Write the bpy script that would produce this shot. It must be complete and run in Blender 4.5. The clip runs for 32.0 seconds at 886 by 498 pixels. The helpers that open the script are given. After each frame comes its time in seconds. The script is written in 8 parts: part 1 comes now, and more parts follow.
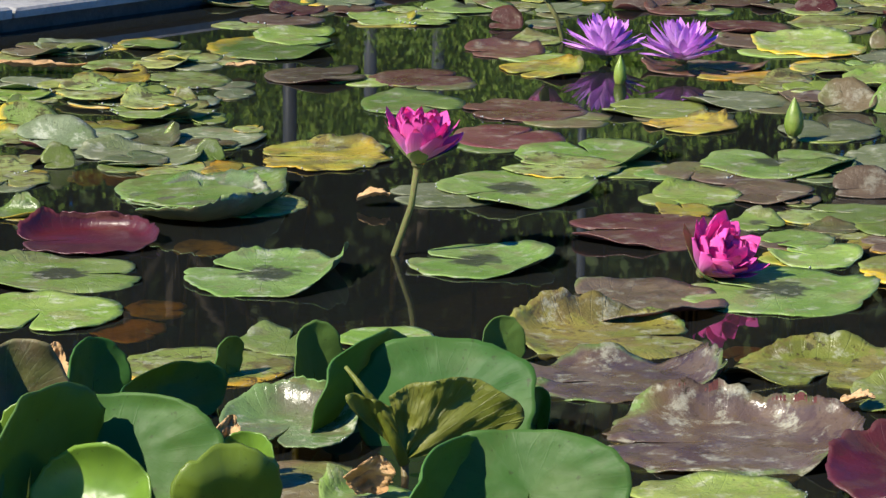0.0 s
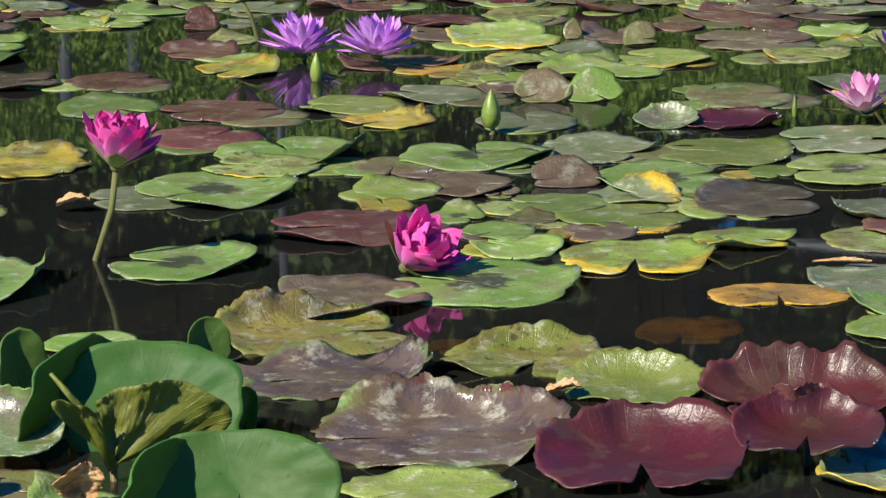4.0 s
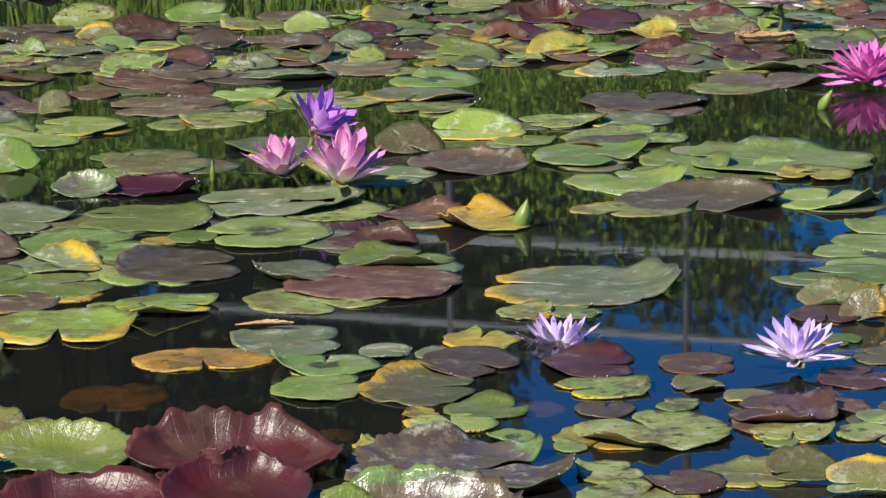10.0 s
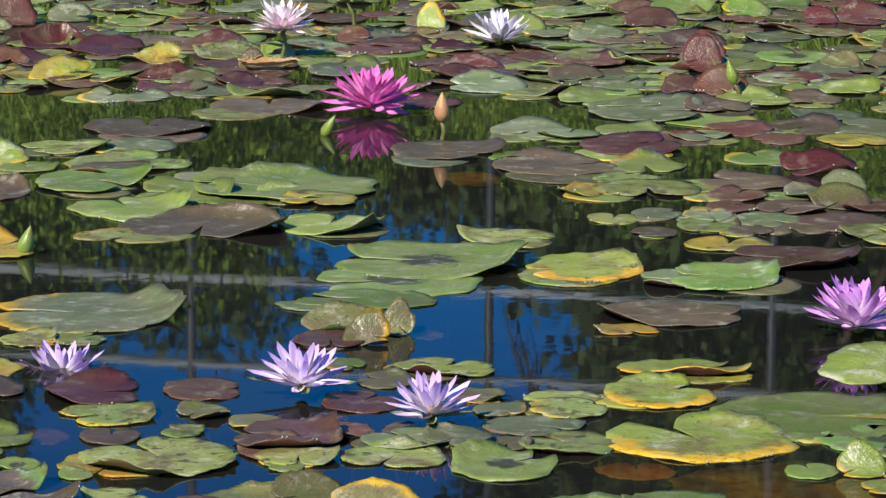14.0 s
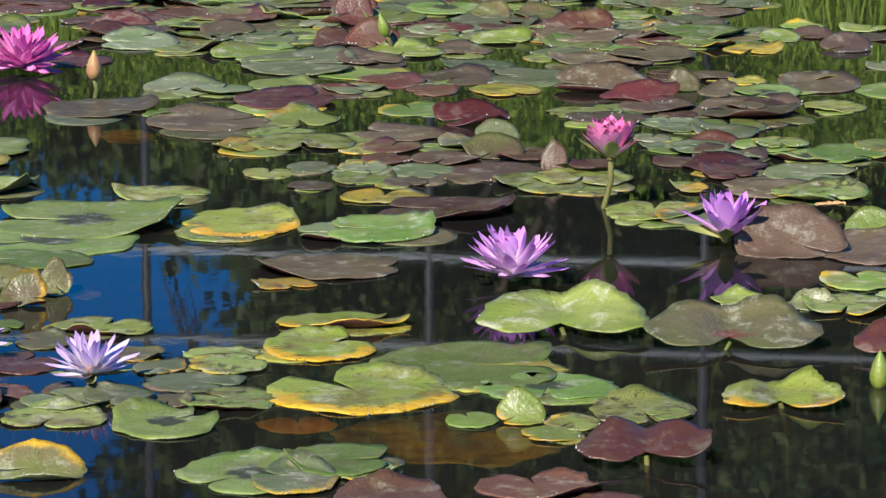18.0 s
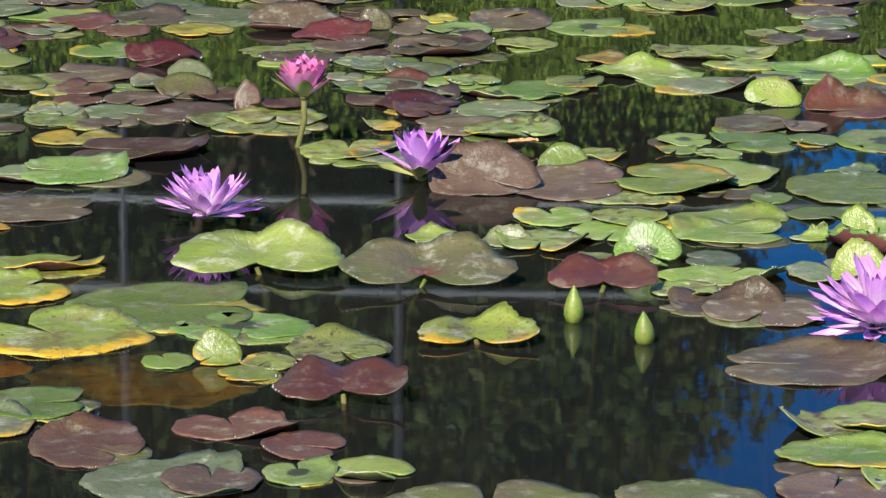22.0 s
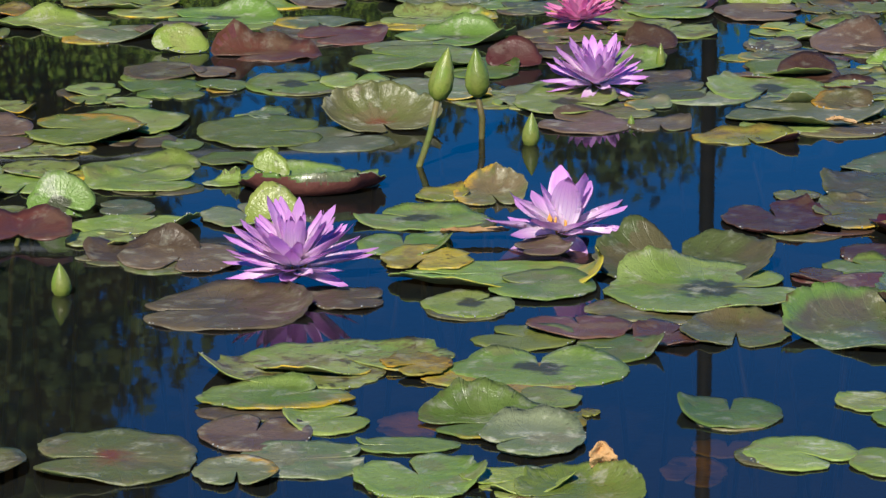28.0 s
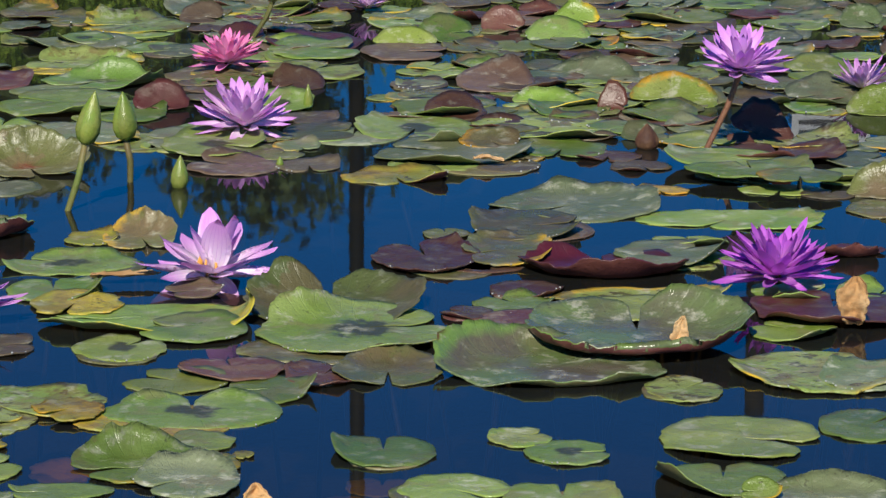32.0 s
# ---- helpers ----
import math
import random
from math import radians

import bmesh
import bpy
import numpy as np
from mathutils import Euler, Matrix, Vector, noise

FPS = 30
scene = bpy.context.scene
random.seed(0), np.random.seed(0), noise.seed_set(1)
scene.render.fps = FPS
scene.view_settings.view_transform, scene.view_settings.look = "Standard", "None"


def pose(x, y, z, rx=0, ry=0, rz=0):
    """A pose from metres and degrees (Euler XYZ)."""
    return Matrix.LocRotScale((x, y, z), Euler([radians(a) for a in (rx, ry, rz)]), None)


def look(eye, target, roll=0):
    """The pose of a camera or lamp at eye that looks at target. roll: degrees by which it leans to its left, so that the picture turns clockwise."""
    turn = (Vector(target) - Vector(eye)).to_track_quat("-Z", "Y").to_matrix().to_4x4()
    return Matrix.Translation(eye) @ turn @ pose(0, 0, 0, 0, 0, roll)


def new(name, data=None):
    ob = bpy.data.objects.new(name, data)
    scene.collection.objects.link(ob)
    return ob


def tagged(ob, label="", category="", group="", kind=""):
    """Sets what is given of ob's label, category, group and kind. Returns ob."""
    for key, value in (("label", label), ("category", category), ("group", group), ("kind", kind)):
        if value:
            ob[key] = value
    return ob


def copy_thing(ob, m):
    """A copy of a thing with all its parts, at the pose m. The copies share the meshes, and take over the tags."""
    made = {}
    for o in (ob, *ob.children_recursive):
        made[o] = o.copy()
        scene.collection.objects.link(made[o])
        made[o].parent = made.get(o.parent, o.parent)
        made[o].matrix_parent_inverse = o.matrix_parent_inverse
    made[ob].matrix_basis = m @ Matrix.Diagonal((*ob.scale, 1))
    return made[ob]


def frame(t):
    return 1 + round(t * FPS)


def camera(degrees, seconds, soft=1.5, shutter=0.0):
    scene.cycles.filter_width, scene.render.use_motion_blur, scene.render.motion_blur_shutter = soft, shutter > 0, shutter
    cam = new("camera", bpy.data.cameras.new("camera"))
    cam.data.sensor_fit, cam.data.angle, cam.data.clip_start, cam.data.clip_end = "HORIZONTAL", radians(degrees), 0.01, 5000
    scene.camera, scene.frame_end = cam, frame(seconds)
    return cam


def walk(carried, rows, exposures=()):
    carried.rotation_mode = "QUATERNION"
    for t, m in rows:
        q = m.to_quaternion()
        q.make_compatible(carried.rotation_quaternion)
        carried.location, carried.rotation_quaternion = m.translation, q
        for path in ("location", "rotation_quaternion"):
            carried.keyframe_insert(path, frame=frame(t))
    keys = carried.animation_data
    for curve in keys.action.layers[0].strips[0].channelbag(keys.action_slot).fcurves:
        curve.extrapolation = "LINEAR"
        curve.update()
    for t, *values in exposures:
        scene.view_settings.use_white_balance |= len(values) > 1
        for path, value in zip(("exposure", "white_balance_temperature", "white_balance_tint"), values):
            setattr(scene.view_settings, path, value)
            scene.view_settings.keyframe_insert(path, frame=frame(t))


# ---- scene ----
# ---- camera: one stand, panned slowly to the right over the pond ----
cam = camera(13.549, 32.0, soft=1.42)
EYE = (0.0, 0.0, 0.95)


def stand(pan, tilt, roll):
    return pose(*EYE, 90 - tilt, 0, -pan) @ pose(0, 0, 0, 0, 0, roll)


walk(cam, [(t, stand(pan, tilt, roll)) for t, pan, tilt, roll in (
    (0, -0.000, 11.558, 0.455),
    (0.5, 0.639, 11.526, 0.135),
    (1, 1.360, 11.529, -0.214),
    (1.5, 1.856, 11.554, -0.266),
    (2, 2.291, 11.584, -0.420),
    (2.5, 2.843, 11.583, -0.445),
    (3, 3.565, 11.567, -0.600),
    (3.5, 4.148, 11.582, -0.678),
    (5.5, 6.487, 11.500, 0.279),
    (6, 7.303, 11.413, 0.240),
    (6.5, 8.172, 11.334, 0.093),
    (7, 9.115, 11.234, -0.039),
    (7.5, 9.916, 11.160, -0.117),
    (8, 10.668, 11.093, -0.263),
    (8.5, 11.398, 11.065, -0.252),
    (9, 12.084, 10.977, -0.347),
    (9.5, 12.787, 10.799, -0.649),
    (10, 13.714, 10.661, -0.653),
    (10.5, 14.802, 10.550, 0.559),
    (11, 15.711, 10.481, 0.779),
    (11.5, 16.637, 10.444, 0.751),
    (12, 17.627, 10.346, 0.791),
    (12.5, 18.633, 10.275, 0.700),
    (13, 19.590, 10.219, 0.606),
    (13.5, 20.529, 10.220, 0.444),
    (14, 21.448, 10.277, 0.429),
    (14.5, 22.308, 10.365, 0.434),
    (16.5, 25.034, 10.658, -0.271),
    (17, 25.676, 10.726, -0.155),
    (17.5, 26.263, 10.841, -0.021),
    (18, 26.812, 10.952, 0.049),
    (18.5, 27.376, 11.078, 0.037),
    (19, 27.957, 11.223, -0.200),
    (19.5, 28.577, 11.346, -0.306),
    (20, 29.201, 11.429, -0.261),
    (20.5, 29.701, 11.501, -0.033),
    (21, 30.284, 11.584, 0.062),
    (21.5, 30.907, 11.700, 0.309),
    (22, 31.597, 11.872, 0.289),
    (22.5, 32.309, 11.977, 0.029),
    (23, 33.079, 12.058, 0.041),
    (23.5, 33.837, 12.115, 0.120),
    (24, 34.599, 12.219, 0.084),
    (24.5, 35.371, 12.311, -0.032),
    (25, 36.195, 12.368, -0.175),
    (25.5, 36.974, 12.450, -0.270),
    (27.5, 40.031, 12.712, -0.102),
    (28, 40.783, 12.651, -0.025),
    (28.5, 41.518, 12.533, -0.109),
    (29, 42.200, 12.489, -0.243),
    (29.5, 42.932, 12.402, -0.180),
    (30, 43.682, 12.267, -0.263),
    (30.5, 44.396, 12.138, -0.313),
    (31, 45.064, 12.022, -0.167),
    (31.5, 45.680, 11.994, 0.041),
    (32, 46.274, 12.010, 0.150),
)], exposures=((0, 0.62), (8, 0.44), (14, 0.41), (18, 0.47), (22, 0.60), (24, 0.54), (28, 0.09), (32, 0.06)))

# ---- daylight: low sun from behind the camera's left, deep blue sky ----
SUN_AZ, SUN_EL = 236.0, 42.0
world = bpy.data.worlds.new("world")
scene.world = world
world.use_nodes = True
wn, wl = world.node_tree.nodes, world.node_tree.links
sky = wn.new("ShaderNodeTexSky")
sky.sky_type, sky.sun_disc = "NISHITA", False
sky.sun_elevation, sky.sun_rotation = radians(SUN_EL), radians(SUN_AZ)
sky.altitude, sky.air_density, sky.dust_density, sky.ozone_density = 1500, 1.0, 0.0, 4.0
deep = wn.new("ShaderNodeHueSaturation")
deep.inputs["Hue"].default_value, deep.inputs["Saturation"].default_value = 0.512, 1.85
wl.new(sky.outputs[0], deep.inputs["Color"])
wl.new(deep.outputs[0], wn["Background"].inputs[0])
wn["Background"].inputs[1].default_value = 0.105
sun = new("sun", bpy.data.lights.new("sun", "SUN"))
sun.data.energy, sun.data.angle, sun.data.color = 5.0, radians(0.5), (1.0, 0.93, 0.79)
to_sun = Vector((math.sin(radians(SUN_AZ)) * math.cos(radians(SUN_EL)), math.cos(radians(SUN_AZ)) * math.cos(radians(SUN_EL)), math.sin(radians(SUN_EL))))
sun.matrix_world = look(to_sun * 30, (0, 0, 0))


# ---- materials ----
class Mat:
    """A small writer of node materials."""

    def __init__(self, name):
        self.m = bpy.data.materials.new(name)
        self.m.use_nodes = True
        self.n, self.l = self.m.node_tree.nodes, self.m.node_tree.links
        self.b = self.n["Principled BSDF"]
        self.out = self.n["Material Output"]

    def node(self, kind, **props):
        made = self.n.new(kind)
        for key, value in props.items():
            if key == "operation":
                made.operation = value
            elif key == "blend_type":
                made.blend_type = value
            elif key == "data_type":
                made.data_type = value
        return made

    def put(self, value, socket):
        if isinstance(value, bpy.types.NodeSocket):
            self.l.new(value, socket)
        elif isinstance(value, (tuple, list)):
            socket.default_value = (*value, 1.0)[:4] if len(value) == 3 and socket.type == "RGBA" else value
        else:
            socket.default_value = value

    def math(self, op, a, b=0.0, c=0.0):
        made = self.node("ShaderNodeMath", operation=op)
        for value, socket in zip((a, b, c), made.inputs):
            self.put(value, socket)
        return made.outputs[0]

    def mix(self, fac, a, b):
        made = self.node("ShaderNodeMix", data_type="RGBA")
        self.put(fac, made.inputs[0])
        self.put(a, made.inputs[6])
        self.put(b, made.inputs[7])
        return made.outputs[2]

    def noise(self, scale, detail=3.0, vector=None, rough=0.55):
        made = self.node("ShaderNodeTexNoise")
        made.inputs["Scale"].default_value = scale
        made.inputs["Detail"].default_value = detail
        made.inputs["Roughness"].default_value = rough
        if vector is not None:
            self.l.new(vector, made.inputs["Vector"])
        return made.outputs[0]

    def ramp(self, value, lo, hi):
        made = self.node("ShaderNodeMapRange")
        made.interpolation_type = "SMOOTHSTEP"
        self.put(value, made.inputs[0])
        made.inputs[1].default_value, made.inputs[2].default_value = lo, hi
        return made.outputs[0]

    def coords(self, which="Object"):
        return self.node("ShaderNodeTexCoord").outputs[which]

    def uv(self):
        made = self.node("ShaderNodeSeparateXYZ")
        self.l.new(self.coords("UV"), made.inputs[0])
        return made.outputs[0], made.outputs[1]

    def chance(self):
        a = self.node("ShaderNodeObjectInfo").outputs["Random"]
        b = self.node("ShaderNodeNewGeometry").outputs["Random Per Island"]
        return self.math("FRACT", self.math("ADD", a, self.math("MULTIPLY", b, 7.31)))

    def bump(self, height, strength, distance):
        made = self.node("ShaderNodeBump")
        made.inputs["Strength"].default_value, made.inputs["Distance"].default_value = strength, distance
        self.l.new(height, made.inputs["Height"])
        self.l.new(made.outputs[0], self.b.inputs["Normal"])


def shifted(m):
    """Object coordinates moved by each piece's own chance, so that no two leaves share their marks."""
    add = m.node("ShaderNodeVectorMath", operation="ADD")
    comb = m.node("ShaderNodeCombineXYZ")
    ch = m.chance()
    m.l.new(m.math("MULTIPLY", ch, 37.0), comb.inputs[0])
    m.l.new(m.math("MULTIPLY", ch, 91.0), comb.inputs[1])
    m.l.new(m.coords(), add.inputs[0])
    m.l.new(comb.outputs[0], add.inputs[1])
    return add.outputs[0], ch


def leaf_material(name, base, second, edge=None, edge_from=0.8, spots=0.0, stain=0, gloss=0.34, vary=0.25, film_glare=0.0, vein_mix=0.10, patches=0.75, relief=0.65, vein_relief=-0.12, wet=0.0, sheen=0.38, thin=None, side=0.0, rim_share=(), front=0.0):
    m = Mat(name)
    pos, ch = shifted(m)
    u, v = m.uv()
    big, mid, fine = m.noise(9, 3, pos), m.noise(34, 4, pos, 0.65), m.noise(190, 3, pos)
    col = m.mix(m.ramp(big, 0.36, 0.64), base, second)
    col = m.mix(m.math("MULTIPLY", m.ramp(mid, 0.5, 0.75), 0.45), col, tuple(c * 0.55 for c in second))
    patch = m.math("MULTIPLY", m.ramp(m.noise(15, 5, pos, 0.62), 0.53, 0.58), m.ramp(ch, 0.0, 0.45))
    col = m.mix(m.math("MULTIPLY", patch, patches), col, tuple(0.5 * c + 0.5 * d for c, d in zip(second, (0.16, 0.11, 0.06))))
    speck = m.ramp(m.noise(150, 2, pos), 0.66, 0.71)
    col = m.mix(m.math("MULTIPLY", speck, 0.55), col, (0.04, 0.035, 0.015))
    # veins run from the stalk to the rim and fork
    wob = m.math("ADD", u, m.math("MULTIPLY", m.math("SUBTRACT", big, 0.5), 0.035))
    saw = m.math("ABSOLUTE", m.math("SUBTRACT", m.math("FRACT", m.math("MULTIPLY", wob, 19.0)), 0.5))
    saw2 = m.math("ABSOLUTE", m.math("SUBTRACT", m.math("FRACT", m.math("ADD", m.math("MULTIPLY", wob, 38.0), m.math("MULTIPLY", v, 1.3))), 0.5))
    vein = m.math("MAXIMUM", m.ramp(saw, 0.455, 0.5), m.math("MULTIPLY", m.ramp(saw2, 0.44, 0.5), m.ramp(v, 0.45, 0.7)))
    col = m.mix(m.math("MULTIPLY", vein, vein_mix), col, tuple(min(1, c * 1.5 + 0.05) for c in base))
    col = m.mix(m.math("MULTIPLY", m.ramp(v, 0.955, 0.99), 0.2), col, tuple(min(1, c * 1.6 + 0.06) for c in base))
    if edge:
        reach = m.math("ADD", v, m.math("MULTIPLY", m.math("SUBTRACT", big, 0.5), 1.1))
        some = m.ramp(m.math("FRACT", m.math("MULTIPLY", ch, 3.7)), rim_share[0], rim_share[0] + 0.08) if rim_share else 1.0
        col = m.mix(m.math("MULTIPLY", m.ramp(reach, edge_from, edge_from + 0.16), some), col, edge)
        brown = m.math("MULTIPLY", m.math("MULTIPLY", m.ramp(reach, edge_from + 0.2, edge_from + 0.3), m.ramp(mid, 0.5, 0.6)), some)
        col = m.mix(brown, col, (0.10, 0.05, 0.015))
    if side:
        # one side of the rim has turned yellow
        turn = m.math("COSINE", m.math("MULTIPLY", m.math("ADD", u, m.math("MULTIPLY", ch, 3.0)), 6.283))
        part_rim = m.math("ADD", m.math("ADD", v, m.math("MULTIPLY", turn, 0.30)), m.math("MULTIPLY", m.math("SUBTRACT", mid, 0.5), 1.1))
        aged = m.math("MULTIPLY", m.ramp(part_rim, 0.92, 1.26), m.ramp(m.math("FRACT", m.math("MULTIPLY", ch, 9.1)), 0.76, 0.80))
        col = m.mix(m.math("MULTIPLY", aged, side), col, (0.58, 0.36, 0.02))
    if front:
        # one rim has turned yellow
        axes = m.node("ShaderNodeSeparateXYZ")
        m.l.new(m.coords(), axes.inputs[0])
        band = m.math("ADD", v, m.math("MULTIPLY", m.math("SUBTRACT", mid, 0.5), 0.7))
        turned = m.math("MULTIPLY", m.ramp(band, 0.62, 0.80), m.ramp(axes.outputs[1], 0.01, -0.03))
        col = m.mix(m.math("MULTIPLY", turned, front), col, (0.66, 0.40, 0.02))
    if stain:
        near = m.math("ADD", v, m.math("MULTIPLY", m.math("SUBTRACT", mid, 0.5), 0.7))
        col = m.mix(m.math("SUBTRACT", 1.0, m.ramp(near, 0.24, 0.38) if stain == 1 else m.ramp(near, 0.02, 0.34)), col, (0.055, 0.06, 0.025) if stain == 1 else (0.17, 0.045, 0.025))
    if spots:
        spot = m.ramp(m.noise(38, 6, pos, 0.72), 0.64 - spots * 0.07, 0.67 - spots * 0.07)
        col = m.mix(m.math("MULTIPLY", spot, 0.85), col, (0.05, 0.038, 0.012))
        col = m.mix(m.math("MULTIPLY", m.ramp(m.noise(12, 5, pos, 0.7), 0.52, 0.58), 0.6), col, (0.12, 0.08, 0.03))
        col = m.mix(m.math("MULTIPLY", m.ramp(fine, 0.62, 0.7), 0.5), col, (0.09, 0.06, 0.02))
    if film_glare:
        # pale streaks on the blade: dried film, and wet glare put into the colour
        streak = m.math("MULTIPLY", m.ramp(m.noise(26, 6, pos, 0.75), 0.52, 0.66), film_glare * 1.5)
        col = m.mix(streak, col, (0.46, 0.46, 0.34))
    # rain and pond water stand in flat pools on the blade
    pool = m.math("MULTIPLY", m.math("MULTIPLY", m.ramp(m.noise(11, 3, pos), 0.50, 0.55), m.ramp(m.math("FRACT", m.math("MULTIPLY", ch, 5.3)), 0.15, 0.5)), wet)
    dark = m.node("ShaderNodeMix", data_type="RGBA")
    dark.blend_type = "MULTIPLY"
    m.put(m.math("MULTIPLY", pool, 0.8), dark.inputs[0])
    m.put(col, dark.inputs[6])
    m.put((0.50, 0.42, 0.34), dark.inputs[7])
    col = dark.outputs[2]
    hue = m.node("ShaderNodeHueSaturation")
    m.put(m.math("ADD", 0.479, m.math("MULTIPLY", ch, 0.040)), hue.inputs["Hue"])
    m.put(m.math("ADD", 1.0 - vary, m.math("MULTIPLY", m.math("FRACT", m.math("MULTIPLY", ch, 13.7)), 2 * vary)), hue.inputs["Value"])
    m.put(col, hue.inputs["Color"])
    m.put(hue.outputs[0], m.b.inputs["Base Color"])
    m.put(m.math("SUBTRACT", m.math("ADD", gloss - 0.06, m.math("MULTIPLY", mid, 0.22)), m.math("MULTIPLY", pool, gloss - 0.08)), m.b.inputs["Roughness"])
    m.b.inputs["Specular IOR Level"].default_value = sheen
    height = m.math("ADD", m.math("MULTIPLY", vein, vein_relief), m.math("ADD", mid, m.math("MULTIPLY", fine, 0.4)))
    m.bump(m.math("MULTIPLY", height, m.math("SUBTRACT", 1.0, m.math("MULTIPLY", pool, 0.85))), relief, 0.004)
    if thin:
        tr = m.node("ShaderNodeBsdfTranslucent")
        m.put(m.mix(m.math("ADD", m.math("MULTIPLY", big, 0.5), m.math("MULTIPLY", vein, 0.4)), tuple(c * 1.2 for c in thin), tuple(c * 0.6 for c in thin)), tr.inputs[0])
        both = m.node("ShaderNodeMixShader")
        both.inputs[0].default_value = 0.3
        m.l.new(m.b.outputs[0], both.inputs[1])
        m.l.new(tr.outputs[0], both.inputs[2])
        m.l.new(both.outputs[0], m.out.inputs[0])
    return m.m


def petal_material(name, base, tip, back, glow=0.22):
    m = Mat(name)
    u, v = m.uv()
    pos, ch = shifted(m)
    n = m.noise(60, 3, pos)
    col = m.mix(m.ramp(m.math("ADD", v, m.math("MULTIPLY", m.math("SUBTRACT", n, 0.5), 0.3)), 0.16, 0.92), base, tip)
    lines = m.math("ABSOLUTE", m.math("SUBTRACT", m.math("FRACT", m.math("MULTIPLY", u, 7.0)), 0.5))
    col = m.mix(m.math("MULTIPLY", m.ramp(lines, 0.36, 0.5), 0.4), col, back)
    hue = m.node("ShaderNodeHueSaturation")
    m.put(m.math("ADD", 0.78, m.math("MULTIPLY", ch, 0.40)), hue.inputs["Value"])
    m.put(col, hue.inputs["Color"])
    m.put(hue.outputs[0], m.b.inputs["Base Color"])
    m.b.inputs["Roughness"].default_value = 0.5
    m.b.inputs["Specular IOR Level"].default_value = 0.25
    m.bump(m.math("ADD", lines, n), 0.25, 0.002)
    tr = m.node("ShaderNodeBsdfTranslucent")
    m.put(hue.outputs[0], tr.inputs[0])
    both = m.node("ShaderNodeMixShader")
    both.inputs[0].default_value = glow
    m.l.new(m.b.outputs[0], both.inputs[1])
    m.l.new(tr.outputs[0], both.inputs[2])
    m.l.new(both.outputs[0], m.out.inputs[0])
    return m.m


def rough_material(name, a, b, scale, rough=0.8, bump=0.01, spec=0.3, metal=0.0):
    m = Mat(name)
    pos, ch = shifted(m)
    big, fine = m.noise(scale, 4, pos), m.noise(scale * 7, 4, pos, 0.7)
    col = m.mix(m.ramp(big, 0.3, 0.7), a, b)
    col = m.mix(m.math("MULTIPLY", m.ramp(fine, 0.45, 0.7), 0.4), col, tuple(c * 0.5 for c in a))
    hue = m.node("ShaderNodeHueSaturation")
    m.put(m.math("ADD", 0.8, m.math("MULTIPLY", ch, 0.4)), hue.inputs["Value"])
    m.put(col, hue.inputs["Color"])
    m.put(hue.outputs[0], m.b.inputs["Base Color"])
    m.b.inputs["Roughness"].default_value, m.b.inputs["Metallic"].default_value = rough, metal
    m.b.inputs["Specular IOR Level"].default_value = spec
    m.bump(m.math("ADD", big, fine), 0.5, bump)
    return m.m


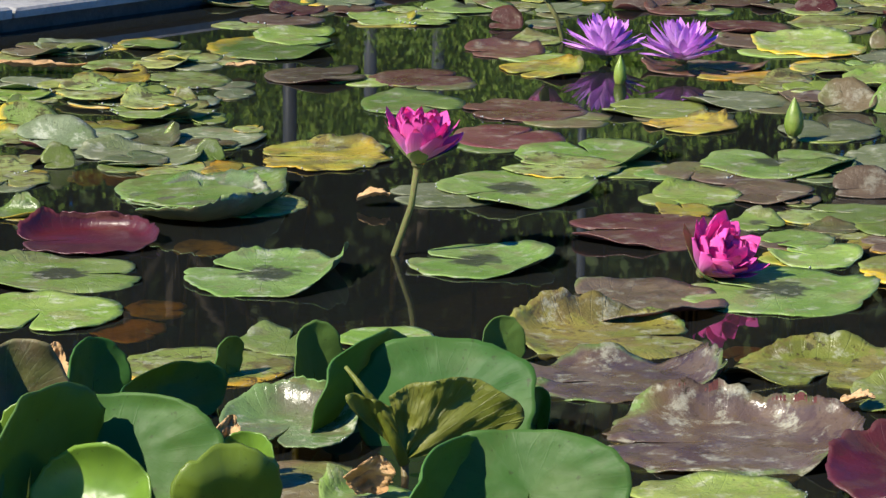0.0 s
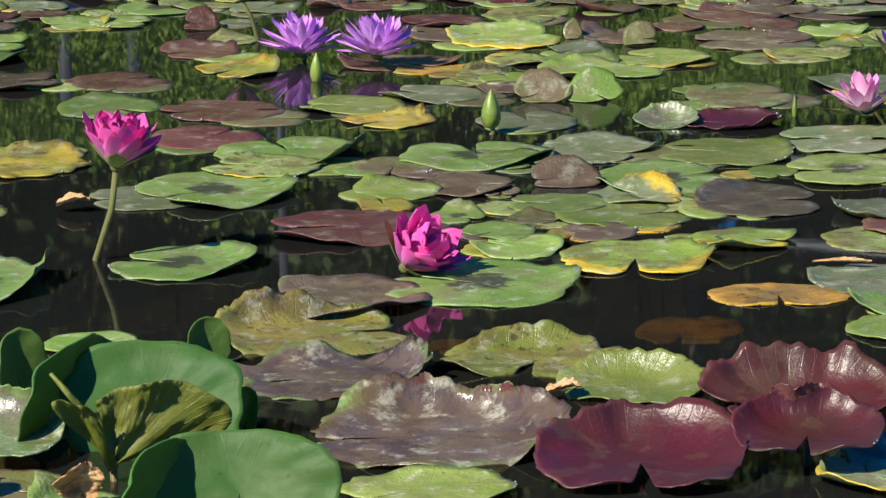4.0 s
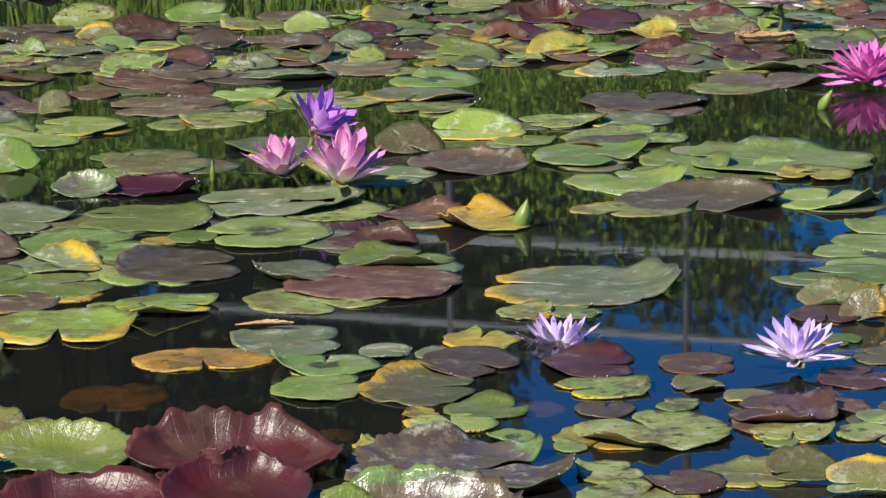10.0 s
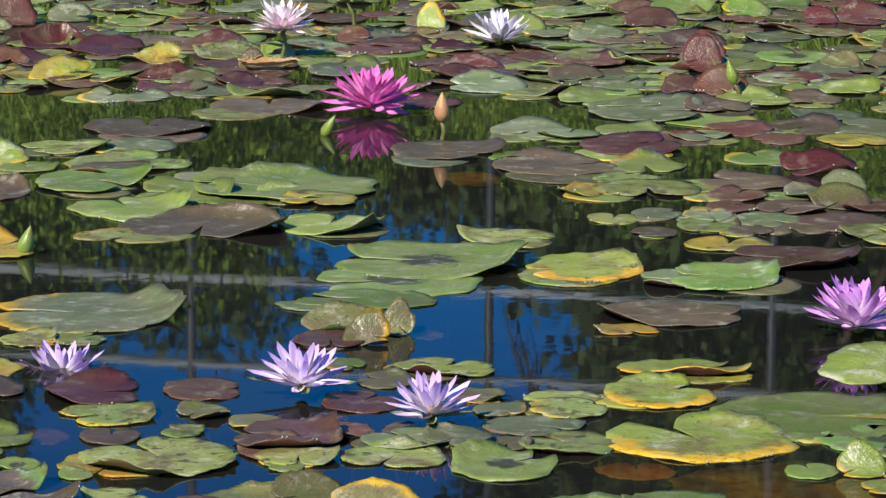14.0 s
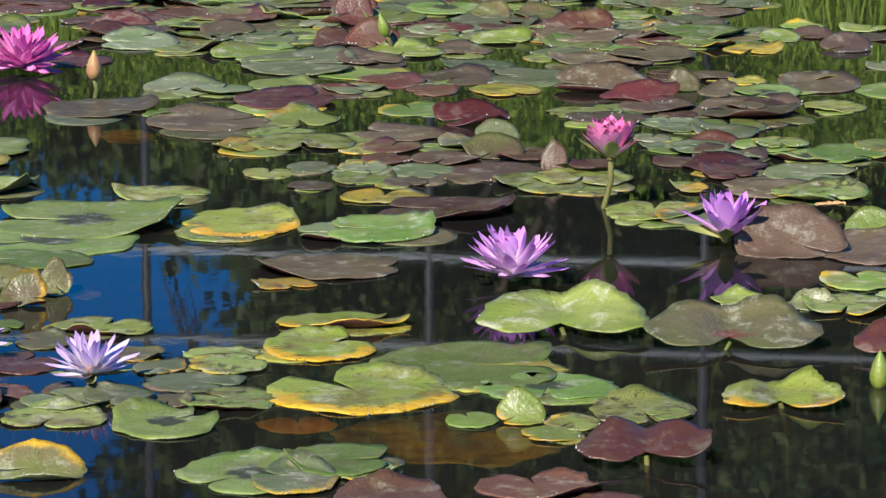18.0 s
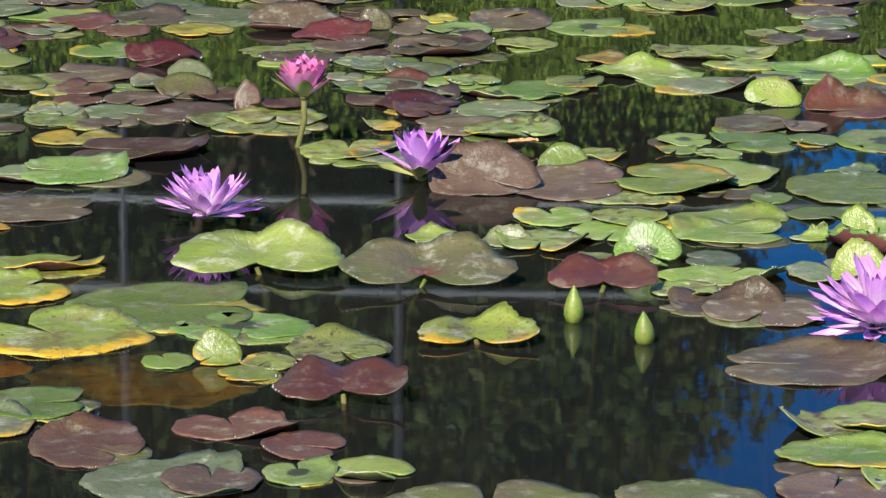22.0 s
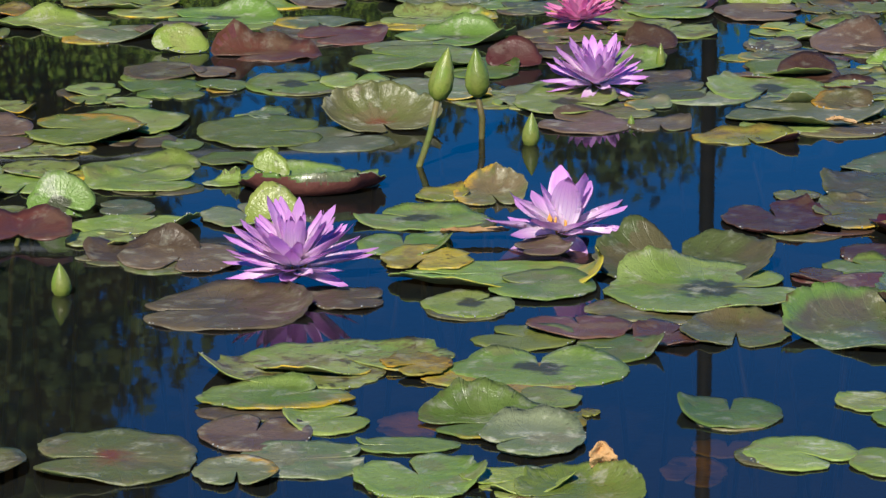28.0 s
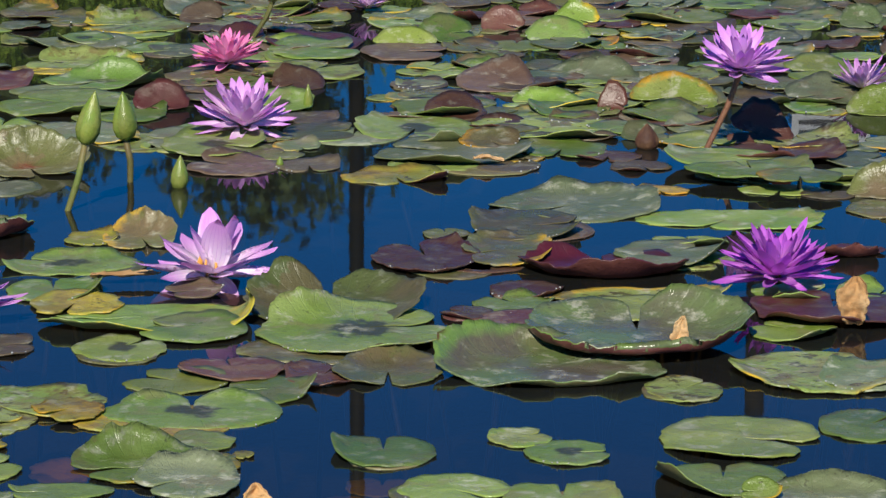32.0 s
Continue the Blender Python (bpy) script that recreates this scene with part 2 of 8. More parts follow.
YEL = (0.62, 0.36, 0.02)
LEAF = {
    "g": leaf_material("green_blade", (0.142, 0.214, 0.030), (0.218, 0.280, 0.066), edge=(0.40, 0.31, 0.03), edge_from=1.12, film_glare=0.42, vary=0.42, gloss=0.31, wet=0.24, side=0.85, sheen=0.44, rim_share=(0.72,)),
    "d": leaf_material("dull_green_blade", (0.112, 0.145, 0.054), (0.172, 0.194, 0.105), film_glare=0.45, vary=0.36, edge=(0.34, 0.26, 0.05), edge_from=1.14, wet=0.26, side=0.8, sheen=0.44, rim_share=(0.75,)),
    "o": leaf_material("olive_blade", (0.115, 0.135, 0.036), (0.135, 0.106, 0.050), vary=0.36, film_glare=0.25, edge=(0.45, 0.27, 0.03), edge_from=1.12, wet=0.40, side=0.8, sheen=0.44, rim_share=(0.7,)),
    "b": leaf_material("bronze_blade", (0.099, 0.068, 0.040), (0.131, 0.095, 0.058), film_glare=0.24, vary=0.36, edge=(0.12, 0.19, 0.04), edge_from=1.08, wet=0.32, sheen=0.34, rim_share=(0.5,)),
    "r": leaf_material("maroon_blade", (0.095, 0.034, 0.025), (0.117, 0.058, 0.038), film_glare=0.18, vary=0.36, gloss=0.30, edge=(0.13, 0.15, 0.05), edge_from=1.2, wet=0.32, sheen=0.34),
    "R": leaf_material("wine_red_blade", (0.108, 0.029, 0.020), (0.095, 0.041, 0.027), gloss=0.34, vary=0.28, film_glare=0.12, patches=0.5, relief=0.35, vein_mix=0.10, wet=0.32, sheen=0.44),
    "f": leaf_material("frilled_red_blade", (0.079, 0.011, 0.013), (0.059, 0.020, 0.016), edge=(0.08, 0.055, 0.045), edge_from=1.05, gloss=0.33, vary=0.12, film_glare=0.00, patches=0.35, relief=0.35, vein_relief=-0.12, vein_mix=0.10, sheen=0.45),
    "m": leaf_material("mottled_blade", (0.15, 0.17, 0.028), (0.23, 0.20, 0.04), edge=(0.21, 0.33, 0.05), edge_from=1.0, spots=0.95, vary=0.1, film_glare=0.35, wet=0.40, gloss=0.34, sheen=0.44),
    "y": leaf_material("yellowing_blade", (0.18, 0.24, 0.045), (0.25, 0.28, 0.085), edge=YEL, edge_from=1.02, spots=1.25, film_glare=0.40, vary=0.24, wet=0.32, side=0.8, rim_share=(0.35,)),
    "Y": leaf_material("yellow_blade", (0.24, 0.25, 0.04), (0.42, 0.28, 0.03), edge=(0.56, 0.31, 0.02), edge_from=0.95, spots=0.7, film_glare=0.25, vary=0.24, wet=0.36),
    "w": leaf_material("weathered_blade", (0.083, 0.052, 0.041), (0.135, 0.101, 0.077), edge=(0.16, 0.24, 0.065), edge_from=0.92, spots=0.4, gloss=0.25, film_glare=0.45, vary=0.12, relief=0.5, vein_relief=-0.06, wet=0.36, sheen=0.6),
    "s": leaf_material("sunken_blade", (0.88, 0.50, 0.04), (0.40, 0.23, 0.05), spots=0.6, vary=0.35),
    "k": leaf_material("green_blade_dead_heart", (0.148, 0.228, 0.036), (0.22, 0.292, 0.08), stain=1, film_glare=0.40, vary=0.15, wet=0.20, sheen=0.44),
    "e": leaf_material("olive_blade_red_heart", (0.108, 0.122, 0.034), (0.140, 0.131, 0.054), stain=2, vary=0.1, film_glare=0.35, wet=0.32, sheen=0.44),
    "t": leaf_material("yellow_rimmed_blade", (0.20, 0.27, 0.035), (0.26, 0.31, 0.06), front=0.95, spots=0.5, film_glare=0.40, vary=0.12, wet=0.3, sheen=0.44),
    "a": leaf_material("amber_blade", (0.50, 0.24, 0.03), (0.22, 0.12, 0.035), edge=(0.62, 0.36, 0.03), edge_from=0.95, spots=0.9, film_glare=0.10, vary=0.15, wet=0.5),
    "c": leaf_material("glossy_green_grey_blade", (0.113, 0.180, 0.054), (0.113, 0.104, 0.065), edge=(0.13, 0.24, 0.05), edge_from=0.95, gloss=0.24, vary=0.08, film_glare=0.50, patches=0.5, relief=0.5, sheen=0.6, wet=0.32),
}
RAISED = {
    "G": leaf_material("raised_green_blade", (0.058, 0.155, 0.026), (0.10, 0.205, 0.042), gloss=0.46, vary=0.18, vein_mix=0.08, patches=0.15, relief=0.14, vein_relief=0.2, sheen=0.22, film_glare=0.0, thin=(0.16, 0.27, 0.02)),
    "L": leaf_material("young_green_blade", (0.13, 0.22, 0.022), (0.18, 0.28, 0.035), gloss=0.30, vary=0.15, vein_mix=0.16, patches=0.0, relief=0.08, vein_relief=0.4, sheen=0.4, thin=(0.26, 0.38, 0.02)),
    "V": leaf_material("veined_underside", (0.14, 0.18, 0.018), (0.175, 0.205, 0.03), gloss=0.42, vary=0.1, vein_mix=0.45, patches=0.0, relief=0.5, vein_relief=1.6, thin=(0.25, 0.30, 0.02)),
    "W": leaf_material("cupped_grey_blade", (0.11, 0.115, 0.055), (0.13, 0.10, 0.06), edge=(0.12, 0.21, 0.04), edge_from=0.98, gloss=0.34, vary=0.1, film_glare=0.25, relief=0.3, wet=0.0, sheen=0.35, vein_mix=0.04),
    "O": leaf_material("withering_blade", (0.10, 0.12, 0.03), (0.14, 0.10, 0.045), edge=(0.5, 0.36, 0.18), edge_from=1.0, gloss=0.4, vary=0.1, film_glare=0.1, relief=0.4, vein_mix=0.3),
}
UNDER = {
    "green": rough_material("pale_green_underside", (0.13, 0.19, 0.06), (0.16, 0.13, 0.06), 14, 0.45, 0.003),
    "red": rough_material("purple_underside", (0.11, 0.035, 0.035), (0.16, 0.06, 0.045), 14, 0.4, 0.003),
}
STALK = rough_material("green_stalk", (0.13, 0.17, 0.04), (0.16, 0.115, 0.045), 20, 0.45, 0.002)
BROWNSTALK = rough_material("brown_stalk", (0.20, 0.085, 0.05), (0.26, 0.13, 0.07), 20, 0.45, 0.002)
BUDGREEN = rough_material("bud_green", (0.16, 0.25, 0.03), (0.25, 0.28, 0.06), 30, 0.27, 0.002, spec=0.5)
GOLDBUD = rough_material("golden_pink_bud", (0.55, 0.42, 0.12), (0.55, 0.24, 0.14), 24, 0.35, 0.002, spec=0.4)
# stalk colour darkened to the mud's tone, for the murk's dimming under water
DIMSTALK = rough_material("murk_dimmed_stalk", (0.040, 0.034, 0.019), (0.052, 0.04, 0.022), 20, 0.5, 0.001)
STAMEN = rough_material("yellow_stamen", (0.75, 0.45, 0.05), (0.7, 0.3, 0.1), 80, 0.6, 0.001)
SEPAL = petal_material("green_sepal", (0.42, 0.45, 0.16), (0.24, 0.30, 0.08), (0.35, 0.2, 0.15), 0.2)
PETAL = {
    "pink": petal_material("magenta_petal", (0.96, 0.38, 0.72), (0.93, 0.13, 0.52), (0.78, 0.05, 0.40)),
    "cream": petal_material("cream_pink_petal", (0.97, 0.74, 0.84), (0.99, 0.93, 0.93), (0.95, 0.80, 0.86)),
    "magenta": petal_material("pale_magenta_petal", (0.97, 0.50, 0.84), (0.92, 0.22, 0.64), (0.80, 0.12, 0.52)),
    "rose": petal_material("rose_petal", (0.97, 0.60, 0.80), (0.95, 0.30, 0.62), (0.84, 0.18, 0.50)),
    "purple": petal_material("purple_petal", (0.92, 0.64, 0.94), (0.76, 0.33, 0.86), (0.60, 0.20, 0.75)),
    "violet": petal_material("violet_petal", (0.82, 0.50, 0.92), (0.62, 0.25, 0.80), (0.42, 0.12, 0.56)),
    "plum": petal_material("plum_petal", (0.80, 0.36, 0.84), (0.60, 0.14, 0.72), (0.45, 0.08, 0.55)),
    "lilac": petal_material("lilac_petal", (0.98, 0.86, 0.96), (0.80, 0.38, 0.84), (0.62, 0.24, 0.72)),
    "pale": petal_material("pale_lilac_petal", (0.96, 0.93, 0.95), (0.74, 0.52, 0.90), (0.60, 0.38, 0.82)),
    "blush": petal_material("blush_petal", (0.99, 0.95, 0.94), (0.93, 0.36, 0.66), (0.86, 0.28, 0.58)),
    "white": petal_material("white_petal", (0.93, 0.91, 0.92), (0.87, 0.80, 0.90), (0.72, 0.58, 0.85)),
}
HUSK = rough_material("brown_withered_husk", (0.07, 0.03, 0.02), (0.20, 0.11, 0.05), 40, 0.6, 0.003)
DRY = rough_material("dry_leaf", (0.45, 0.25, 0.10), (0.60, 0.40, 0.20), 18, 0.8, 0.006)
STONE = rough_material("grey_stone", (0.32, 0.32, 0.32), (0.44, 0.43, 0.41), 5, 0.75, 0.01)
DARKSTONE = rough_material("wet_dark_stone", (0.05, 0.052, 0.055), (0.08, 0.08, 0.08), 6, 0.5, 0.01)
MUD = rough_material("pond_mud", (0.018, 0.015, 0.010), (0.030, 0.024, 0.014), 3, 0.9, 0.02)
TURF = rough_material("turf", (0.05, 0.10, 0.02), (0.08, 0.12, 0.03), 2, 0.9, 0.03)
BLADE = rough_material("sunlit_grass_blade", (0.08, 0.17, 0.010), (0.31, 0.41, 0.05), 2.2, 0.6, 0.001)
BUSH = rough_material("shrub_leaf", (0.08, 0.17, 0.014), (0.29, 0.40, 0.05), 3.0, 0.6, 0.001)
TREE_LEAF = rough_material("tree_leaf", (0.040, 0.070, 0.018), (0.072, 0.11, 0.03), 0.8, 0.6, 0.001)
BARK = rough_material("bark", (0.07, 0.055, 0.04), (0.11, 0.09, 0.07), 9, 0.9, 0.01)
STEEL = rough_material("grey_painted_steel", (0.055, 0.062, 0.072), (0.075, 0.085, 0.10), 12, 0.5, 0.001)
RAILSTEEL = rough_material("pale_galvanised_rail", (0.34, 0.37, 0.40), (0.42, 0.44, 0.46), 12, 0.5, 0.001)
DARKSTEEL = rough_material("dark_painted_steel", (0.012, 0.013, 0.015), (0.02, 0.02, 0.022), 12, 0.6, 0.001, spec=0.15)
PLATE = rough_material("white_sign_plate", (0.70, 0.72, 0.74), (0.76, 0.78, 0.80), 6, 0.5, 0.001)
INK = rough_material("dark_ink", (0.03, 0.03, 0.035), (0.04, 0.04, 0.04), 6, 0.6, 0.0005)

m = Mat("pond_water")
ripple = m.node("ShaderNodeMapping")
ripple.inputs["Scale"].default_value = (1.0, 1.0, 1.0)
m.l.new(m.coords(), ripple.inputs[0])
wave = m.math("ADD", m.math("MULTIPLY", m.noise(5.0, 2, ripple.outputs[0]), 1.0), m.math("MULTIPLY", m.noise(26.0, 2, ripple.outputs[0]), 0.22))
calm = m.ramp(m.noise(0.9, 2, ripple.outputs[0]), 0.42, 0.62)
wave = m.math("MULTIPLY", wave, m.math("ADD", 0.35, calm))
bmp = m.node("ShaderNodeBump")
bmp.inputs["Strength"].default_value, bmp.inputs["Distance"].default_value = 0.5, 0.00024
m.l.new(wave, bmp.inputs["Height"])
fres, glossy, clear, both = m.node("ShaderNodeFresnel"), m.node("ShaderNodeBsdfGlossy"), m.node("ShaderNodeBsdfTransparent"), m.node("ShaderNodeMixShader")
fres.inputs[0].default_value = 1.333
m.l.new(bmp.outputs[0], fres.inputs["Normal"])
m.l.new(bmp.outputs[0], glossy.inputs["Normal"])
glossy.inputs["Roughness"].default_value = 0.02
clear.inputs[0].default_value = (0.58, 0.50, 0.32, 1)
murk, body = m.node("ShaderNodeBsdfDiffuse"), m.node("ShaderNodeMixShader")
murk.inputs[0].default_value = (0.034, 0.037, 0.034, 1)
body.inputs[0].default_value = 0.30
m.l.new(clear.outputs[0], body.inputs[1])
m.l.new(murk.outputs[0], body.inputs[2])
m.l.new(fres.outputs[0], both.inputs[0])
m.l.new(body.outputs[0], both.inputs[1])
m.l.new(glossy.outputs[0], both.inputs[2])
m.l.new(both.outputs[0], m.out.inputs[0])
WATER = m.m
m = Mat("water_bead")
m.b.inputs["Base Color"].default_value = (0.34, 0.35, 0.32, 1)
m.b.inputs["Roughness"].default_value, m.b.inputs["Specular IOR Level"].default_value = 0.36, 1.0
BEAD = m.m


# ---- building helpers ----
def mesh_object(name, verts, faces, mats, parent=None, slots=None, uvs=None, smooth=True):
    me = bpy.data.meshes.new(name)
    me.from_pydata(verts, [], faces)
    for mat in (mats if isinstance(mats, (list, tuple)) else [mats]):
        me.materials.append(mat)
    if slots is not None:
        me.polygons.foreach_set("material_index", slots)
    if uvs is not None:
        layer = me.uv_layers.new(name="leaf")
        loops = np.empty(len(me.loops), dtype=np.int32)
        me.loops.foreach_get("vertex_index", loops)
        layer.data.foreach_set("uv", np.asarray(uvs, dtype=np.float32)[loops].ravel())
    if smooth:
        me.polygons.foreach_set("use_smooth", [True] * len(me.polygons))
    me.update()
    ob = new(name, me)
    ob.parent = parent
    return ob


def box(x0, x1, y0, y1, z0, z1):
    v = [(x, y, z) for x in (x0, x1) for y in (y0, y1) for z in (z0, z1)]
    f = [(0, 1, 3, 2), (4, 6, 7, 5), (0, 4, 5, 1), (2, 3, 7, 6), (0, 2, 6, 4), (1, 5, 7, 3)]
    return v, f


def tube(points, radii, sides=8):
    """A round bar along points."""
    verts, faces = [], []
    for i, p in enumerate(points):
        p = Vector(p)
        d = (Vector(points[min(i + 1, len(points) - 1)]) - Vector(points[max(i - 1, 0)])).normalized()
        a = d.orthogonal().normalized()
        b = d.cross(a)
        for s in range(sides):
            w = 2 * math.pi * s / sides
            verts.append(tuple(p + radii[i] * (math.cos(w) * a + math.sin(w) * b)))
    for i in range(len(points) - 1):
        for s in range(sides):
            q = (s + 1) % sides
            faces.append((i * sides + s, i * sides + q, (i + 1) * sides + q, (i + 1) * sides + s))
    faces.append(tuple(range(sides))[::-1])
    faces.append(tuple(range((len(points) - 1) * sides, len(points) * sides)))
    return verts, faces


def polar(az, dist, z=0.0):
    """A place by its bearing from the camera's stand, clockwise from +y in degrees."""
    return Vector((dist * math.sin(radians(az)), dist * math.cos(radians(az)), z))


# ---- pond, edges and banks ----
POND = [(-3.4, 3.48), (-0.78, 6.52), (1.8, 9.5), (5.6, 9.0), (5.75, 4.6), (5.3, 3.95), (3.9, 1.9), (2.4, 0.55), (-2.4, 1.2)]


def ground_sheet():
    """One sheet to the horizon, with the pond's hole and its bed sunk into it."""
    rings = [0.0, 0.35, 3.0, 10.0, 40.0, 200.0, 2500.0]
    cx, cy = 1.6, 4.8
    verts, faces = [], []
    n = len(POND)
    for r in rings:
        for x, y in POND:
            d = Vector((x - cx, y - cy))
            d = d * (1 + r / d.length)
            verts.append((cx + d.x, cy + d.y, 0.03 if r > 0.1 else -0.6))
    for i in range(len(rings) - 1):
        for s in range(n):
            q = (s + 1) % n
            faces.append((i * n + s, i * n + q, (i + 1) * n + q, (i + 1) * n + s))
    faces.append(tuple(range(n)))
    slots = [1 if i < n else 0 for i in range(len(faces) - 1)] + [1]
    ob = mesh_object("ground", verts, faces, [TURF, MUD], slots=slots, smooth=False)
    tagged(ob, "green turf bank with a dark muddy pond bed", "ground", kind="structure")


ground_sheet()
water = mesh_object("water", [(x, y, 0.0) for x, y in POND], [tuple(range(len(POND)))[::-1]], WATER, smooth=False)
tagged(water, "dark still pond water mirroring trees and blue sky", "water", kind="structure")
bm = bmesh.new()
bm.from_mesh(water.data)
bmesh.ops.recalc_face_normals(bm, faces=bm.faces)
if bm.faces[:][0].normal.z < 0:
    bmesh.ops.reverse_faces(bm, faces=bm.faces)
bm.to_mesh(water.data)
bm.free()


def coping():
    """Flat stone slabs along the pond's edge on a dark wet wall."""
    pond_edge = tagged(new("pond_edge"), "grey stone coping slabs on a dark wet pond wall", "pond edge", kind="structure")
    rnd = random.Random(5)
    n = len(POND)
    for i in range(n):
        a, b = Vector((*POND[i], 0)), Vector((*POND[(i + 1) % n], 0))
        d = b - a
        side = Vector((d.y, -d.x, 0)).normalized()
        if side.dot(Vector((1.6, 4.8, 0)) - a) > 0:
            side = -side
        d1 = d.normalized()
        v, f = [], []
        for p in (a - d1 * 0.02, b + d1 * 0.02):
            for off in (-0.0, 0.34):
                for z in (-0.6, 0.025):
                    v.append(tuple(p + side * off + Vector((0, 0, z))))
        f = [(0, 1, 3, 2), (4, 6, 7, 5), (0, 4, 5, 1), (2, 3, 7, 6), (1, 5, 7, 3)]
        mesh_object("pond_wall", v, f, DARKSTONE, pond_edge, smooth=False)
        count = max(1, round(d.length / 0.62))
        for s in range(count):
            p0, p1 = a + d * (s / count) + d1 * 0.004, a + d * ((s + 1) / count) - d1 * 0.004
            z0, z1 = 0.028, 0.047 + rnd.uniform(-0.002, 0.002)
            c = 0.005
            lo = [p0 - side * 0.03, p1 - side * 0.03, p1 + side * 0.36, p0 + side * 0.36]
            mid = sum(lo, Vector()) / 4
            v = [tuple(p + Vector((0, 0, z0))) for p in lo] + [tuple(p + Vector((0, 0, z1 - c))) for p in lo]
            v += [tuple(p + (mid - p).normalized() * c * 1.6 + Vector((0, 0, z1))) for p in lo]
            f = [(3, 2, 1, 0)] + [(r + k, r + (k + 1) % 4, r + 4 + (k + 1) % 4, r + 4 + k) for r in (0, 4) for k in range(4)] + [(8, 9, 10, 11)]
            mesh_object("coping_slab", v, f, STONE, pond_edge, smooth=False)
    # wedge stones close the corners
    for i in range(n):
        c = Vector((*POND[i], 0))
        out = []
        for other in (POND[i - 1], POND[(i + 1) % n]):
            d = (Vector((*other, 0)) - c).normalized()
            side = Vector((d.y, -d.x, 0))
            if side.dot(Vector((1.6, 4.8, 0)) - c) > 0:
                side = -side
            out.append(c + side * 0.358)
        mid = (out[0] + out[1]) / 2
        ring = [c, out[0], mid + (mid - c).normalized() * 0.02, out[1]]
        v = [tuple(p + Vector((0, 0, z))) for z in (0.027, 0.043) for p in ring]
        f = [(3, 2, 1, 0), (4, 5, 6, 7)] + [(k, (k + 1) % 4, 4 + (k + 1) % 4, 4 + k) for k in range(4)]
        mesh_object("corner_stone", v, f, STONE, pond_edge, smooth=False)


coping()

# ---- far bank: sunlit grasses, shrubs, rail fence, posts, trees ----
def grass_bank():
    rnd = random.Random(11)
    verts, faces = [], []
    for i in range(34000):
        az = rnd.uniform(-13, 64)
        d = rnd.uniform(10.6, 13.4)
        clump = noise.noise(Vector((az * 0.35, d * 0.8, 2.0)))
        h = (0.62 + 0.34 * (d - 10.6) / 2.8 + 0.35 * clump) * rnd.uniform(0.7, 1.15)
        h *= 0.5 if az < 6 else 0.7
        p = polar(az, d, 0.06)
        w = rnd.uniform(0.0025, 0.007)
        lean = Vector((rnd.gauss(0, 0.2), rnd.gauss(0, 0.2), 0)) * h
        s = Vector((math.cos(radians(az)) + rnd.gauss(0, .4), -math.sin(radians(az)) + rnd.gauss(0, .4), 0)).normalized() * w
        b = len(verts)
        m1 = p + lean * 0.3 + Vector((0, 0, h * 0.6))
        tip = p + lean + Vector((0, 0, h))
        verts += [tuple(p - s), tuple(p + s), tuple(m1 + s * 0.8), tuple(m1 - s * 0.8), tuple(tip)]
        faces += [(b, b + 1, b + 2, b + 3), (b + 3, b + 2, b + 4)]
    tagged(mesh_object("bank_grass", verts, faces, BLADE, smooth=False), "tall sunlit green grasses on the far bank", "grass", kind="stuff")


grass_bank()


def leaf_cloud(rnd, count, spread, size, lobes):
    """Many small folded leaves gathered in uneven lobes."""
    verts, faces = [], []
    for i in range(count):
        c, r = lobes[rnd.randrange(len(lobes))]
        d = Vector((rnd.gauss(0, 1), rnd.gauss(0, 1), rnd.gauss(0, 1))).normalized() * (rnd.random() ** 0.45) * r
        p = Vector(c) + Vector((d.x, d.y, d.z * spread))
        a = Vector((rnd.gauss(0, 1), rnd.gauss(0, 1), rnd.gauss(0, .6))).normalized()
        bvec = a.orthogonal().normalized()
        bvec.rotate(Matrix.Rotation(rnd.uniform(0, 6.28), 3, a))
        s = size * rnd.uniform(0.6, 1.4)
        b = len(verts)
        verts += [tuple(p - a * s), tuple(p + bvec * s * 0.5 + a * s * 0.1), tuple(p + a * s), tuple(p - bvec * s * 0.5 + a * s * 0.1)]
        faces += [(b, b + 1, b + 2), (b, b + 2, b + 3)]
    return verts, faces


def tree(name, seed, label, height, width, leaves=19000, bare=0.2):
    """Tapered trunk, limbs and a crown of small leaves in uneven lobes."""
    rnd = random.Random(seed)
    root = tagged(new(name), label, "tree", "trees behind the pond")
    top = height * 0.8
    lean = Vector((rnd.uniform(-.05, .05), rnd.uniform(-.05, .05), 0)) * height
    pts = [Vector((0, 0, -0.1)), lean * 0.3 + Vector((0, 0, top * 0.35)), lean * 0.7 + Vector((0, 0, top * 0.7)), lean + Vector((0, 0, top))]
    v, f = tube(pts, [height * k for k in (0.028, 0.02, 0.012, 0.004)], 8)
    mesh_object("trunk", v, f, BARK, root)
    lobes = []
    for i in range(11):
        z = rnd.uniform(bare, 0.95) * height
        reach = width * 0.5 * math.sqrt(max(0.1, 1 - ((z / height - 0.55) / 0.55) ** 2)) * rnd.uniform(0.5, 0.95)
        w = rnd.uniform(0, 6.28)
        tip = Vector((math.cos(w) * reach, math.sin(w) * reach, z))
        start = lean * (z / height) * 0.7 + Vector((0, 0, max(0.2, z / height - 0.18) * height * 0.85))
        v, f = tube([start, (start + tip) / 2 + Vector((0, 0, 0.04 * height)), tip], [height * .008, height * .005, height * .002], 6)
        mesh_object("limb", v, f, BARK, root)
        lobes.append((tuple(tip), width * rnd.uniform(0.13, 0.24)))
    v, f = leaf_cloud(rnd, leaves, 0.75, 0.008 * height + 0.022, lobes)
    mesh_object("crown", v, f, TREE_LEAF, root, smooth=False)
    return root


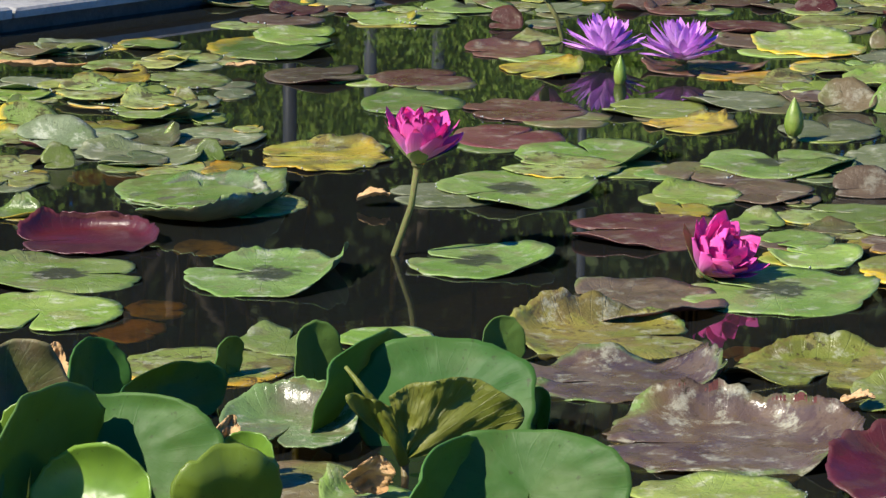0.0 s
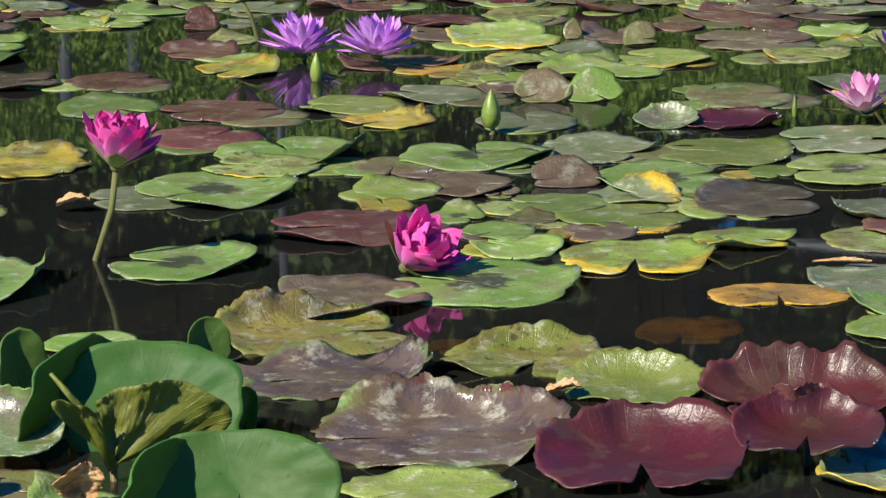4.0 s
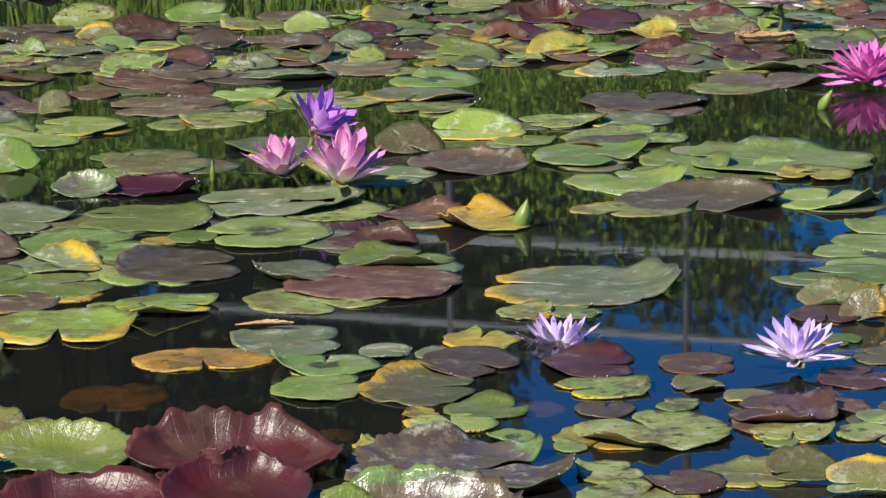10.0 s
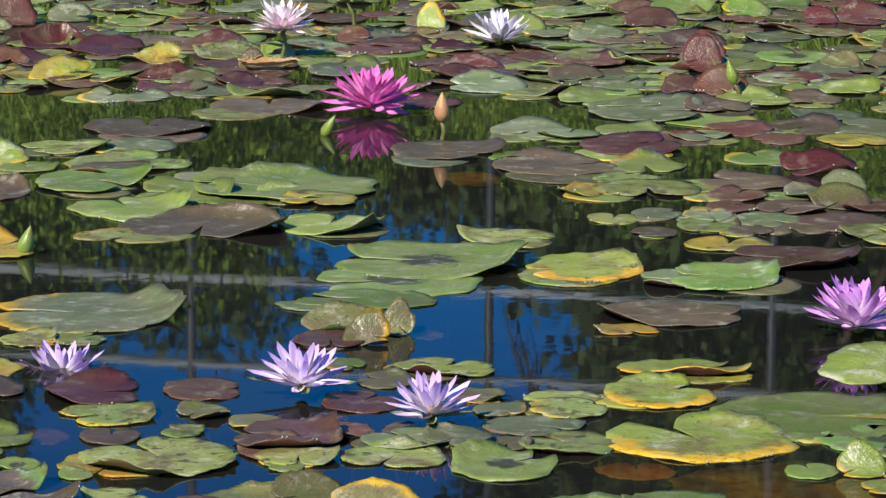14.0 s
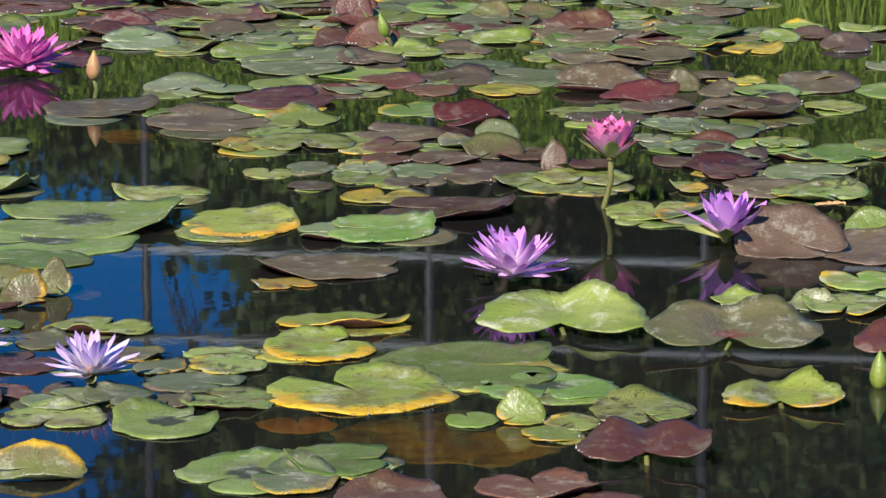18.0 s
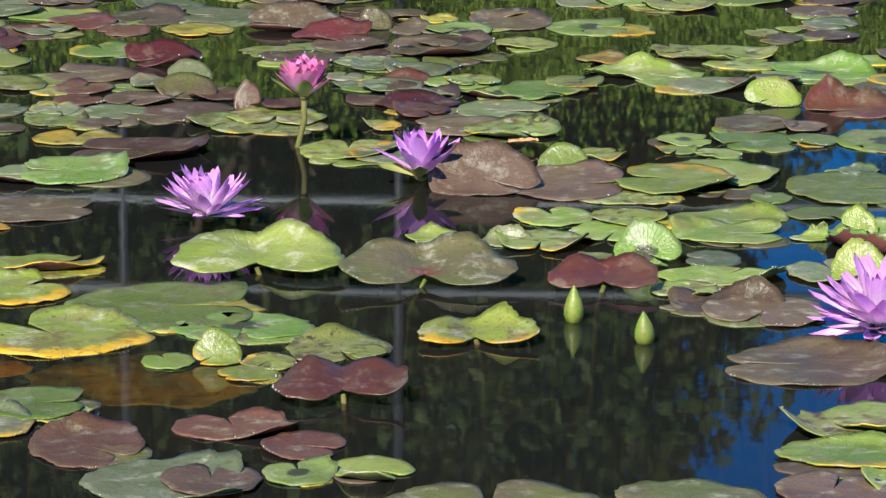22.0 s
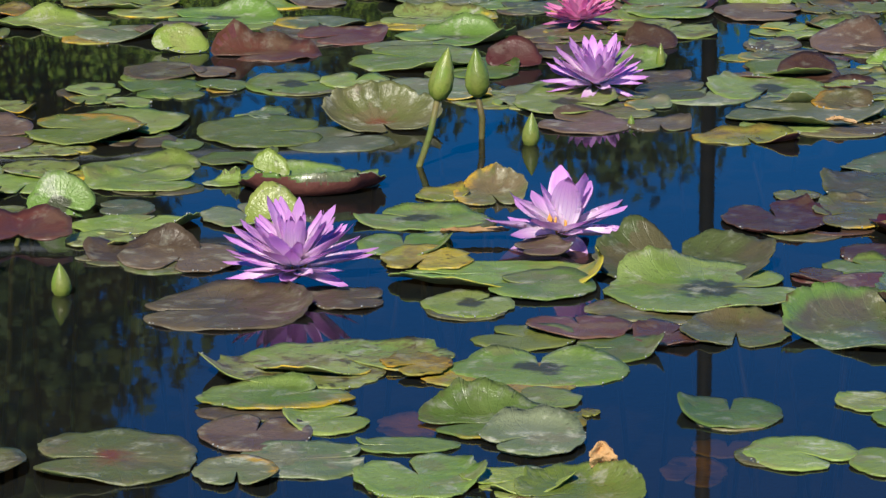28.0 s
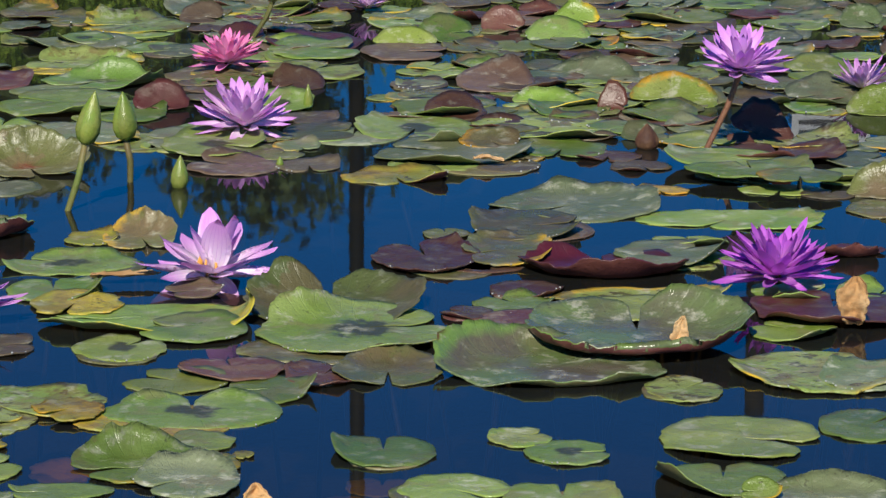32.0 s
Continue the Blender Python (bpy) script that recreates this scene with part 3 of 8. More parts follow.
def stand_trees():
    tall = tree("tree", 3, "tall dark green leafy tree behind the pond", 9.5, 5.5)
    broad = tree("tree", 8, "broad dark green tree behind the pond", 7.0, 6.0, bare=0.15)
    low = tree("tree", 21, "low bushy green tree behind the fence", 4.2, 4.0, leaves=13000, bare=0.04)
    tall.matrix_basis = pose(*polar(7.5, 26), 0, 0, 40)
    broad.matrix_basis = pose(*polar(4, 24), 0, 0, 100)
    low.matrix_basis = pose(*polar(-8, 20), 0, 0, 10)
    high = tree("tree", 5, "tall tree with a high bare trunk behind the pond", 10.0, 5.0, leaves=12000, bare=0.66)
    high.matrix_basis = pose(*polar(24.2, 29), 0, 0, 0)
    rnd = random.Random(9)
    root = polar(22.95, 29) - polar(24.2, 29)
    limb_end = root + Vector((0, 0, 5.55))
    v, f = tube([Vector((0, 0, 6.6)), root * 0.6 + Vector((0, 0, 6.3)), limb_end], [0.05, 0.03, 0.015], 6)
    mesh_object("limb", v, f, BARK, high)
    for i in range(9):
        way = Vector((rnd.uniform(-0.34, 0.16), rnd.uniform(-0.1, 0.1), -rnd.uniform(0.4, 0.95)))
        bent = limb_end + way * 0.5 + Vector((rnd.uniform(-0.06, 0.06), 0, 0.02))
        v, f = tube([limb_end, bent, limb_end + way], [0.010, 0.007, 0.003], 5)
        mesh_object("twig", v, f, BARK, high)
        v, f = tube([bent, bent + Vector((rnd.uniform(-0.2, 0.2), 0, -0.22))], [0.006, 0.0025], 5)
        mesh_object("twig", v, f, BARK, high)
    v, f = leaf_cloud(rnd, 500, 0.6, 0.04, [(tuple(limb_end + Vector((dx, 0, 0.06))), 0.2) for dx in (-0.25, 0.0, 0.2)])
    mesh_object("leaf_spray", v, f, TREE_LEAF, high, smooth=False)
    for az, d, rz, size in ((12.6, 21, 10, 0.80), (15.3, 20.5, 60, 0.76), (14.6, 24, 300, 0.85), (19.3, 30, 100, 0.97), (21.4, 30, 10, 0.95), (23.4, 30, 200, 1.0)):
        copy_thing(low, pose(*polar(az, d), 0, 0, rz) @ Matrix.Scale(size, 4))
    for az, d, rz in ((-11, 24, 5), (-6.5, 27, 80), (-2, 24, 150), (3.5, 28, 220), (27.9, 30, 10), (31.0, 30, 70), (29.2, 33, 200)):
        copy_thing(tall, pose(*polar(az, d), 0, 0, rz))
    for az, d, rz in ((-9, 22, 30), (-1.5, 22, 60), (29.5, 25.5, 120), (30.3, 27, 300), (28.6, 28, 20), (31.6, 28, 220)):
        copy_thing(broad, pose(*polar(az, d), 0, 0, rz))
    for az, d, rz in ((-12, 17, 5), (-4, 18, 90), (3, 18, 200), (8.5, 18, 280), (10.2, 22, 20), (28.7, 20, 60), (30.6, 21, 160), (9.2, 20, 200), (5.5, 20, 30), (0, 19, 70), (27.2, 23, 140), (32, 23, 220), (33, 26, 20),
                       (26.6, 28, 250),):
        copy_thing(low, pose(*polar(az, d), 0, 0, rz))
    for az, d, rz, size in ((36.3, 30, 40, 0.88), (38.7, 30, 250, 0.88), (41.0, 24.5, 30, 0.92), (42.2, 26, 100, 0.88), (43.4, 30, 140, 0.84), (45.5, 30, 230, 0.80), (48.4, 29, 320, 0.92), (50.5, 29, 70, 0.96), (53.2, 29, 10, 0.74), (56, 29, 110, 0.77), (59, 28, 200, 0.77), (62, 27, 290, 1.0), (65, 26, 20, 1.0)):
        copy_thing(low, pose(*polar(az, d), 0, 0, rz) @ Matrix.Scale(size, 4))



stand_trees()


def shrubs():
    rnd = random.Random(2)
    lobes = [((rnd.uniform(-.4, .4), rnd.uniform(-.3, .3), rnd.uniform(.25, .8)), rnd.uniform(.22, .36)) for i in range(9)]
    v, f = leaf_cloud(rnd, 36000, 0.9, 0.0085, lobes)
    bush = tagged(new("shrub"), "rounded green shrub on the far bank", "shrub", "shrubs on the bank")
    mesh_object("foliage", v, f, BUSH, bush, smooth=False)
    v, f = tube([(0, 0, -.05), (0.03, 0, .3), (0, .02, .6)], [.03, .02, .01], 6)
    mesh_object("stem", v, f, BARK, bush)
    spots = [(-12 + 2.1 * i, 14.3 + 0.8 * math.sin(i * 1.7), 77 * i, (1.25 if 17.5 < -12 + 2.1 * i < 24.5 or i > 22 else 1.62) + 0.18 * math.sin(i * 2.3)) for i in range(37)]
    bush.matrix_basis = pose(*polar(-14.1, 14.2, 0.06), 0, 0, 0)
    spots += [(-12.8 + 2.4 * i, 11.9 + 0.7 * math.sin(i * 2.9), 51 * i, 0.80 + 0.16 * math.sin(i * 1.3)) for i in range(33)]
    for az, d, rz, size in spots:
        copy_thing(bush, pose(*polar(az, d, 0.06), 0, 0, rz) @ Matrix.Scale(size, 4))


shrubs()


def rail_fence():
    """Grey steel fence: two rails on slim posts, straight across behind the bank."""
    fence = tagged(new("rail_fence"), "grey painted steel fence with two rails and slim posts", "fence")
    centre, along = polar(34, 13.0), Vector((math.cos(radians(34)), -math.sin(radians(34)), 0))
    for z in (1.61, 1.94):
        v, f = tube([centre + along * s + Vector((0, 0, z)) for s in (-6.1, -2, 1.4)], [0.017] * 3, 8)
        mesh_object("rail", v, f, RAILSTEEL, fence)
    for az in (13.83, 17.52, 22.18, 26.6, 30.9):
        s = 13.0 * math.tan(radians(az - 34))
        p = centre + along * s
        v, f = tube([p + Vector((0, 0, z)) for z in (0.02, 1.0, 2.6)], [0.018] * 3, 8)
        mesh_object("post", v, f, STEEL, fence)


rail_fence()


def pole(az, dist, h, r, mat, label):
    root = tagged(new("pole"), label, "pole")
    v, f = tube([polar(az, dist, z) for z in (0.0, h * 0.5, h)], [r, r, r * 0.95], 10)
    mesh_object("shaft", v, f, mat, root)
    v, f = tube([polar(az, dist, z) for z in (0.07, 0.10, 0.16)], [r * 2.0, r * 2.0, r * 1.1], 10)
    mesh_object("base_collar", v, f, mat, root)


pole(44.92, 13.5, 4.6, 0.029, DARKSTEEL, "tall slim dark painted steel pole")
pole(51.2, 11.2, 1.95, 0.032, DARKSTEEL, "short dark painted steel post")
pole(-1.15, 12.0, 1.0, 0.022, STEEL, "grey steel post among the bank's greenery")
pole(-0.1, 12.0, 1.0, 0.022, STEEL, "grey steel post among the bank's greenery")
pole(-2.4, 12.0, 1.25, 0.024, STEEL, "grey steel post among the bank's greenery")
pole(2.16, 12.5, 1.7, 0.016, STEEL, "slim grey steel post on the far bank")

# ---- lily pads ----
FAR = {"verts": [], "faces": [], "slots": [], "uvs": []}
FAR_MATS = [*LEAF.values(), *UNDER.values()]
LABELS = {
    "g": "fresh green water lily pad floating on the pond",
    "d": "dull grey-green water lily pad floating on the pond",
    "o": "olive brown-tinged water lily pad on the pond",
    "b": "bronze-brown water lily pad floating on the pond",
    "r": "dark maroon water lily pad floating on the pond",
    "R": "glossy wine-red curled water lily leaf",
    "y": "green water lily pad with yellowing ragged edges",
    "Y": "yellow decaying water lily pad on the water",
    "w": "weathered purple-brown lily leaf with green curled rim",
    "m": "mottled olive lily pad with a curled green rim",
    "s": "sunken yellow-brown lily pad just under the water",
    "t": "yellow-green lily pad with a broad yellow rim",
    "a": "amber decaying lily pad at the water's surface",
    "c": "glossy green lily leaf with a grey-purple middle",
}
pad_count = [0]


def pad(kind, x, y, a, k, z, notch=None, lift=0.0, curls=(), stain=0, frill=0, old=0, heart=0, bends=(), far=0):
    """A round leaf with a slit to its stalk. a: half width; k: depth to width; lift: how high its far rim stands; curls: (bearing, height) of turned-up rims; bends: (bearing, half spread, where it begins, end angle) of rolled rims."""
    pad_count[0] += 1
    i = pad_count[0]
    z = 0.001 + 0.7 * (z - 0.001) if 0.0 < z < 0.011 else z
    rnd = random.Random(i * 7 + 1)
    dist = math.hypot(x, y)
    near = dist < 5.3 and not old and not far
    rings, spokes = (14, 150) if frill or bends else (8, 84) if a * 1.0 / dist > 0.016 else (6, 48) if near else (5, 32)
    if notch is None and (lift or curls or bends):
        notch = rnd.choice((rnd.uniform(165, 235), rnd.uniform(300, 375)))
    if notch is None:
        notch = rnd.choice((rnd.uniform(20, 160), rnd.uniform(0, 360), rnd.uniform(200, 340)))
    n0 = radians(notch)
    gap = radians(rnd.uniform(26, 34) if heart else rnd.uniform(2.5, 9))
    sx, sy = rnd.uniform(0, 50), rnd.uniform(0, 50)
    ragged = {"y": 0.075, "Y": 0.11, "w": 0.06, "m": 0.1, "s": 0.1, "b": 0.04}.get(kind, 0.062)
    wavy = {"R": 0.035, "w": 0.05, "r": 0.015, "b": 0.018}.get(kind, 0.013)
    if frill:
        wavy, ragged = 0.06, 0.045
    cup = rnd.uniform(-0.012, 0.008)
    top, uvs = [], []
    # small chance turn-ups of the rim
    nips = [(rnd.uniform(0, 6.28), min(0.014, a * rnd.uniform(0.05, 0.24))) for c in range(rnd.choice((0, 1, 1, 2, 2)))] if kind not in "sa" else []
    tiltx, tilty = rnd.gauss(0, 0.008), rnd.gauss(0, 0.007)
    for s in range(spokes + 1):
        w = n0 + gap + (2 * math.pi - 2 * gap) * s / spokes
        cw, sw = math.cos(w), math.sin(w)
        edge_noise = noise.fractal(Vector((sx + cw * 1.8, sy + sw * 1.8, 0.3)), 0.75, 2.3, 6)
        # the lobes beside the slit are rounded off
        away = min(abs(s), spokes - abs(s)) / spokes
        lobe = 1 - (0.5 if heart else 0.30) * math.exp(-away * (17 if heart else 26)) - 0.03 * math.exp(-away * 9)
        for r in range(rings + 1):
            q = (r / rings) ** 0.85
            e = q * lobe * (1 + ragged * edge_noise * q * q * 1.6)
            if frill:
                e *= 1 + q ** 5 * (0.016 * (0.55 + noise.noise(Vector((w * 1.3, sx, 6.0)))) * math.sin(w * 30 + 4 * math.sin(w * 4 + sx)) + 0.03 * noise.noise(Vector((w * 4.1, sx, 8.0))))
            rise = 0.0
            if bends:
                share = [math.exp(-(((w - radians(c[0]) + math.pi) % (2 * math.pi) - math.pi) / radians(c[1])) ** 2) for c in bends]
                angle = max(g * radians(c[3]) for g, c in zip(share, bends)) * (1 + 0.3 * noise.noise(Vector((sx + 2.6 * cw, sy + 2.6 * sw, 7.0))))
                begin = sum(g * c[2] for g, c in zip(share, bends)) / max(1e-6, sum(share))
                if e > begin and angle > 0.02:
                    run, turned = e - begin, angle * (e - begin) / (1 - begin)
                    e = begin + run * math.sin(turned) / turned
                    rise = a * run * (1 - math.cos(turned)) / turned
            lx, ly = a * e * cw, a * k * e * sw
            h = rise + a * (cup * q * q + wavy * q ** 3 * noise.noise(Vector((sx + cw * 2.3 * q, sy + sw * 2.3 * q, 5.0))) * 2.0)
            h += a * 0.024 * noise.noise(Vector((sx + lx / a * 3.1, sy + ly / a * 3.1, 9.0)))
            h += lx * tiltx + ly * tilty
            if frill:
                h += 0.4 * a * q ** 4 * (1.2 + sw) * (0.006 * math.sin(w * 23 + sx) + 0.045 * noise.noise(Vector((w * 3.3, sx, 2.0))))
            if lift:
                t = (ly / (a * k) + 1) / 2
                up = max(0.0, t - 0.3) / 0.7
                h += lift * t if heart else lift * (0.75 * up + 0.35 * up ** 2.5) * (1 - 0.12 * (lx / a) ** 2)
                ly -= 0.12 * lift * max(0.0, t - 0.6)
            for bearing, up in curls:
                d = math.cos(w - radians(bearing))
                t = max(0.0, e * d - 0.35) / 0.65
                c = up * (t ** 2.3) * (0.75 + 0.25 * noise.noise(Vector((sx + w * 2, 3.0, 1.0))))
                h += c
                lx -= 0.35 * c * math.cos(radians(bearing)) * t
                ly -= 0.35 * c * math.sin(radians(bearing)) * t
            for bearing, up in nips:
                d = math.cos(w - bearing)
                if d > 0.6:
                    h += up * ((d - 0.6) / 0.4) ** 1.5 * max(0.0, (e - 0.62) / 0.38) ** 2
            if kind != "s" and q < 0.9:
                h = max(h, 0.0006 + 0.0016 - z)
            if heart:
                h += 0.11 * a * math.sin(math.pi * min(1.0, abs(lx) / a)) ** 1.5 * max(0.0, 0.5 + 0.5 * ly / (a * k)) + 0.06 * a * abs(lx / a)
            if old:
                h = min(h * 0.3, 0.0022 - z)
            top.append((lx, ly, h))
            uvs.append((s / spokes, q))
    n = len(top)
    thick = 0.0016
    low = [(px, py, pz - thick) for px, py, pz in top]
    faces, slots = [], []
    m = rings + 1
    for s in range(spokes):
        for r in range(rings):
            p = s * m + r
            faces.append((p, p + 1, p + m + 1, p + m))
            slots.append(0)
            faces.append((n + p + m, n + p + m + 1, n + p + 1, n + p))
            slots.append(1)
        p = s * m + rings
        faces.append((p, n + p, n + p + m, p + m))
        slots.append(0)
    for p0, sign in ((0, 1), (spokes * m, -1)):
        for r in range(rings):
            p = p0 + r
            quad = (p, n + p, n + p + 1, p + 1)
            faces.append(quad if sign > 0 else quad[::-1])
            slots.append(0)
    verts, uvs = top + low, uvs + uvs
    turn = math.atan2(x, y)
    if not stain and kind in "gd" and not heart and not bends and i % 7 == 0:
        stain = 1
    top_key = "f" if kind == "R" and (frill or bends) else "k" if stain == 1 else "e" if stain == 2 else kind
    under = "red" if kind in "rRbw" or (kind not in "cgm" and rnd.random() < 0.35) or any(c[3] > 140 for c in bends) else "green"
    keys = list(LEAF)
    place = Matrix.Translation((x, y, z)) @ Matrix.Rotation(-turn, 4, "Z")
    chance = random.Random(i * 11 + 3)
    # water beads where the front rim dips into the pond
    if kind != "s" and chance.random() < 0.42 and not old and a / dist > 0.007:
        rim = [p for p in range(rings, len(top), m) if top[p][1] < 0.15 * a * k]
        for spot in range(chance.choice((1, 2, 3))):
            s0 = chance.uniform(0.15, 0.85)
            for bead in range(chance.randint(1, 3) if rim else 0):
                BEADS.append((place @ Vector(top[rim[min(len(rim) - 1, int((s0 + chance.uniform(-0.06, 0.06)) * len(rim)))]]), chance.uniform(0.00018, 0.00034) * dist))
    if not near:
        c, s = math.cos(turn), math.sin(turn)
        b = len(FAR["verts"])
        FAR["verts"] += [(x + c * px + s * py, y - s * px + c * py, z + pz) for px, py, pz in verts]
        FAR["faces"] += [tuple(b + i for i in f) for f in faces]
        FAR["slots"] += [keys.index(top_key) if sl == 0 else len(keys) + (under == "red") for sl in slots]
        FAR["uvs"] += uvs
        return
    ob = mesh_object("sunken_lily_pad" if kind == "s" else "lily_pad", verts, faces, [LEAF[top_key], UNDER[under]], slots=slots, uvs=uvs)
    ob.matrix_basis = place
    label = LABELS[kind]
    if lift and kind not in "Rw":
        label = label.replace("floating on the pond", "with one side raised off the water").replace("on the pond", "with one side raised off the water")
    elif (curls or bends) and kind not in "Rwc":
        label = label.replace("floating on the pond", "with a turned-up rim")
    if stain == 1:
        label = "green lily pad with a dead brown heart"
    tagged(ob, label, "lily pad", "lily pads on the pond")
    # the stalk runs from the slit's end down to the bed
    if a > 0.045 and kind != "s" and dist < 5.3:
        base = lift * 0.3 - 0.004
        if heart:
            base = lift * 0.3 - 0.002
        lean = rnd.uniform(-0.1, 0.1)
        if heart:
            v, f = tube([(0, 0, base), (lean * 0.1, -0.008, -0.008), (lean * 0.22, -0.02, -0.03 - z)], [0.0032] * 3, 6)
            mesh_object("stalk_tip", v, f, STALK, ob)
            base = -0.028
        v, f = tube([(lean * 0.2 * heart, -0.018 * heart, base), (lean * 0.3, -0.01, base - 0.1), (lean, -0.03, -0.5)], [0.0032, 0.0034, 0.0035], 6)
        mesh_object("leaf_stalk", v, f, DIMSTALK, ob)


BEADS = []
pad("d", -.637, 6.342, .068, 1.3, .003)
pad("o", -.696, 6.299, .063, 1.3, .006)
pad("g", -.516, 6.379, .057, 1.3, .003, notch=200)
pad("g", -.296, 6.363, .114, 1.3, .003, notch=10)
pad("g", -.258, 6.484, .076, 1.3, .006)
pad("r", -.272, 6.823, .051, 1.3, .003)
pad("r", -.176, 6.845, .046, 1.3, .003)
pad("g", -.117, 6.717, .064, 1.3, .003)
pad("g", -.03, 6.71, .059, 1.3, .006, notch=340)
pad("b", -.294, 6.705, .077, .95, .003)
pad("y", -.532, 6.127, .066, 1.3, .003)
pad("y", -.434, 6.247, .06, 1.3, .003)
pad("y", -.416, 5.993, .071, 1.3, .003, notch=200)
pad("Y", -.54, 6.007, .064, 1.3, .003)
pad("b", -.207, 6.044, .09, 1.03, .003, notch=10)
pad("r", -.036, 6.038, .09, .99, .003)
pad("d", -.331, 5.853, .034, 1.3, .003)
pad("y", -.406, 5.748, .023, .62, .003, lift=.023)
pad("g", -.661, 5.703, .027, .72, .003, curls=((90, .026),))
pad("d", -.451, 5.773, .104, .66, .006)
pad("y", -.406, 5.671, .061, 1.3, .009, notch=10)
pad("g", -.449, 5.613, .073, .89, .013, notch=180)
pad("y", -.633, 5.531, .052, .62, .003, lift=.032)
pad("d", -.568, 5.377, .065, .62, .003, lift=.036)
pad("o", -.463, 5.417, .075, 1.2, .003, curls=((30, .013),))
pad("d", -.338, 5.45, .077, 1.2, .003, notch=180)
pad("y", -.293, 5.513, .025, 1.3, .006)
pad("y", -.607, 5.253, .037, 1.3, .003)
pad("g", -.547, 5.202, .026, .62, .003, lift=.028)
pad("d", -.437, 5.283, .095, .97, .003, curls=((0, .016),))
pad("g", -.335, 5.268, .021, .62, .003, lift=.027)
pad("Y", -.18, 5.296, .102, 1.14, .003, notch=180)
pad("y", -.335, 5.175, .092, .97, .003)
pad("g", -.137, 5.403, .021, 1.3, .003)
pad("g", -.1, 5.385, .021, 1.3, .003)
pad("g", -.047, 5.761, .086, 1.17, .003)
pad("r", .122, 5.716, .101, .98, .003, notch=190)
pad("r", .097, 5.477, .084, 1.3, .003)
pad("g", -.572, 4.843, .045, .72, .003, curls=((60, .031),))
pad("y", -.605, 5.096, .059, 1.11, .003)
pad("s", -.476, 5.152, .052, 1.3, -.005)
pad("g", .04, 6.902, .084, 1.24, .003)
pad("r", .1, 6.342, .073, 1.13, .003)
pad("r", .107, 6.618, .033, .62, .003, lift=.034)
pad("d", .182, 6.684, .036, 1.3, .003)
pad("y", .164, 6.469, .047, 1.3, .003)
pad("Y", .161, 6.129, .073, 1.3, .003)
pad("d", .231, 6.872, .066, 1.3, .003)
pad("r", .439, 6.887, .068, 1.3, .003)
pad("r", .546, 6.642, .081, 1.3, .003)
pad("b", .545, 6.497, .074, 1.3, .003)
pad("y", .707, 6.704, .084, 1.3, .003)
pad("g", .637, 6.429, .104, 1.24, .006, notch=20)
pad("r", .435, 6.163, .106, .79, .003)
pad("y", .629, 6.171, .054, 1.3, .003)
pad("y", .555, 5.992, .055, 1.3, .003, notch=170)
pad("b", .573, 5.875, .043, 1.3, .003)
pad("d", .46, 5.833, .089, 1.07, .003, notch=150)
pad("g", .323, 5.741, .09, 1.05, .003, notch=170)
pad("Y", .371, 5.59, .071, 1.06, .003)
pad("g", .214, 5.335, .11, 1.18, .003, notch=110, curls=((-20, .019),))
pad("g", .481, 5.276, .111, 1.16, .003, notch=100, curls=((-30, .019),), stain=1)
pad("y", .167, 5.217, .086, 1.07, .006)
pad("g", .096, 5.055, .115, 1.3, .003, notch=215, stain=1)
pad("o", .356, 5.197, .056, 1.3, .003)
pad("b", .45, 5.045, .072, 1.3, .003, notch=0, curls=((-30, .012),))
pad("g", .346, 5.015, .06, 1.12, .003)
pad("Y", .323, 4.916, .038, 1.3, .003)
pad("r", .272, 4.768, .123, 1.04, .003, notch=180)
pad("g", .414, 4.823, .037, 1.3, .003)
pad("g", .456, 4.713, .051, 1.3, .003)
pad("g", .47, 4.611, .059, 1.3, .003, notch=150, curls=((20, .01),))
pad("g", .401, 4.401, .126, 1.11, .003, stain=1)
pad("b", .218, 4.328, .119, 1.02, .003, notch=145, curls=((-60, .02),))
pad("g", .04, 4.566, .099, 1.09, .003, notch=160, curls=((30, .017),), stain=1)
pad("g", -.217, 4.475, .107, 1.22, .003, notch=150, bends=((-12, 42, .45, 75), (95, 60, .75, 40)), stain=1)
pad("d", -.466, 4.465, .117, .89, .003, notch=0)
pad("g", -.468, 4.248, .094, 1.19, .003)
pad("g", -.331, 5.032, .119, 1.11, .006)
pad("c", -0.326, 4.917, 0.114, 1.67, .004, notch=190, bends=((300, 75, .55, 95), (60, 50, .7, 60)))
pad("R", -0.457, 4.669, 0.096, 0.94, .006, notch=190, bends=((80, 80, .72, 125),))
pad("s", -.36, 4.189, .046, 1.3, -.005)
pad("s", -.336, 4.3, .04, 1.3, -.005)
pad("s", -.306, 4.664, .043, 1.3, -.005)
pad("g", -.173, 4.115, .056, 1.3, .003)
pad("g", -.059, 4.121, .058, 1.3, .003)
pad("m", .19, 4.14, .122, .9, .003, notch=15, frill=1, bends=((125, 45, .55, 80),))
pad("w", .18, 3.93, .125, .76, .003, notch=200, frill=1, bends=((15, 34, .7, 55), (100, 26, .7, 45)))
pad("s", .339, 4.093, .029, 1.3, -.005)
pad("m", .425, 3.98, .115, .75, .003, notch=260, frill=1, bends=((110, 30, .75, 70),))
pad("g", .512, 3.85, .088, .8, .006, notch=190, frill=1, bends=((70, 60, .45, 72),))
pad("w", .283, 3.665, .145, .92, .004, notch=185, frill=1, bends=((48, 40, .6, 105), (95, 30, .68, 85)))
pad("c", -.153, 3.665, .074, 1.3, .016, notch=250, bends=((68, 75, .3, 105),))
pad("g", .263, 3.455, .089, .72, .006, curls=((60, .011),))
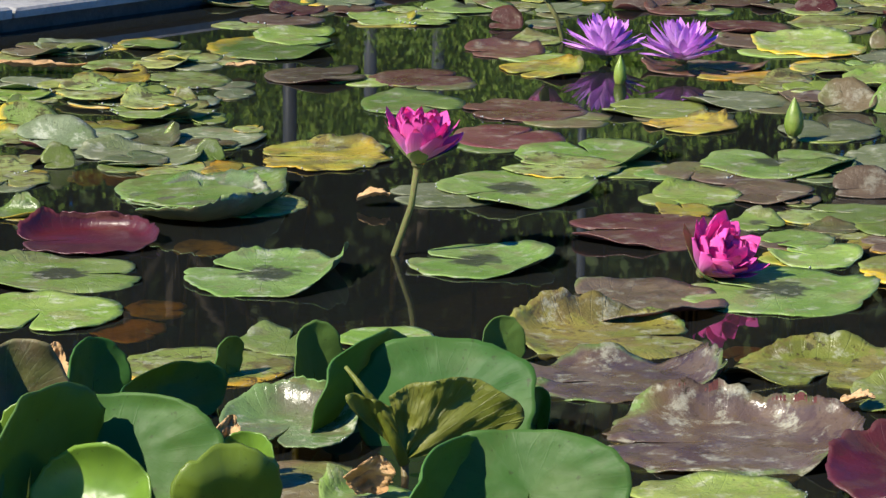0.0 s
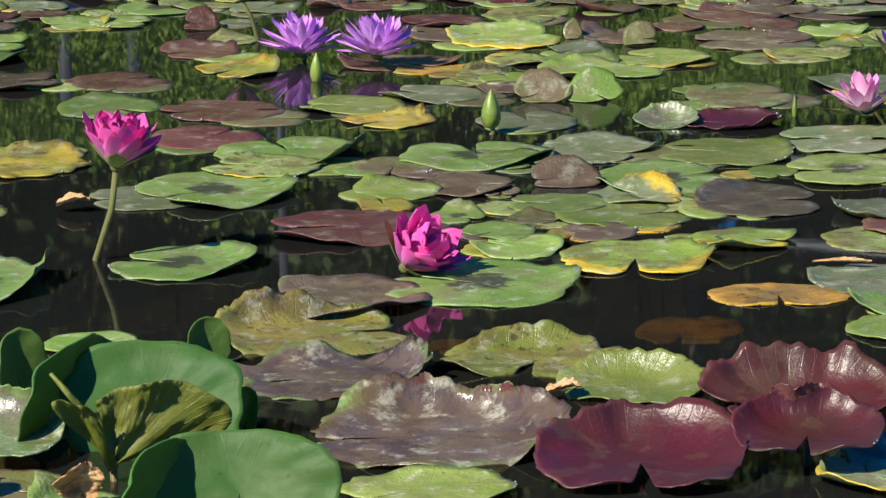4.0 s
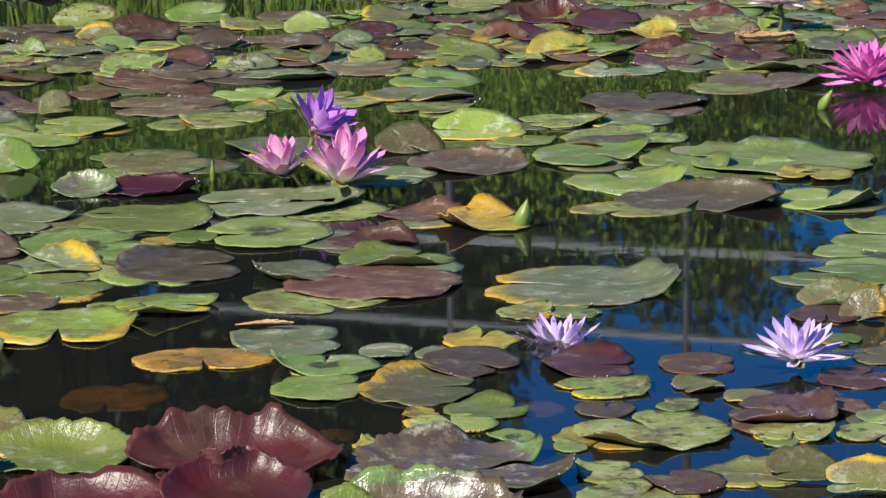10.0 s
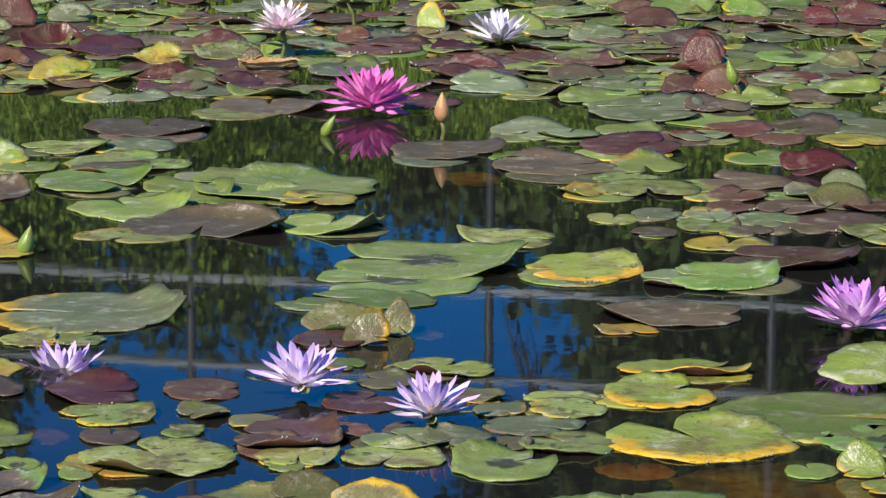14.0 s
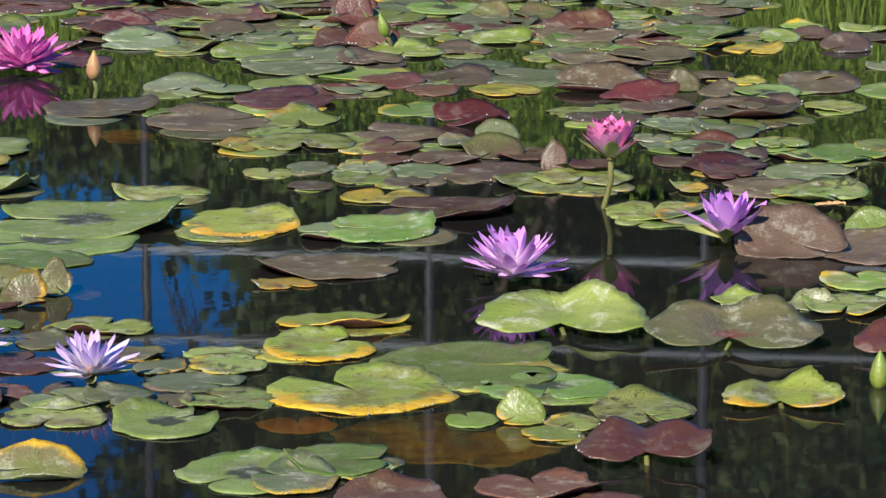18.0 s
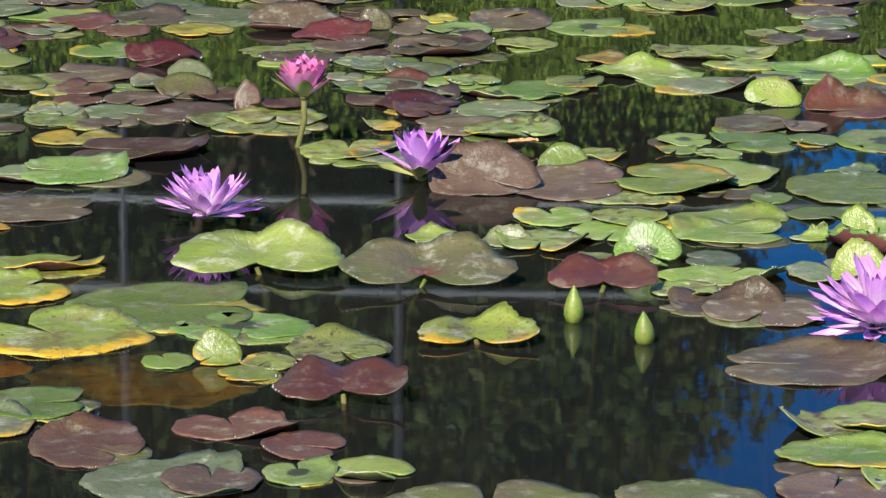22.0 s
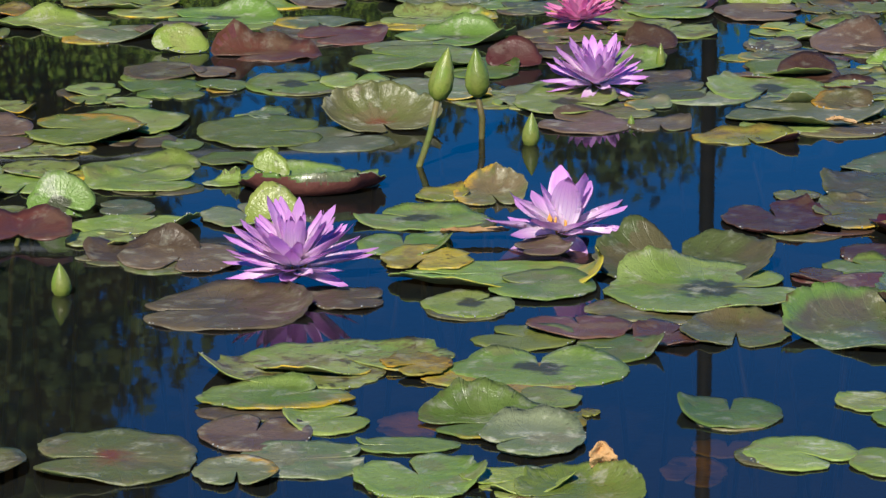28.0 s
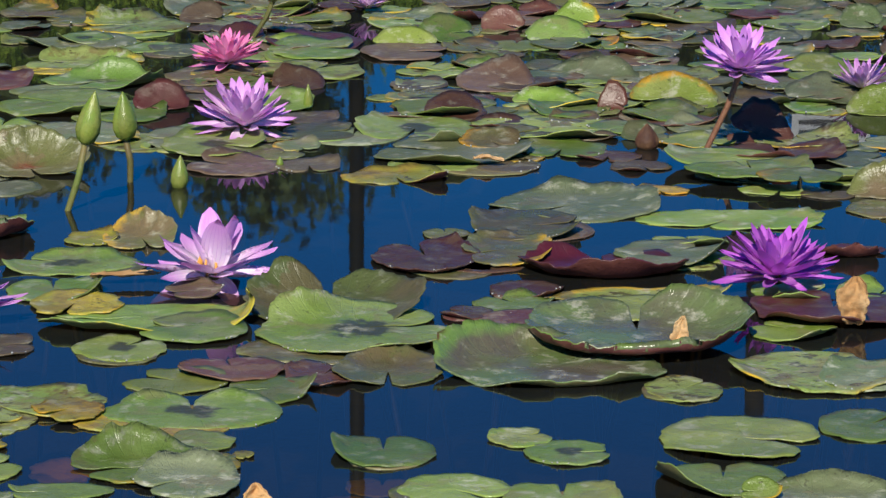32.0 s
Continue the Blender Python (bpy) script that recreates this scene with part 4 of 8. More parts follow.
pad("y", -.262, 3.981, .105, .89, .003)
pad("d", -.675, 5.936, .059, 1.3, .003)
pad("y", -.595, 5.912, .063, 1.3, .006)
pad("d", -.492, 5.871, .054, 1.3, .009)
pad("y", -.55, 5.814, .071, 1.3, .013, notch=170)
pad("g", -.676, 5.828, .053, 1.3, .003)
pad("y", -.45, 5.678, .052, 1.3, .017)
pad("g", -.362, 5.608, .031, 1.3, .003)
pad("y", -.648, 5.435, .042, 1.3, .003)
pad("d", -.515, 5.446, .058, 1.01, .006)
pad("o", -.339, 5.387, .038, 1.3, .006)
pad("d", -.441, 5.249, .048, 1.3, .006)
pad("y", -.619, 5.183, .04, 1.24, .003)
pad("Y", -.289, 5.151, .048, 1.3, .009)
pad("g", -.626, 6.324, .039, 1.3, .009)
pad("y", -.474, 6.172, .052, 1.3, .006)
pad("o", -.135, 3.504, .058, 1.3, .003)
pad("d", -.07, 3.435, .049, 1.3, .003)
pad("g", -.211, 3.407, .046, 1.3, .003)
pad("R", .478, 3.50, .108, 1.0, .012, notch=272, frill=1, bends=((90, 85, .2, 60),))
pad("R", .645, 3.515, .076, 1.15, .03, notch=265, frill=1, bends=((95, 80, .25, 105),))
pad("R", .682, 3.745, .118, .78, .006, notch=200, frill=1, bends=((95, 75, .3, 72),))
pad("w", .80, 3.475, .125, .72, .006, notch=300, frill=1, bends=((80, 62, .5, 82),))
pad("g", .747, 3.462, .034, .62, .003, lift=.04)
pad("r", .715, 3.512, .027, 1.3, .006)
pad("d", .694, 3.454, .052, 1.22, .009)
pad("d", .715, 7.199, .038, 1.3, .003)
pad("d", .868, 7.326, .067, 1.3, .003)
pad("b", .847, 7.437, .045, 1.3, .003)
pad("d", .874, 7.194, .066, 1.3, .003)
pad("b", .978, 7.473, .08, 1.03, .003)
pad("g", .929, 7.107, .024, .62, .003, lift=.024)
pad("d", 1.022, 7.106, .071, 1.24, .003)
pad("r", .689, 6.869, .039, .62, .003, lift=.032)
pad("y", .857, 7.011, .112, .72, .003)
pad("r", .863, 6.773, .062, 1.16, .003)
pad("o", 1.047, 6.945, .086, 1.3, .003)
pad("r", 1.101, 7.295, .056, 1.3, .003)
pad("b", 1.022, 7.338, .04, 1.3, .003)
pad("g", 1.171, 7.137, .05, 1.3, .003)
pad("d", 1.171, 7.415, .051, 1.3, .003)
pad("r", 1.277, 7.324, .046, 1.3, .003)
pad("g", 1.292, 7.153, .078, 1.1, .003)
pad("d", 1.215, 6.974, .043, 1.3, .003)
pad("d", 1.262, 6.785, .037, .72, .003, curls=((60, .031),))
pad("r", 1.132, 6.87, .106, 1.15, .006, curls=((30, .018),))
pad("r", 1.072, 6.666, .098, 1.1, .003)
pad("b", 1.166, 6.726, .078, 1.21, .006)
pad("r", .957, 6.522, .045, 1.3, .003)
pad("r", 1.118, 6.508, .056, 1.3, .003)
pad("b", 1.053, 6.337, .108, 1.03, .003, notch=190)
pad("b", 1.121, 6.353, .045, 1.3, .006)
pad("b", 1.389, 6.868, .083, 1.3, .003, curls=((10, .014),))
pad("d", 1.338, 6.653, .093, .88, .003)
pad("g", 1.219, 6.446, .065, 1.3, .003)
pad("g", 1.198, 6.258, .039, 1.3, .003)
pad("y", 1.122, 6.156, .079, 1.09, .003)
pad("y", 1.354, 6.325, .092, 1.12, .003)
pad("o", .755, 6.412, .017, .62, .003, lift=.029)
pad("b", .835, 6.439, .065, 1.3, .003)
pad("o", .861, 6.319, .033, .62, .003, lift=.036)
pad("g", .728, 6.134, .07, 1.1, .003)
pad("d", .745, 6.273, .053, 1.3, .003)
pad("g", .868, 6.16, .093, 1.22, .003, notch=150)
pad("g", .748, 6.014, .104, .92, .006)
pad("g", .597, 5.961, .05, 1.3, .006)
pad("b", .585, 5.853, .031, 1.3, .006)
pad("o", .628, 5.759, .049, .62, .003, lift=.043)
pad("g", .71, 5.748, .047, .62, .003, lift=.045)
pad("d", .584, 5.56, .077, 1.3, .003, notch=100)
pad("g", .877, 5.822, .034, 1.3, .003)
pad("o", .946, 5.742, .091, 1.3, .006, notch=20)
pad("c", .788, 5.52, .055, 1.1, .003, notch=190, bends=((75, 80, .3, 75),))
pad("R", .885, 5.50, .082, .8, .003, notch=170, bends=((80, 75, .72, 60), (270, 60, .8, 35)))
pad("g", .869, 5.669, .035, 1.3, .003)
pad("d", 1.164, 5.853, .094, 1.06, .003)
pad("d", 1.048, 5.337, .132, .98, .003, curls=((-40, .022),))
pad("r", 1.533, 7.223, .034, 1.3, .003)
pad("r", 1.562, 7.144, .034, 1.3, .003)
pad("d", 1.642, 7.22, .04, 1.3, .003)
pad("r", 1.567, 7.013, .066, 1.3, .003, curls=((20, .011),))
pad("d", 1.68, 7.16, .056, 1.3, .006)
pad("r", 1.768, 7.095, .045, .72, .003, curls=((90, .02),))
pad("r", 1.846, 7.035, .045, .62, .003, lift=.029)
pad("o", 1.768, 7.002, .088, 1.25, .006)
pad("g", 1.778, 6.978, .05, 1.3, .009)
pad("Y", 1.841, 6.853, .054, 1.21, .003)
pad("Y", 1.896, 6.797, .067, .62, .006, lift=.031)
pad("y", 1.513, 6.797, .037, .62, .003, lift=.023)
pad("b", 1.492, 6.696, .08, 1.3, .003, curls=((20, .014),))
pad("g", 1.674, 6.85, .097, .63, .003)
pad("Y", 1.621, 6.711, .034, 1.3, .003)
pad("d", 1.688, 6.688, .042, 1.3, .003)
pad("y", 1.757, 6.679, .037, 1.3, .003)
pad("d", 1.575, 6.512, .087, 1.22, .003, stain=1)
pad("d", 1.504, 6.332, .097, 1.03, .003)
pad("y", 1.488, 6.172, .083, .96, .003)
pad("Y", 2.139, 6.96, .05, .62, .003, lift=.032)
pad("d", 1.897, 6.523, .052, 1.3, .003)
pad("d", 1.971, 6.497, .042, 1.3, .003)
pad("r", 2.073, 6.744, .048, .72, .003, curls=((90, .019),))
pad("d", 2.157, 6.799, .059, 1.3, .003)
pad("r", 2.098, 6.628, .042, 1.3, .003)
pad("r", 2.219, 6.626, .074, 1.12, .003)
pad("d", 2.098, 6.533, .054, 1.26, .003)
pad("g", 2.2, 6.487, .077, .83, .003)
pad("b", 2.147, 6.33, .106, 1.09, .003)
pad("b", 1.861, 6.142, .11, 1.07, .003, notch=90)
pad("b", 2.28, 6.823, .028, .62, .003, lift=.035)
pad("g", 1.484, 5.867, .086, .62, .003, lift=.031)
pad("y", 1.66, 5.959, .076, 1.03, .003)
pad("d", 1.788, 5.941, .061, 1.3, .003)
pad("o", 1.345, 5.742, .058, .62, .003, lift=.042)
pad("b", 1.40, 5.58, .098, 1.05, .003, notch=200, bends=((60, 60, .78, 85),))
pad("d", 1.267, 5.51, .071, 1.3, .003)
pad("y", 1.714, 5.767, .103, .92, .003)
pad("g", 1.55, 5.784, .05, 1.17, .003)
pad("b", 1.666, 5.709, .064, 1.14, .006)
pad("g", 1.611, 5.594, .094, 1.29, .009, curls=((0, .016),))
pad("d", 1.827, 5.566, .096, 1, .003)
pad("g", 1.712, 5.46, .078, 1.3, .003, curls=((20, .013),))
pad("g", 1.592, 5.353, .092, .98, .003)
pad("b", 1.647, 5.16, .126, .85, .003, notch=262, bends=((62, 40, .7, 75),))
pad("g", 1.87, 5.386, .061, 1.3, .003)
pad("g", .53, 5.221, .055, 1.3, .006, curls=((-30, .009),))
pad("d", .657, 5.297, .088, 1.3, .003, curls=((-20, .015),))
pad("g", .837, 5.26, .105, 1.16, .003, curls=((15, .018),))
pad("b", .58, 5.041, .052, .62, .003, lift=.032)
pad("b", .484, 4.988, .031, 1.3, .006)
pad("g", .725, 5.062, .1, 1.29, .003, notch=20, stain=1)
pad("g", .88, 5.087, .037, 1.3, .003)
pad("g", .982, 5.082, .091, 1.3, .006, notch=190, stain=1)
pad("d", .665, 4.924, .073, .95, .003, curls=((-90, .012),))
pad("g", .552, 4.898, .073, .98, .003)
pad("g", .636, 4.799, .094, .93, .003)
pad("o", .513, 4.787, .042, .72, .003, curls=((90, .013),))
pad("b", .828, 4.88, .092, 1.3, .003, notch=5, curls=((150, .016),))
pad("d", .97, 4.792, .062, 1.3, .003, curls=((180, .011),))
pad("g", 1.119, 4.845, .079, .88, .003)
pad("b", .585, 4.698, .051, 1.21, .003)
pad("t", .61, 4.52, .093, 1.27, .003)
pad("g", .683, 4.605, .048, 1.27, .003)
pad("t", .764, 4.615, .073, 1.05, .006, notch=350)
pad("r", 1.051, 4.693, .121, 1.08, .006, notch=150)
pad("d", .872, 4.365, .072, 1.3, .003, notch=0)
pad("r", 1.109, 4.979, .069, .72, .003, curls=((60, .031),))
pad("r", 1.228, 5.157, .067, .72, .003, curls=((60, .025),))
pad("Y", 1.305, 5.084, .069, 1.18, .006)
pad("d", 1.298, 4.595, .137, 1.01, .003, notch=170, curls=((20, .023),))
pad("y", 1.192, 4.449, .035, 1.3, .003)
pad("y", 1.254, 4.434, .034, 1.3, .003)
pad("Y", 1.096, 4.304, .047, 1.3, .003)
pad("d", .971, 4.272, .035, 1.3, .003)
pad("d", 1.024, 4.238, .026, 1.3, .003)
pad("a", .75, 4.29, .085, .8, .001)
pad("s", .64, 4.159, .046, 1.26, -.005)
pad("s", .613, 4.134, .056, 1.3, -.005)
pad("d", .884, 4.217, .062, 1.03, .003)
pad("g", .855, 4.101, .059, 1.26, .003, notch=20)
pad("o", .968, 4.071, .072, 1.3, .003, notch=0)
pad("b", 1.05, 4.175, .062, 1.29, .006, notch=320)
pad("Y", .935, 3.937, .021, 1.3, .003)
pad("g", 1.01, 3.939, .05, .96, .003, notch=20)
pad("g", .955, 3.886, .052, .96, .003)
pad("g", 1.003, 3.803, .027, 1.3, .003)
pad("Y", .849, 3.809, .02, 1.3, .003)
pad("s", .827, 3.893, .022, 1.3, -.005)
pad("r", 1.186, 4.127, .06, 1.3, .003, notch=0)
pad("r", 1.31, 4.099, .05, 1.23, .003, notch=0)
pad("y", 1.163, 4.009, .056, 1.08, .003)
pad("y", 1.221, 3.902, .026, 1.3, .003)
pad("o", 1.271, 3.984, .031, 1.3, .003)
pad("b", 1.138, 3.904, .034, 1.3, .003)
pad("o", 1.312, 3.917, .032, 1.3, .003)
pad("r", 1.292, 3.788, .046, 1.3, .003)
pad("y", 1.16, 3.79, .089, 1.07, .003)
pad("s", 1.074, 3.953, .03, 1.3, -.005)
pad("g", 1.052, 3.744, .019, 1.3, .003)
pad("y", 1.061, 3.627, .037, 1.3, .003)
pad("y", 1.059, 3.513, .065, 1.16, .003)
pad("o", 1.19, 3.576, .056, .72, .003, curls=((60, .019),))
pad("r", 1.121, 3.556, .043, 1.23, .006)
pad("b", 1.18, 3.415, .039, 1.3, .003)
pad("g", 1.275, 3.71, .024, 1.3, .003)
pad("w", .915, 3.67, .126, 1.0, .004, notch=20, frill=1, bends=((20, 40, .6, 60), (110, 40, .7, 45)))
pad("o", .95, 3.463, .029, 1.3, .003)
pad("r", 1.805, 7.759, .05, 1.3, .003)
pad("d", 1.956, 7.951, .056, 1.3, .003)
pad("g", 1.879, 7.688, .042, 1.3, .003)
pad("b", 1.978, 7.837, .055, 1.3, .003)
pad("o", 1.931, 7.548, .066, .62, .003, lift=.03)
pad("R", 2.021, 7.661, .055, .62, .003, lift=.064)
pad("d", 2.122, 7.854, .031, 1.3, .003)
pad("d", 2.328, 7.986, .107, 1.25, .003)
pad("R", 2.018, 7.287, .076, 1.1, .003, bends=((90, 70, .2, 85),))
pad("g", 2.222, 7.539, .066, 1.3, .003)
pad("g", 2.276, 7.604, .064, 1.3, .006)
pad("g", 2.391, 7.783, .099, .92, .003)
pad("r", 2.446, 7.586, .098, 1.2, .003)
pad("d", 2.354, 7.299, .106, 1.25, .003)
pad("r", 2.266, 7.196, .065, 1.3, .006)
pad("d", 2.633, 7.843, .063, 1.3, .003)
pad("g", 3.05, 7.704, .105, 1.3, .003)
pad("g", 2.833, 7.291, .031, .62, .003, lift=.052)
pad("d", 3.245, 7.498, .095, 1.3, .003)
pad("r", 3.394, 7.482, .063, .62, .003, lift=.019)
pad("y", 3.473, 7.373, .045, 1.3, .003)
pad("g", 3.591, 7.34, .056, .62, .003, lift=.03)
pad("g", 3.059, 7.186, .055, 1.3, .003)
pad("g", 3.29, 7.295, .092, 1.3, .003)
pad("b", 3.167, 7.064, .095, 1.3, .003)
pad("o", 3.341, 7.076, .074, 1.3, .003)
pad("r", 3.163, 6.646, .047, .62, .003, lift=.052)
pad("r", 2.109, 6.751, .077, .72, .006, curls=((120, .02),))
pad("b", 2.319, 6.832, .057, 1.3, .006)
pad("d", 2.385, 7.15, .029, 1.3, .003)
pad("d", 2.628, 7.334, .048, 1.3, .003)
pad("d", 2.498, 7.108, .081, 1.3, .003)
pad("r", 2.659, 7.083, .093, .72, .003, curls=((60, .02),))
pad("r", 2.614, 7.028, .092, 1.04, .006)
pad("d", 2.77, 6.988, .07, 1.25, .003)
pad("r", 2.799, 7.251, .037, 1.3, .006)
pad("d", 2.538, 6.872, .04, 1.3, .003)
pad("g", 2.474, 6.795, .061, 1.3, .003)
pad("r", 2.654, 6.758, .067, 1.3, .003)
pad("r", 2.682, 6.679, .061, .62, .006, lift=.022)
pad("r", 2.774, 6.729, .057, 1.3, .003)
pad("d", 2.797, 6.628, .073, 1.3, .006)
pad("d", 2.428, 6.716, .066, 1.3, .006)
pad("r", 2.654, 6.566, .093, 1.27, .009)
pad("r", 2.436, 6.275, .058, 1.3, .003)
pad("y", 2.688, 6.37, .085, 1.14, .003)
pad("d", 2.819, 6.472, .12, .71, .003)
pad("g", 2.761, 6.184, .105, 1, .003)
pad("g", 2.817, 6.284, .043, 1.3, .006)
pad("d", 3.047, 7.141, .049, 1.3, .006)
pad("d", 2.963, 6.945, .07, 1.3, .003)
pad("r", 2.913, 6.814, .097, .87, .003)
pad("d", 3.114, 6.847, .087, 1.16, .003)
pad("r", 2.924, 6.685, .079, 1.3, .006, curls=((20, .013),))
pad("y", 2.995, 6.571, .045, 1.3, .003)
pad("r", 3.095, 6.71, .058, 1.3, .003)
pad("d", 3.029, 6.527, .04, 1.3, .006)
pad("d", 2.479, 5.884, .077, 1.3, .003)
pad("d", 2.52, 5.825, .055, 1.3, .006)
pad("g", 2.635, 5.832, .06, 1.3, .003)
pad("d", 2.773, 6.044, .115, 1.28, .006)
pad("r", 2.679, 5.722, .071, .72, .003, curls=((90, .014),))
pad("r", 2.571, 5.675, .09, 1.3, .006)
pad("b", 2.258, 5.718, .1, 1.06, .003, curls=((20, .017),))
pad("g", 2.339, 5.642, .034, 1.3, .003)
pad("b", 2.368, 5.521, .107, 1, .003, notch=20)
pad("y", 2.425, 5.367, .055, 1.24, .003)
pad("g", 2.503, 5.474, .066, 1.3, .003)
pad("Y", 2.322, 5.269, .054, 1.3, .003)
pad("y", 2.407, 5.252, .085, .97, .006)
pad("s", 2.201, 5.477, .051, 1.3, -.005)
pad("g", 1.862, 5.461, .163, .87, .006, notch=180)
pad("Y", 1.882, 5.313, .063, .91, .009)
pad("r", 3.126, 6.58, .041, .62, .003, lift=.059)
pad("g", 3.273, 6.727, .03, 1.3, .003)
pad("d", 3.254, 6.637, .064, 1.3, .006)
pad("g", 3.357, 6.629, .081, 1.3, .009)
pad("Y", 3.446, 6.631, .025, 1.3, .003)
pad("d", 3.367, 6.428, .09, 1.3, .003)
pad("g", 3.202, 6.55, .065, 1.3, .009)
pad("R", 2.99, 6.21, .049, .62, .003, lift=.046)
pad("d", 3.215, 6.361, .072, 1.21, .003)
pad("r", 3.258, 6.257, .029, 1.3, .003)
pad("r", 3.329, 6.251, .05, 1.3, .003)
pad("b", 3.113, 6.088, .059, 1.3, .003)
pad("g", 3.006, 6.103, .071, 1.3, .006)
pad("b", 2.903, 6.035, .061, 1.3, .009)
pad("R", 2.822, 5.792, .062, 1.3, .003, curls=((30, .01),))
pad("R", 2.84, 5.664, .046, 1.3, .003)
pad("d", 2.725, 5.735, .055, 1.3, .006)
pad("b", 2.948, 5.778, .071, 1.3, .003)
pad("d", 3.05, 5.9, .068, 1.11, .003)
pad("d", 3.075, 5.73, .095, .98, .003, notch=170)
pad("Y", 2.96, 5.61, .06, 1.3, .003)
pad("g", 2.715, 5.488, .059, 1.3, .003)
pad("R", 2.739, 5.323, .064, .62, .003, lift=.03)
pad("b", 2.587, 5.277, .078, .99, .003)
pad("r", 2.52, 5.164, .05, 1.3, .003)
pad("d", 2.697, 5.149, .037, .62, .003, lift=.027)
pad("o", 2.622, 5.015, .049, .62, .003, lift=.029)
pad("d", 2.636, 5.129, .046, 1.3, .006)
pad("d", 3.649, 6.692, .082, 1.09, .003)
pad("g", 3.662, 6.803, .077, 1.3, .006)
pad("d", 3.808, 6.799, .078, .88, .003)
pad("r", 3.454, 6.255, .072, .62, .003, lift=.026)
pad("d", 3.571, 6.273, .056, 1.3, .003)
pad("d", 3.784, 6.557, .059, 1.3, .003)
pad("g", 3.875, 6.667, .06, 1.3, .003)
pad("d", 3.702, 6.248, .072, 1.29, .003)
pad("g", 3.635, 6.104, .087, 1.3, .003)
pad("b", 3.415, 6.174, .088, 1.3, .006)
pad("b", 3.518, 6.129, .05, 1.3, .003)
pad("b", 3.821, 6.373, .068, 1.3, .003)
pad("d", 3.919, 6.47, .082, 1.3, .003)
pad("r", 3.493, 6.011, .086, .95, .003)
pad("d", 3.265, 5.956, .069, 1.14, .003)
pad("b", 3.275, 5.847, .099, .96, .006)
pad("b", 3.397, 5.875, .079, 1.3, .009)
pad("y", 3.563, 5.961, .054, 1.3, .006)
pad("Y", 3.605, 5.861, .057, 1.3, .003)
pad("b", 3.109, 5.554, .092, .62, .003, lift=.033)
pad("R", 3.117, 5.409, .073, .62, .003, lift=.025)
pad("r", 3.305, 5.646, .052, 1.3, .003)
pad("o", 3.23, 5.48, .031, .62, .003, lift=.032)
pad("b", 3.353, 5.591, .042, 1.3, .006)
pad("b", 3.282, 5.426, .046, 1.3, .003)
pad("y", 2.963, 5.336, .067, .77, .003)
pad("b", 2.959, 5.261, .07, .85, .006)
pad("d", 3.033, 5.18, .048, 1.3, .003)
pad("b", 3.097, 5.336, .063, 1.3, .006)
pad("b", 3.234, 5.265, .085, 1.3, .003)
pad("Y", 3.379, 5.508, .035, 1.3, .003)
pad("d", 3.338, 5.381, .059, 1.3, .006)
pad("g", 3.098, 5.103, .061, 1.3, .003)
pad("R", 2.985, 4.963, .057, .72, .003, curls=((90, .019),))
pad("d", 2.925, 5.056, .033, 1.3, .003)
pad("d", 2.942, 4.945, .05, 1.19, .006)
pad("g", 3.045, 4.905, .054, 1.3, .006)
pad("g", 1.83, 5.114, .08, 1.3, .003)
pad("g", 1.857, 4.789, .145, .99, .003, notch=170, curls=((-20, .025),))
pad("y", 2.038, 4.922, .079, 1.07, .003)
pad("s", 1.952, 4.703, .025, 1.3, -.005)
pad("t", 2.04, 4.672, .088, 1.27, .003, notch=200)
pad("d", 2.129, 4.548, .056, 1.3, .003, notch=180)
pad("g", 1.678, 4.558, .099, .67, .003)
pad("o", 1.587, 4.389, .051, .62, .003, lift=.026)
pad("o", 1.586, 4.29, .031, .62, .003, lift=.032)
pad("o", 1.643, 4.334, .022, .62, .003, lift=.038)
pad("s", 1.683, 4.34, .022, 1.3, -.005)
pad("r", 1.545, 4.317, .047, 1.26, .006)
pad("y", 2.248, 5.025, .038, 1.3, .003)
pad("d", 2.329, 5.044, .04, 1.3, .003)
pad("b", 2.255, 4.894, .035, 1.3, .003)
pad("b", 2.025, 4.331, .102, .86, .003, notch=0)
pad("Y", 1.925, 4.257, .041, .84, .003)
pad("d", 2.398, 5.008, .04, 1.3, .003)
pad("r", 2.462, 5.063, .041, 1.3, .003)
pad("b", 2.539, 5.014, .054, 1.3, .006)
pad("y", 2.36, 4.93, .048, 1.3, .003)
pad("d", 2.463, 4.94, .053, 1.3, .003)
pad("b", 2.398, 4.864, .034, 1.3, .003)
pad("b", 2.558, 4.883, .078, 1.09, .003)
pad("y", 2.568, 4.768, .072, 1.27, .006)
pad("y", 2.642, 4.766, .073, 1.04, .009)
pad("Y", 2.316, 4.772, .066, .84, .003)
pad("r", 2.345, 4.641, .102, .92, .003, notch=170)
pad("R", 2.638, 4.846, .023, .62, .003, lift=.041)
pad("r", 2.691, 4.828, .036, 1.3, .013)
pad("r", 2.66, 5.004, .054, 1.18, .006)
pad("g", 2.194, 4.539, .079, 1.3, .006, notch=180)
pad("y", 2.608, 4.497, .073, 1.25, .003)
pad("y", 2.752, 4.649, .027, 1.3, .003)
pad("r", 2.874, 4.731, .04, 1.3, .003)
pad("b", 2.854, 4.611, .058, 1.2, .003)
pad("r", 2.843, 4.836, .036, 1.3, .003)
pad("b", 2.937, 4.835, .058, 1.09, .003)
pad("g", 2.387, 3.899, .039, 1.3, .003, curls=((200, .007),))
pad("g", 1.514, 4.177, .027, 1.3, .003)
pad("y", 1.622, 4.119, .062, 1.03, .003)
pad("o", 1.528, 4.075, .035, 1.3, .003)
pad("r", 1.462, 3.975, .047, 1.3, .003)
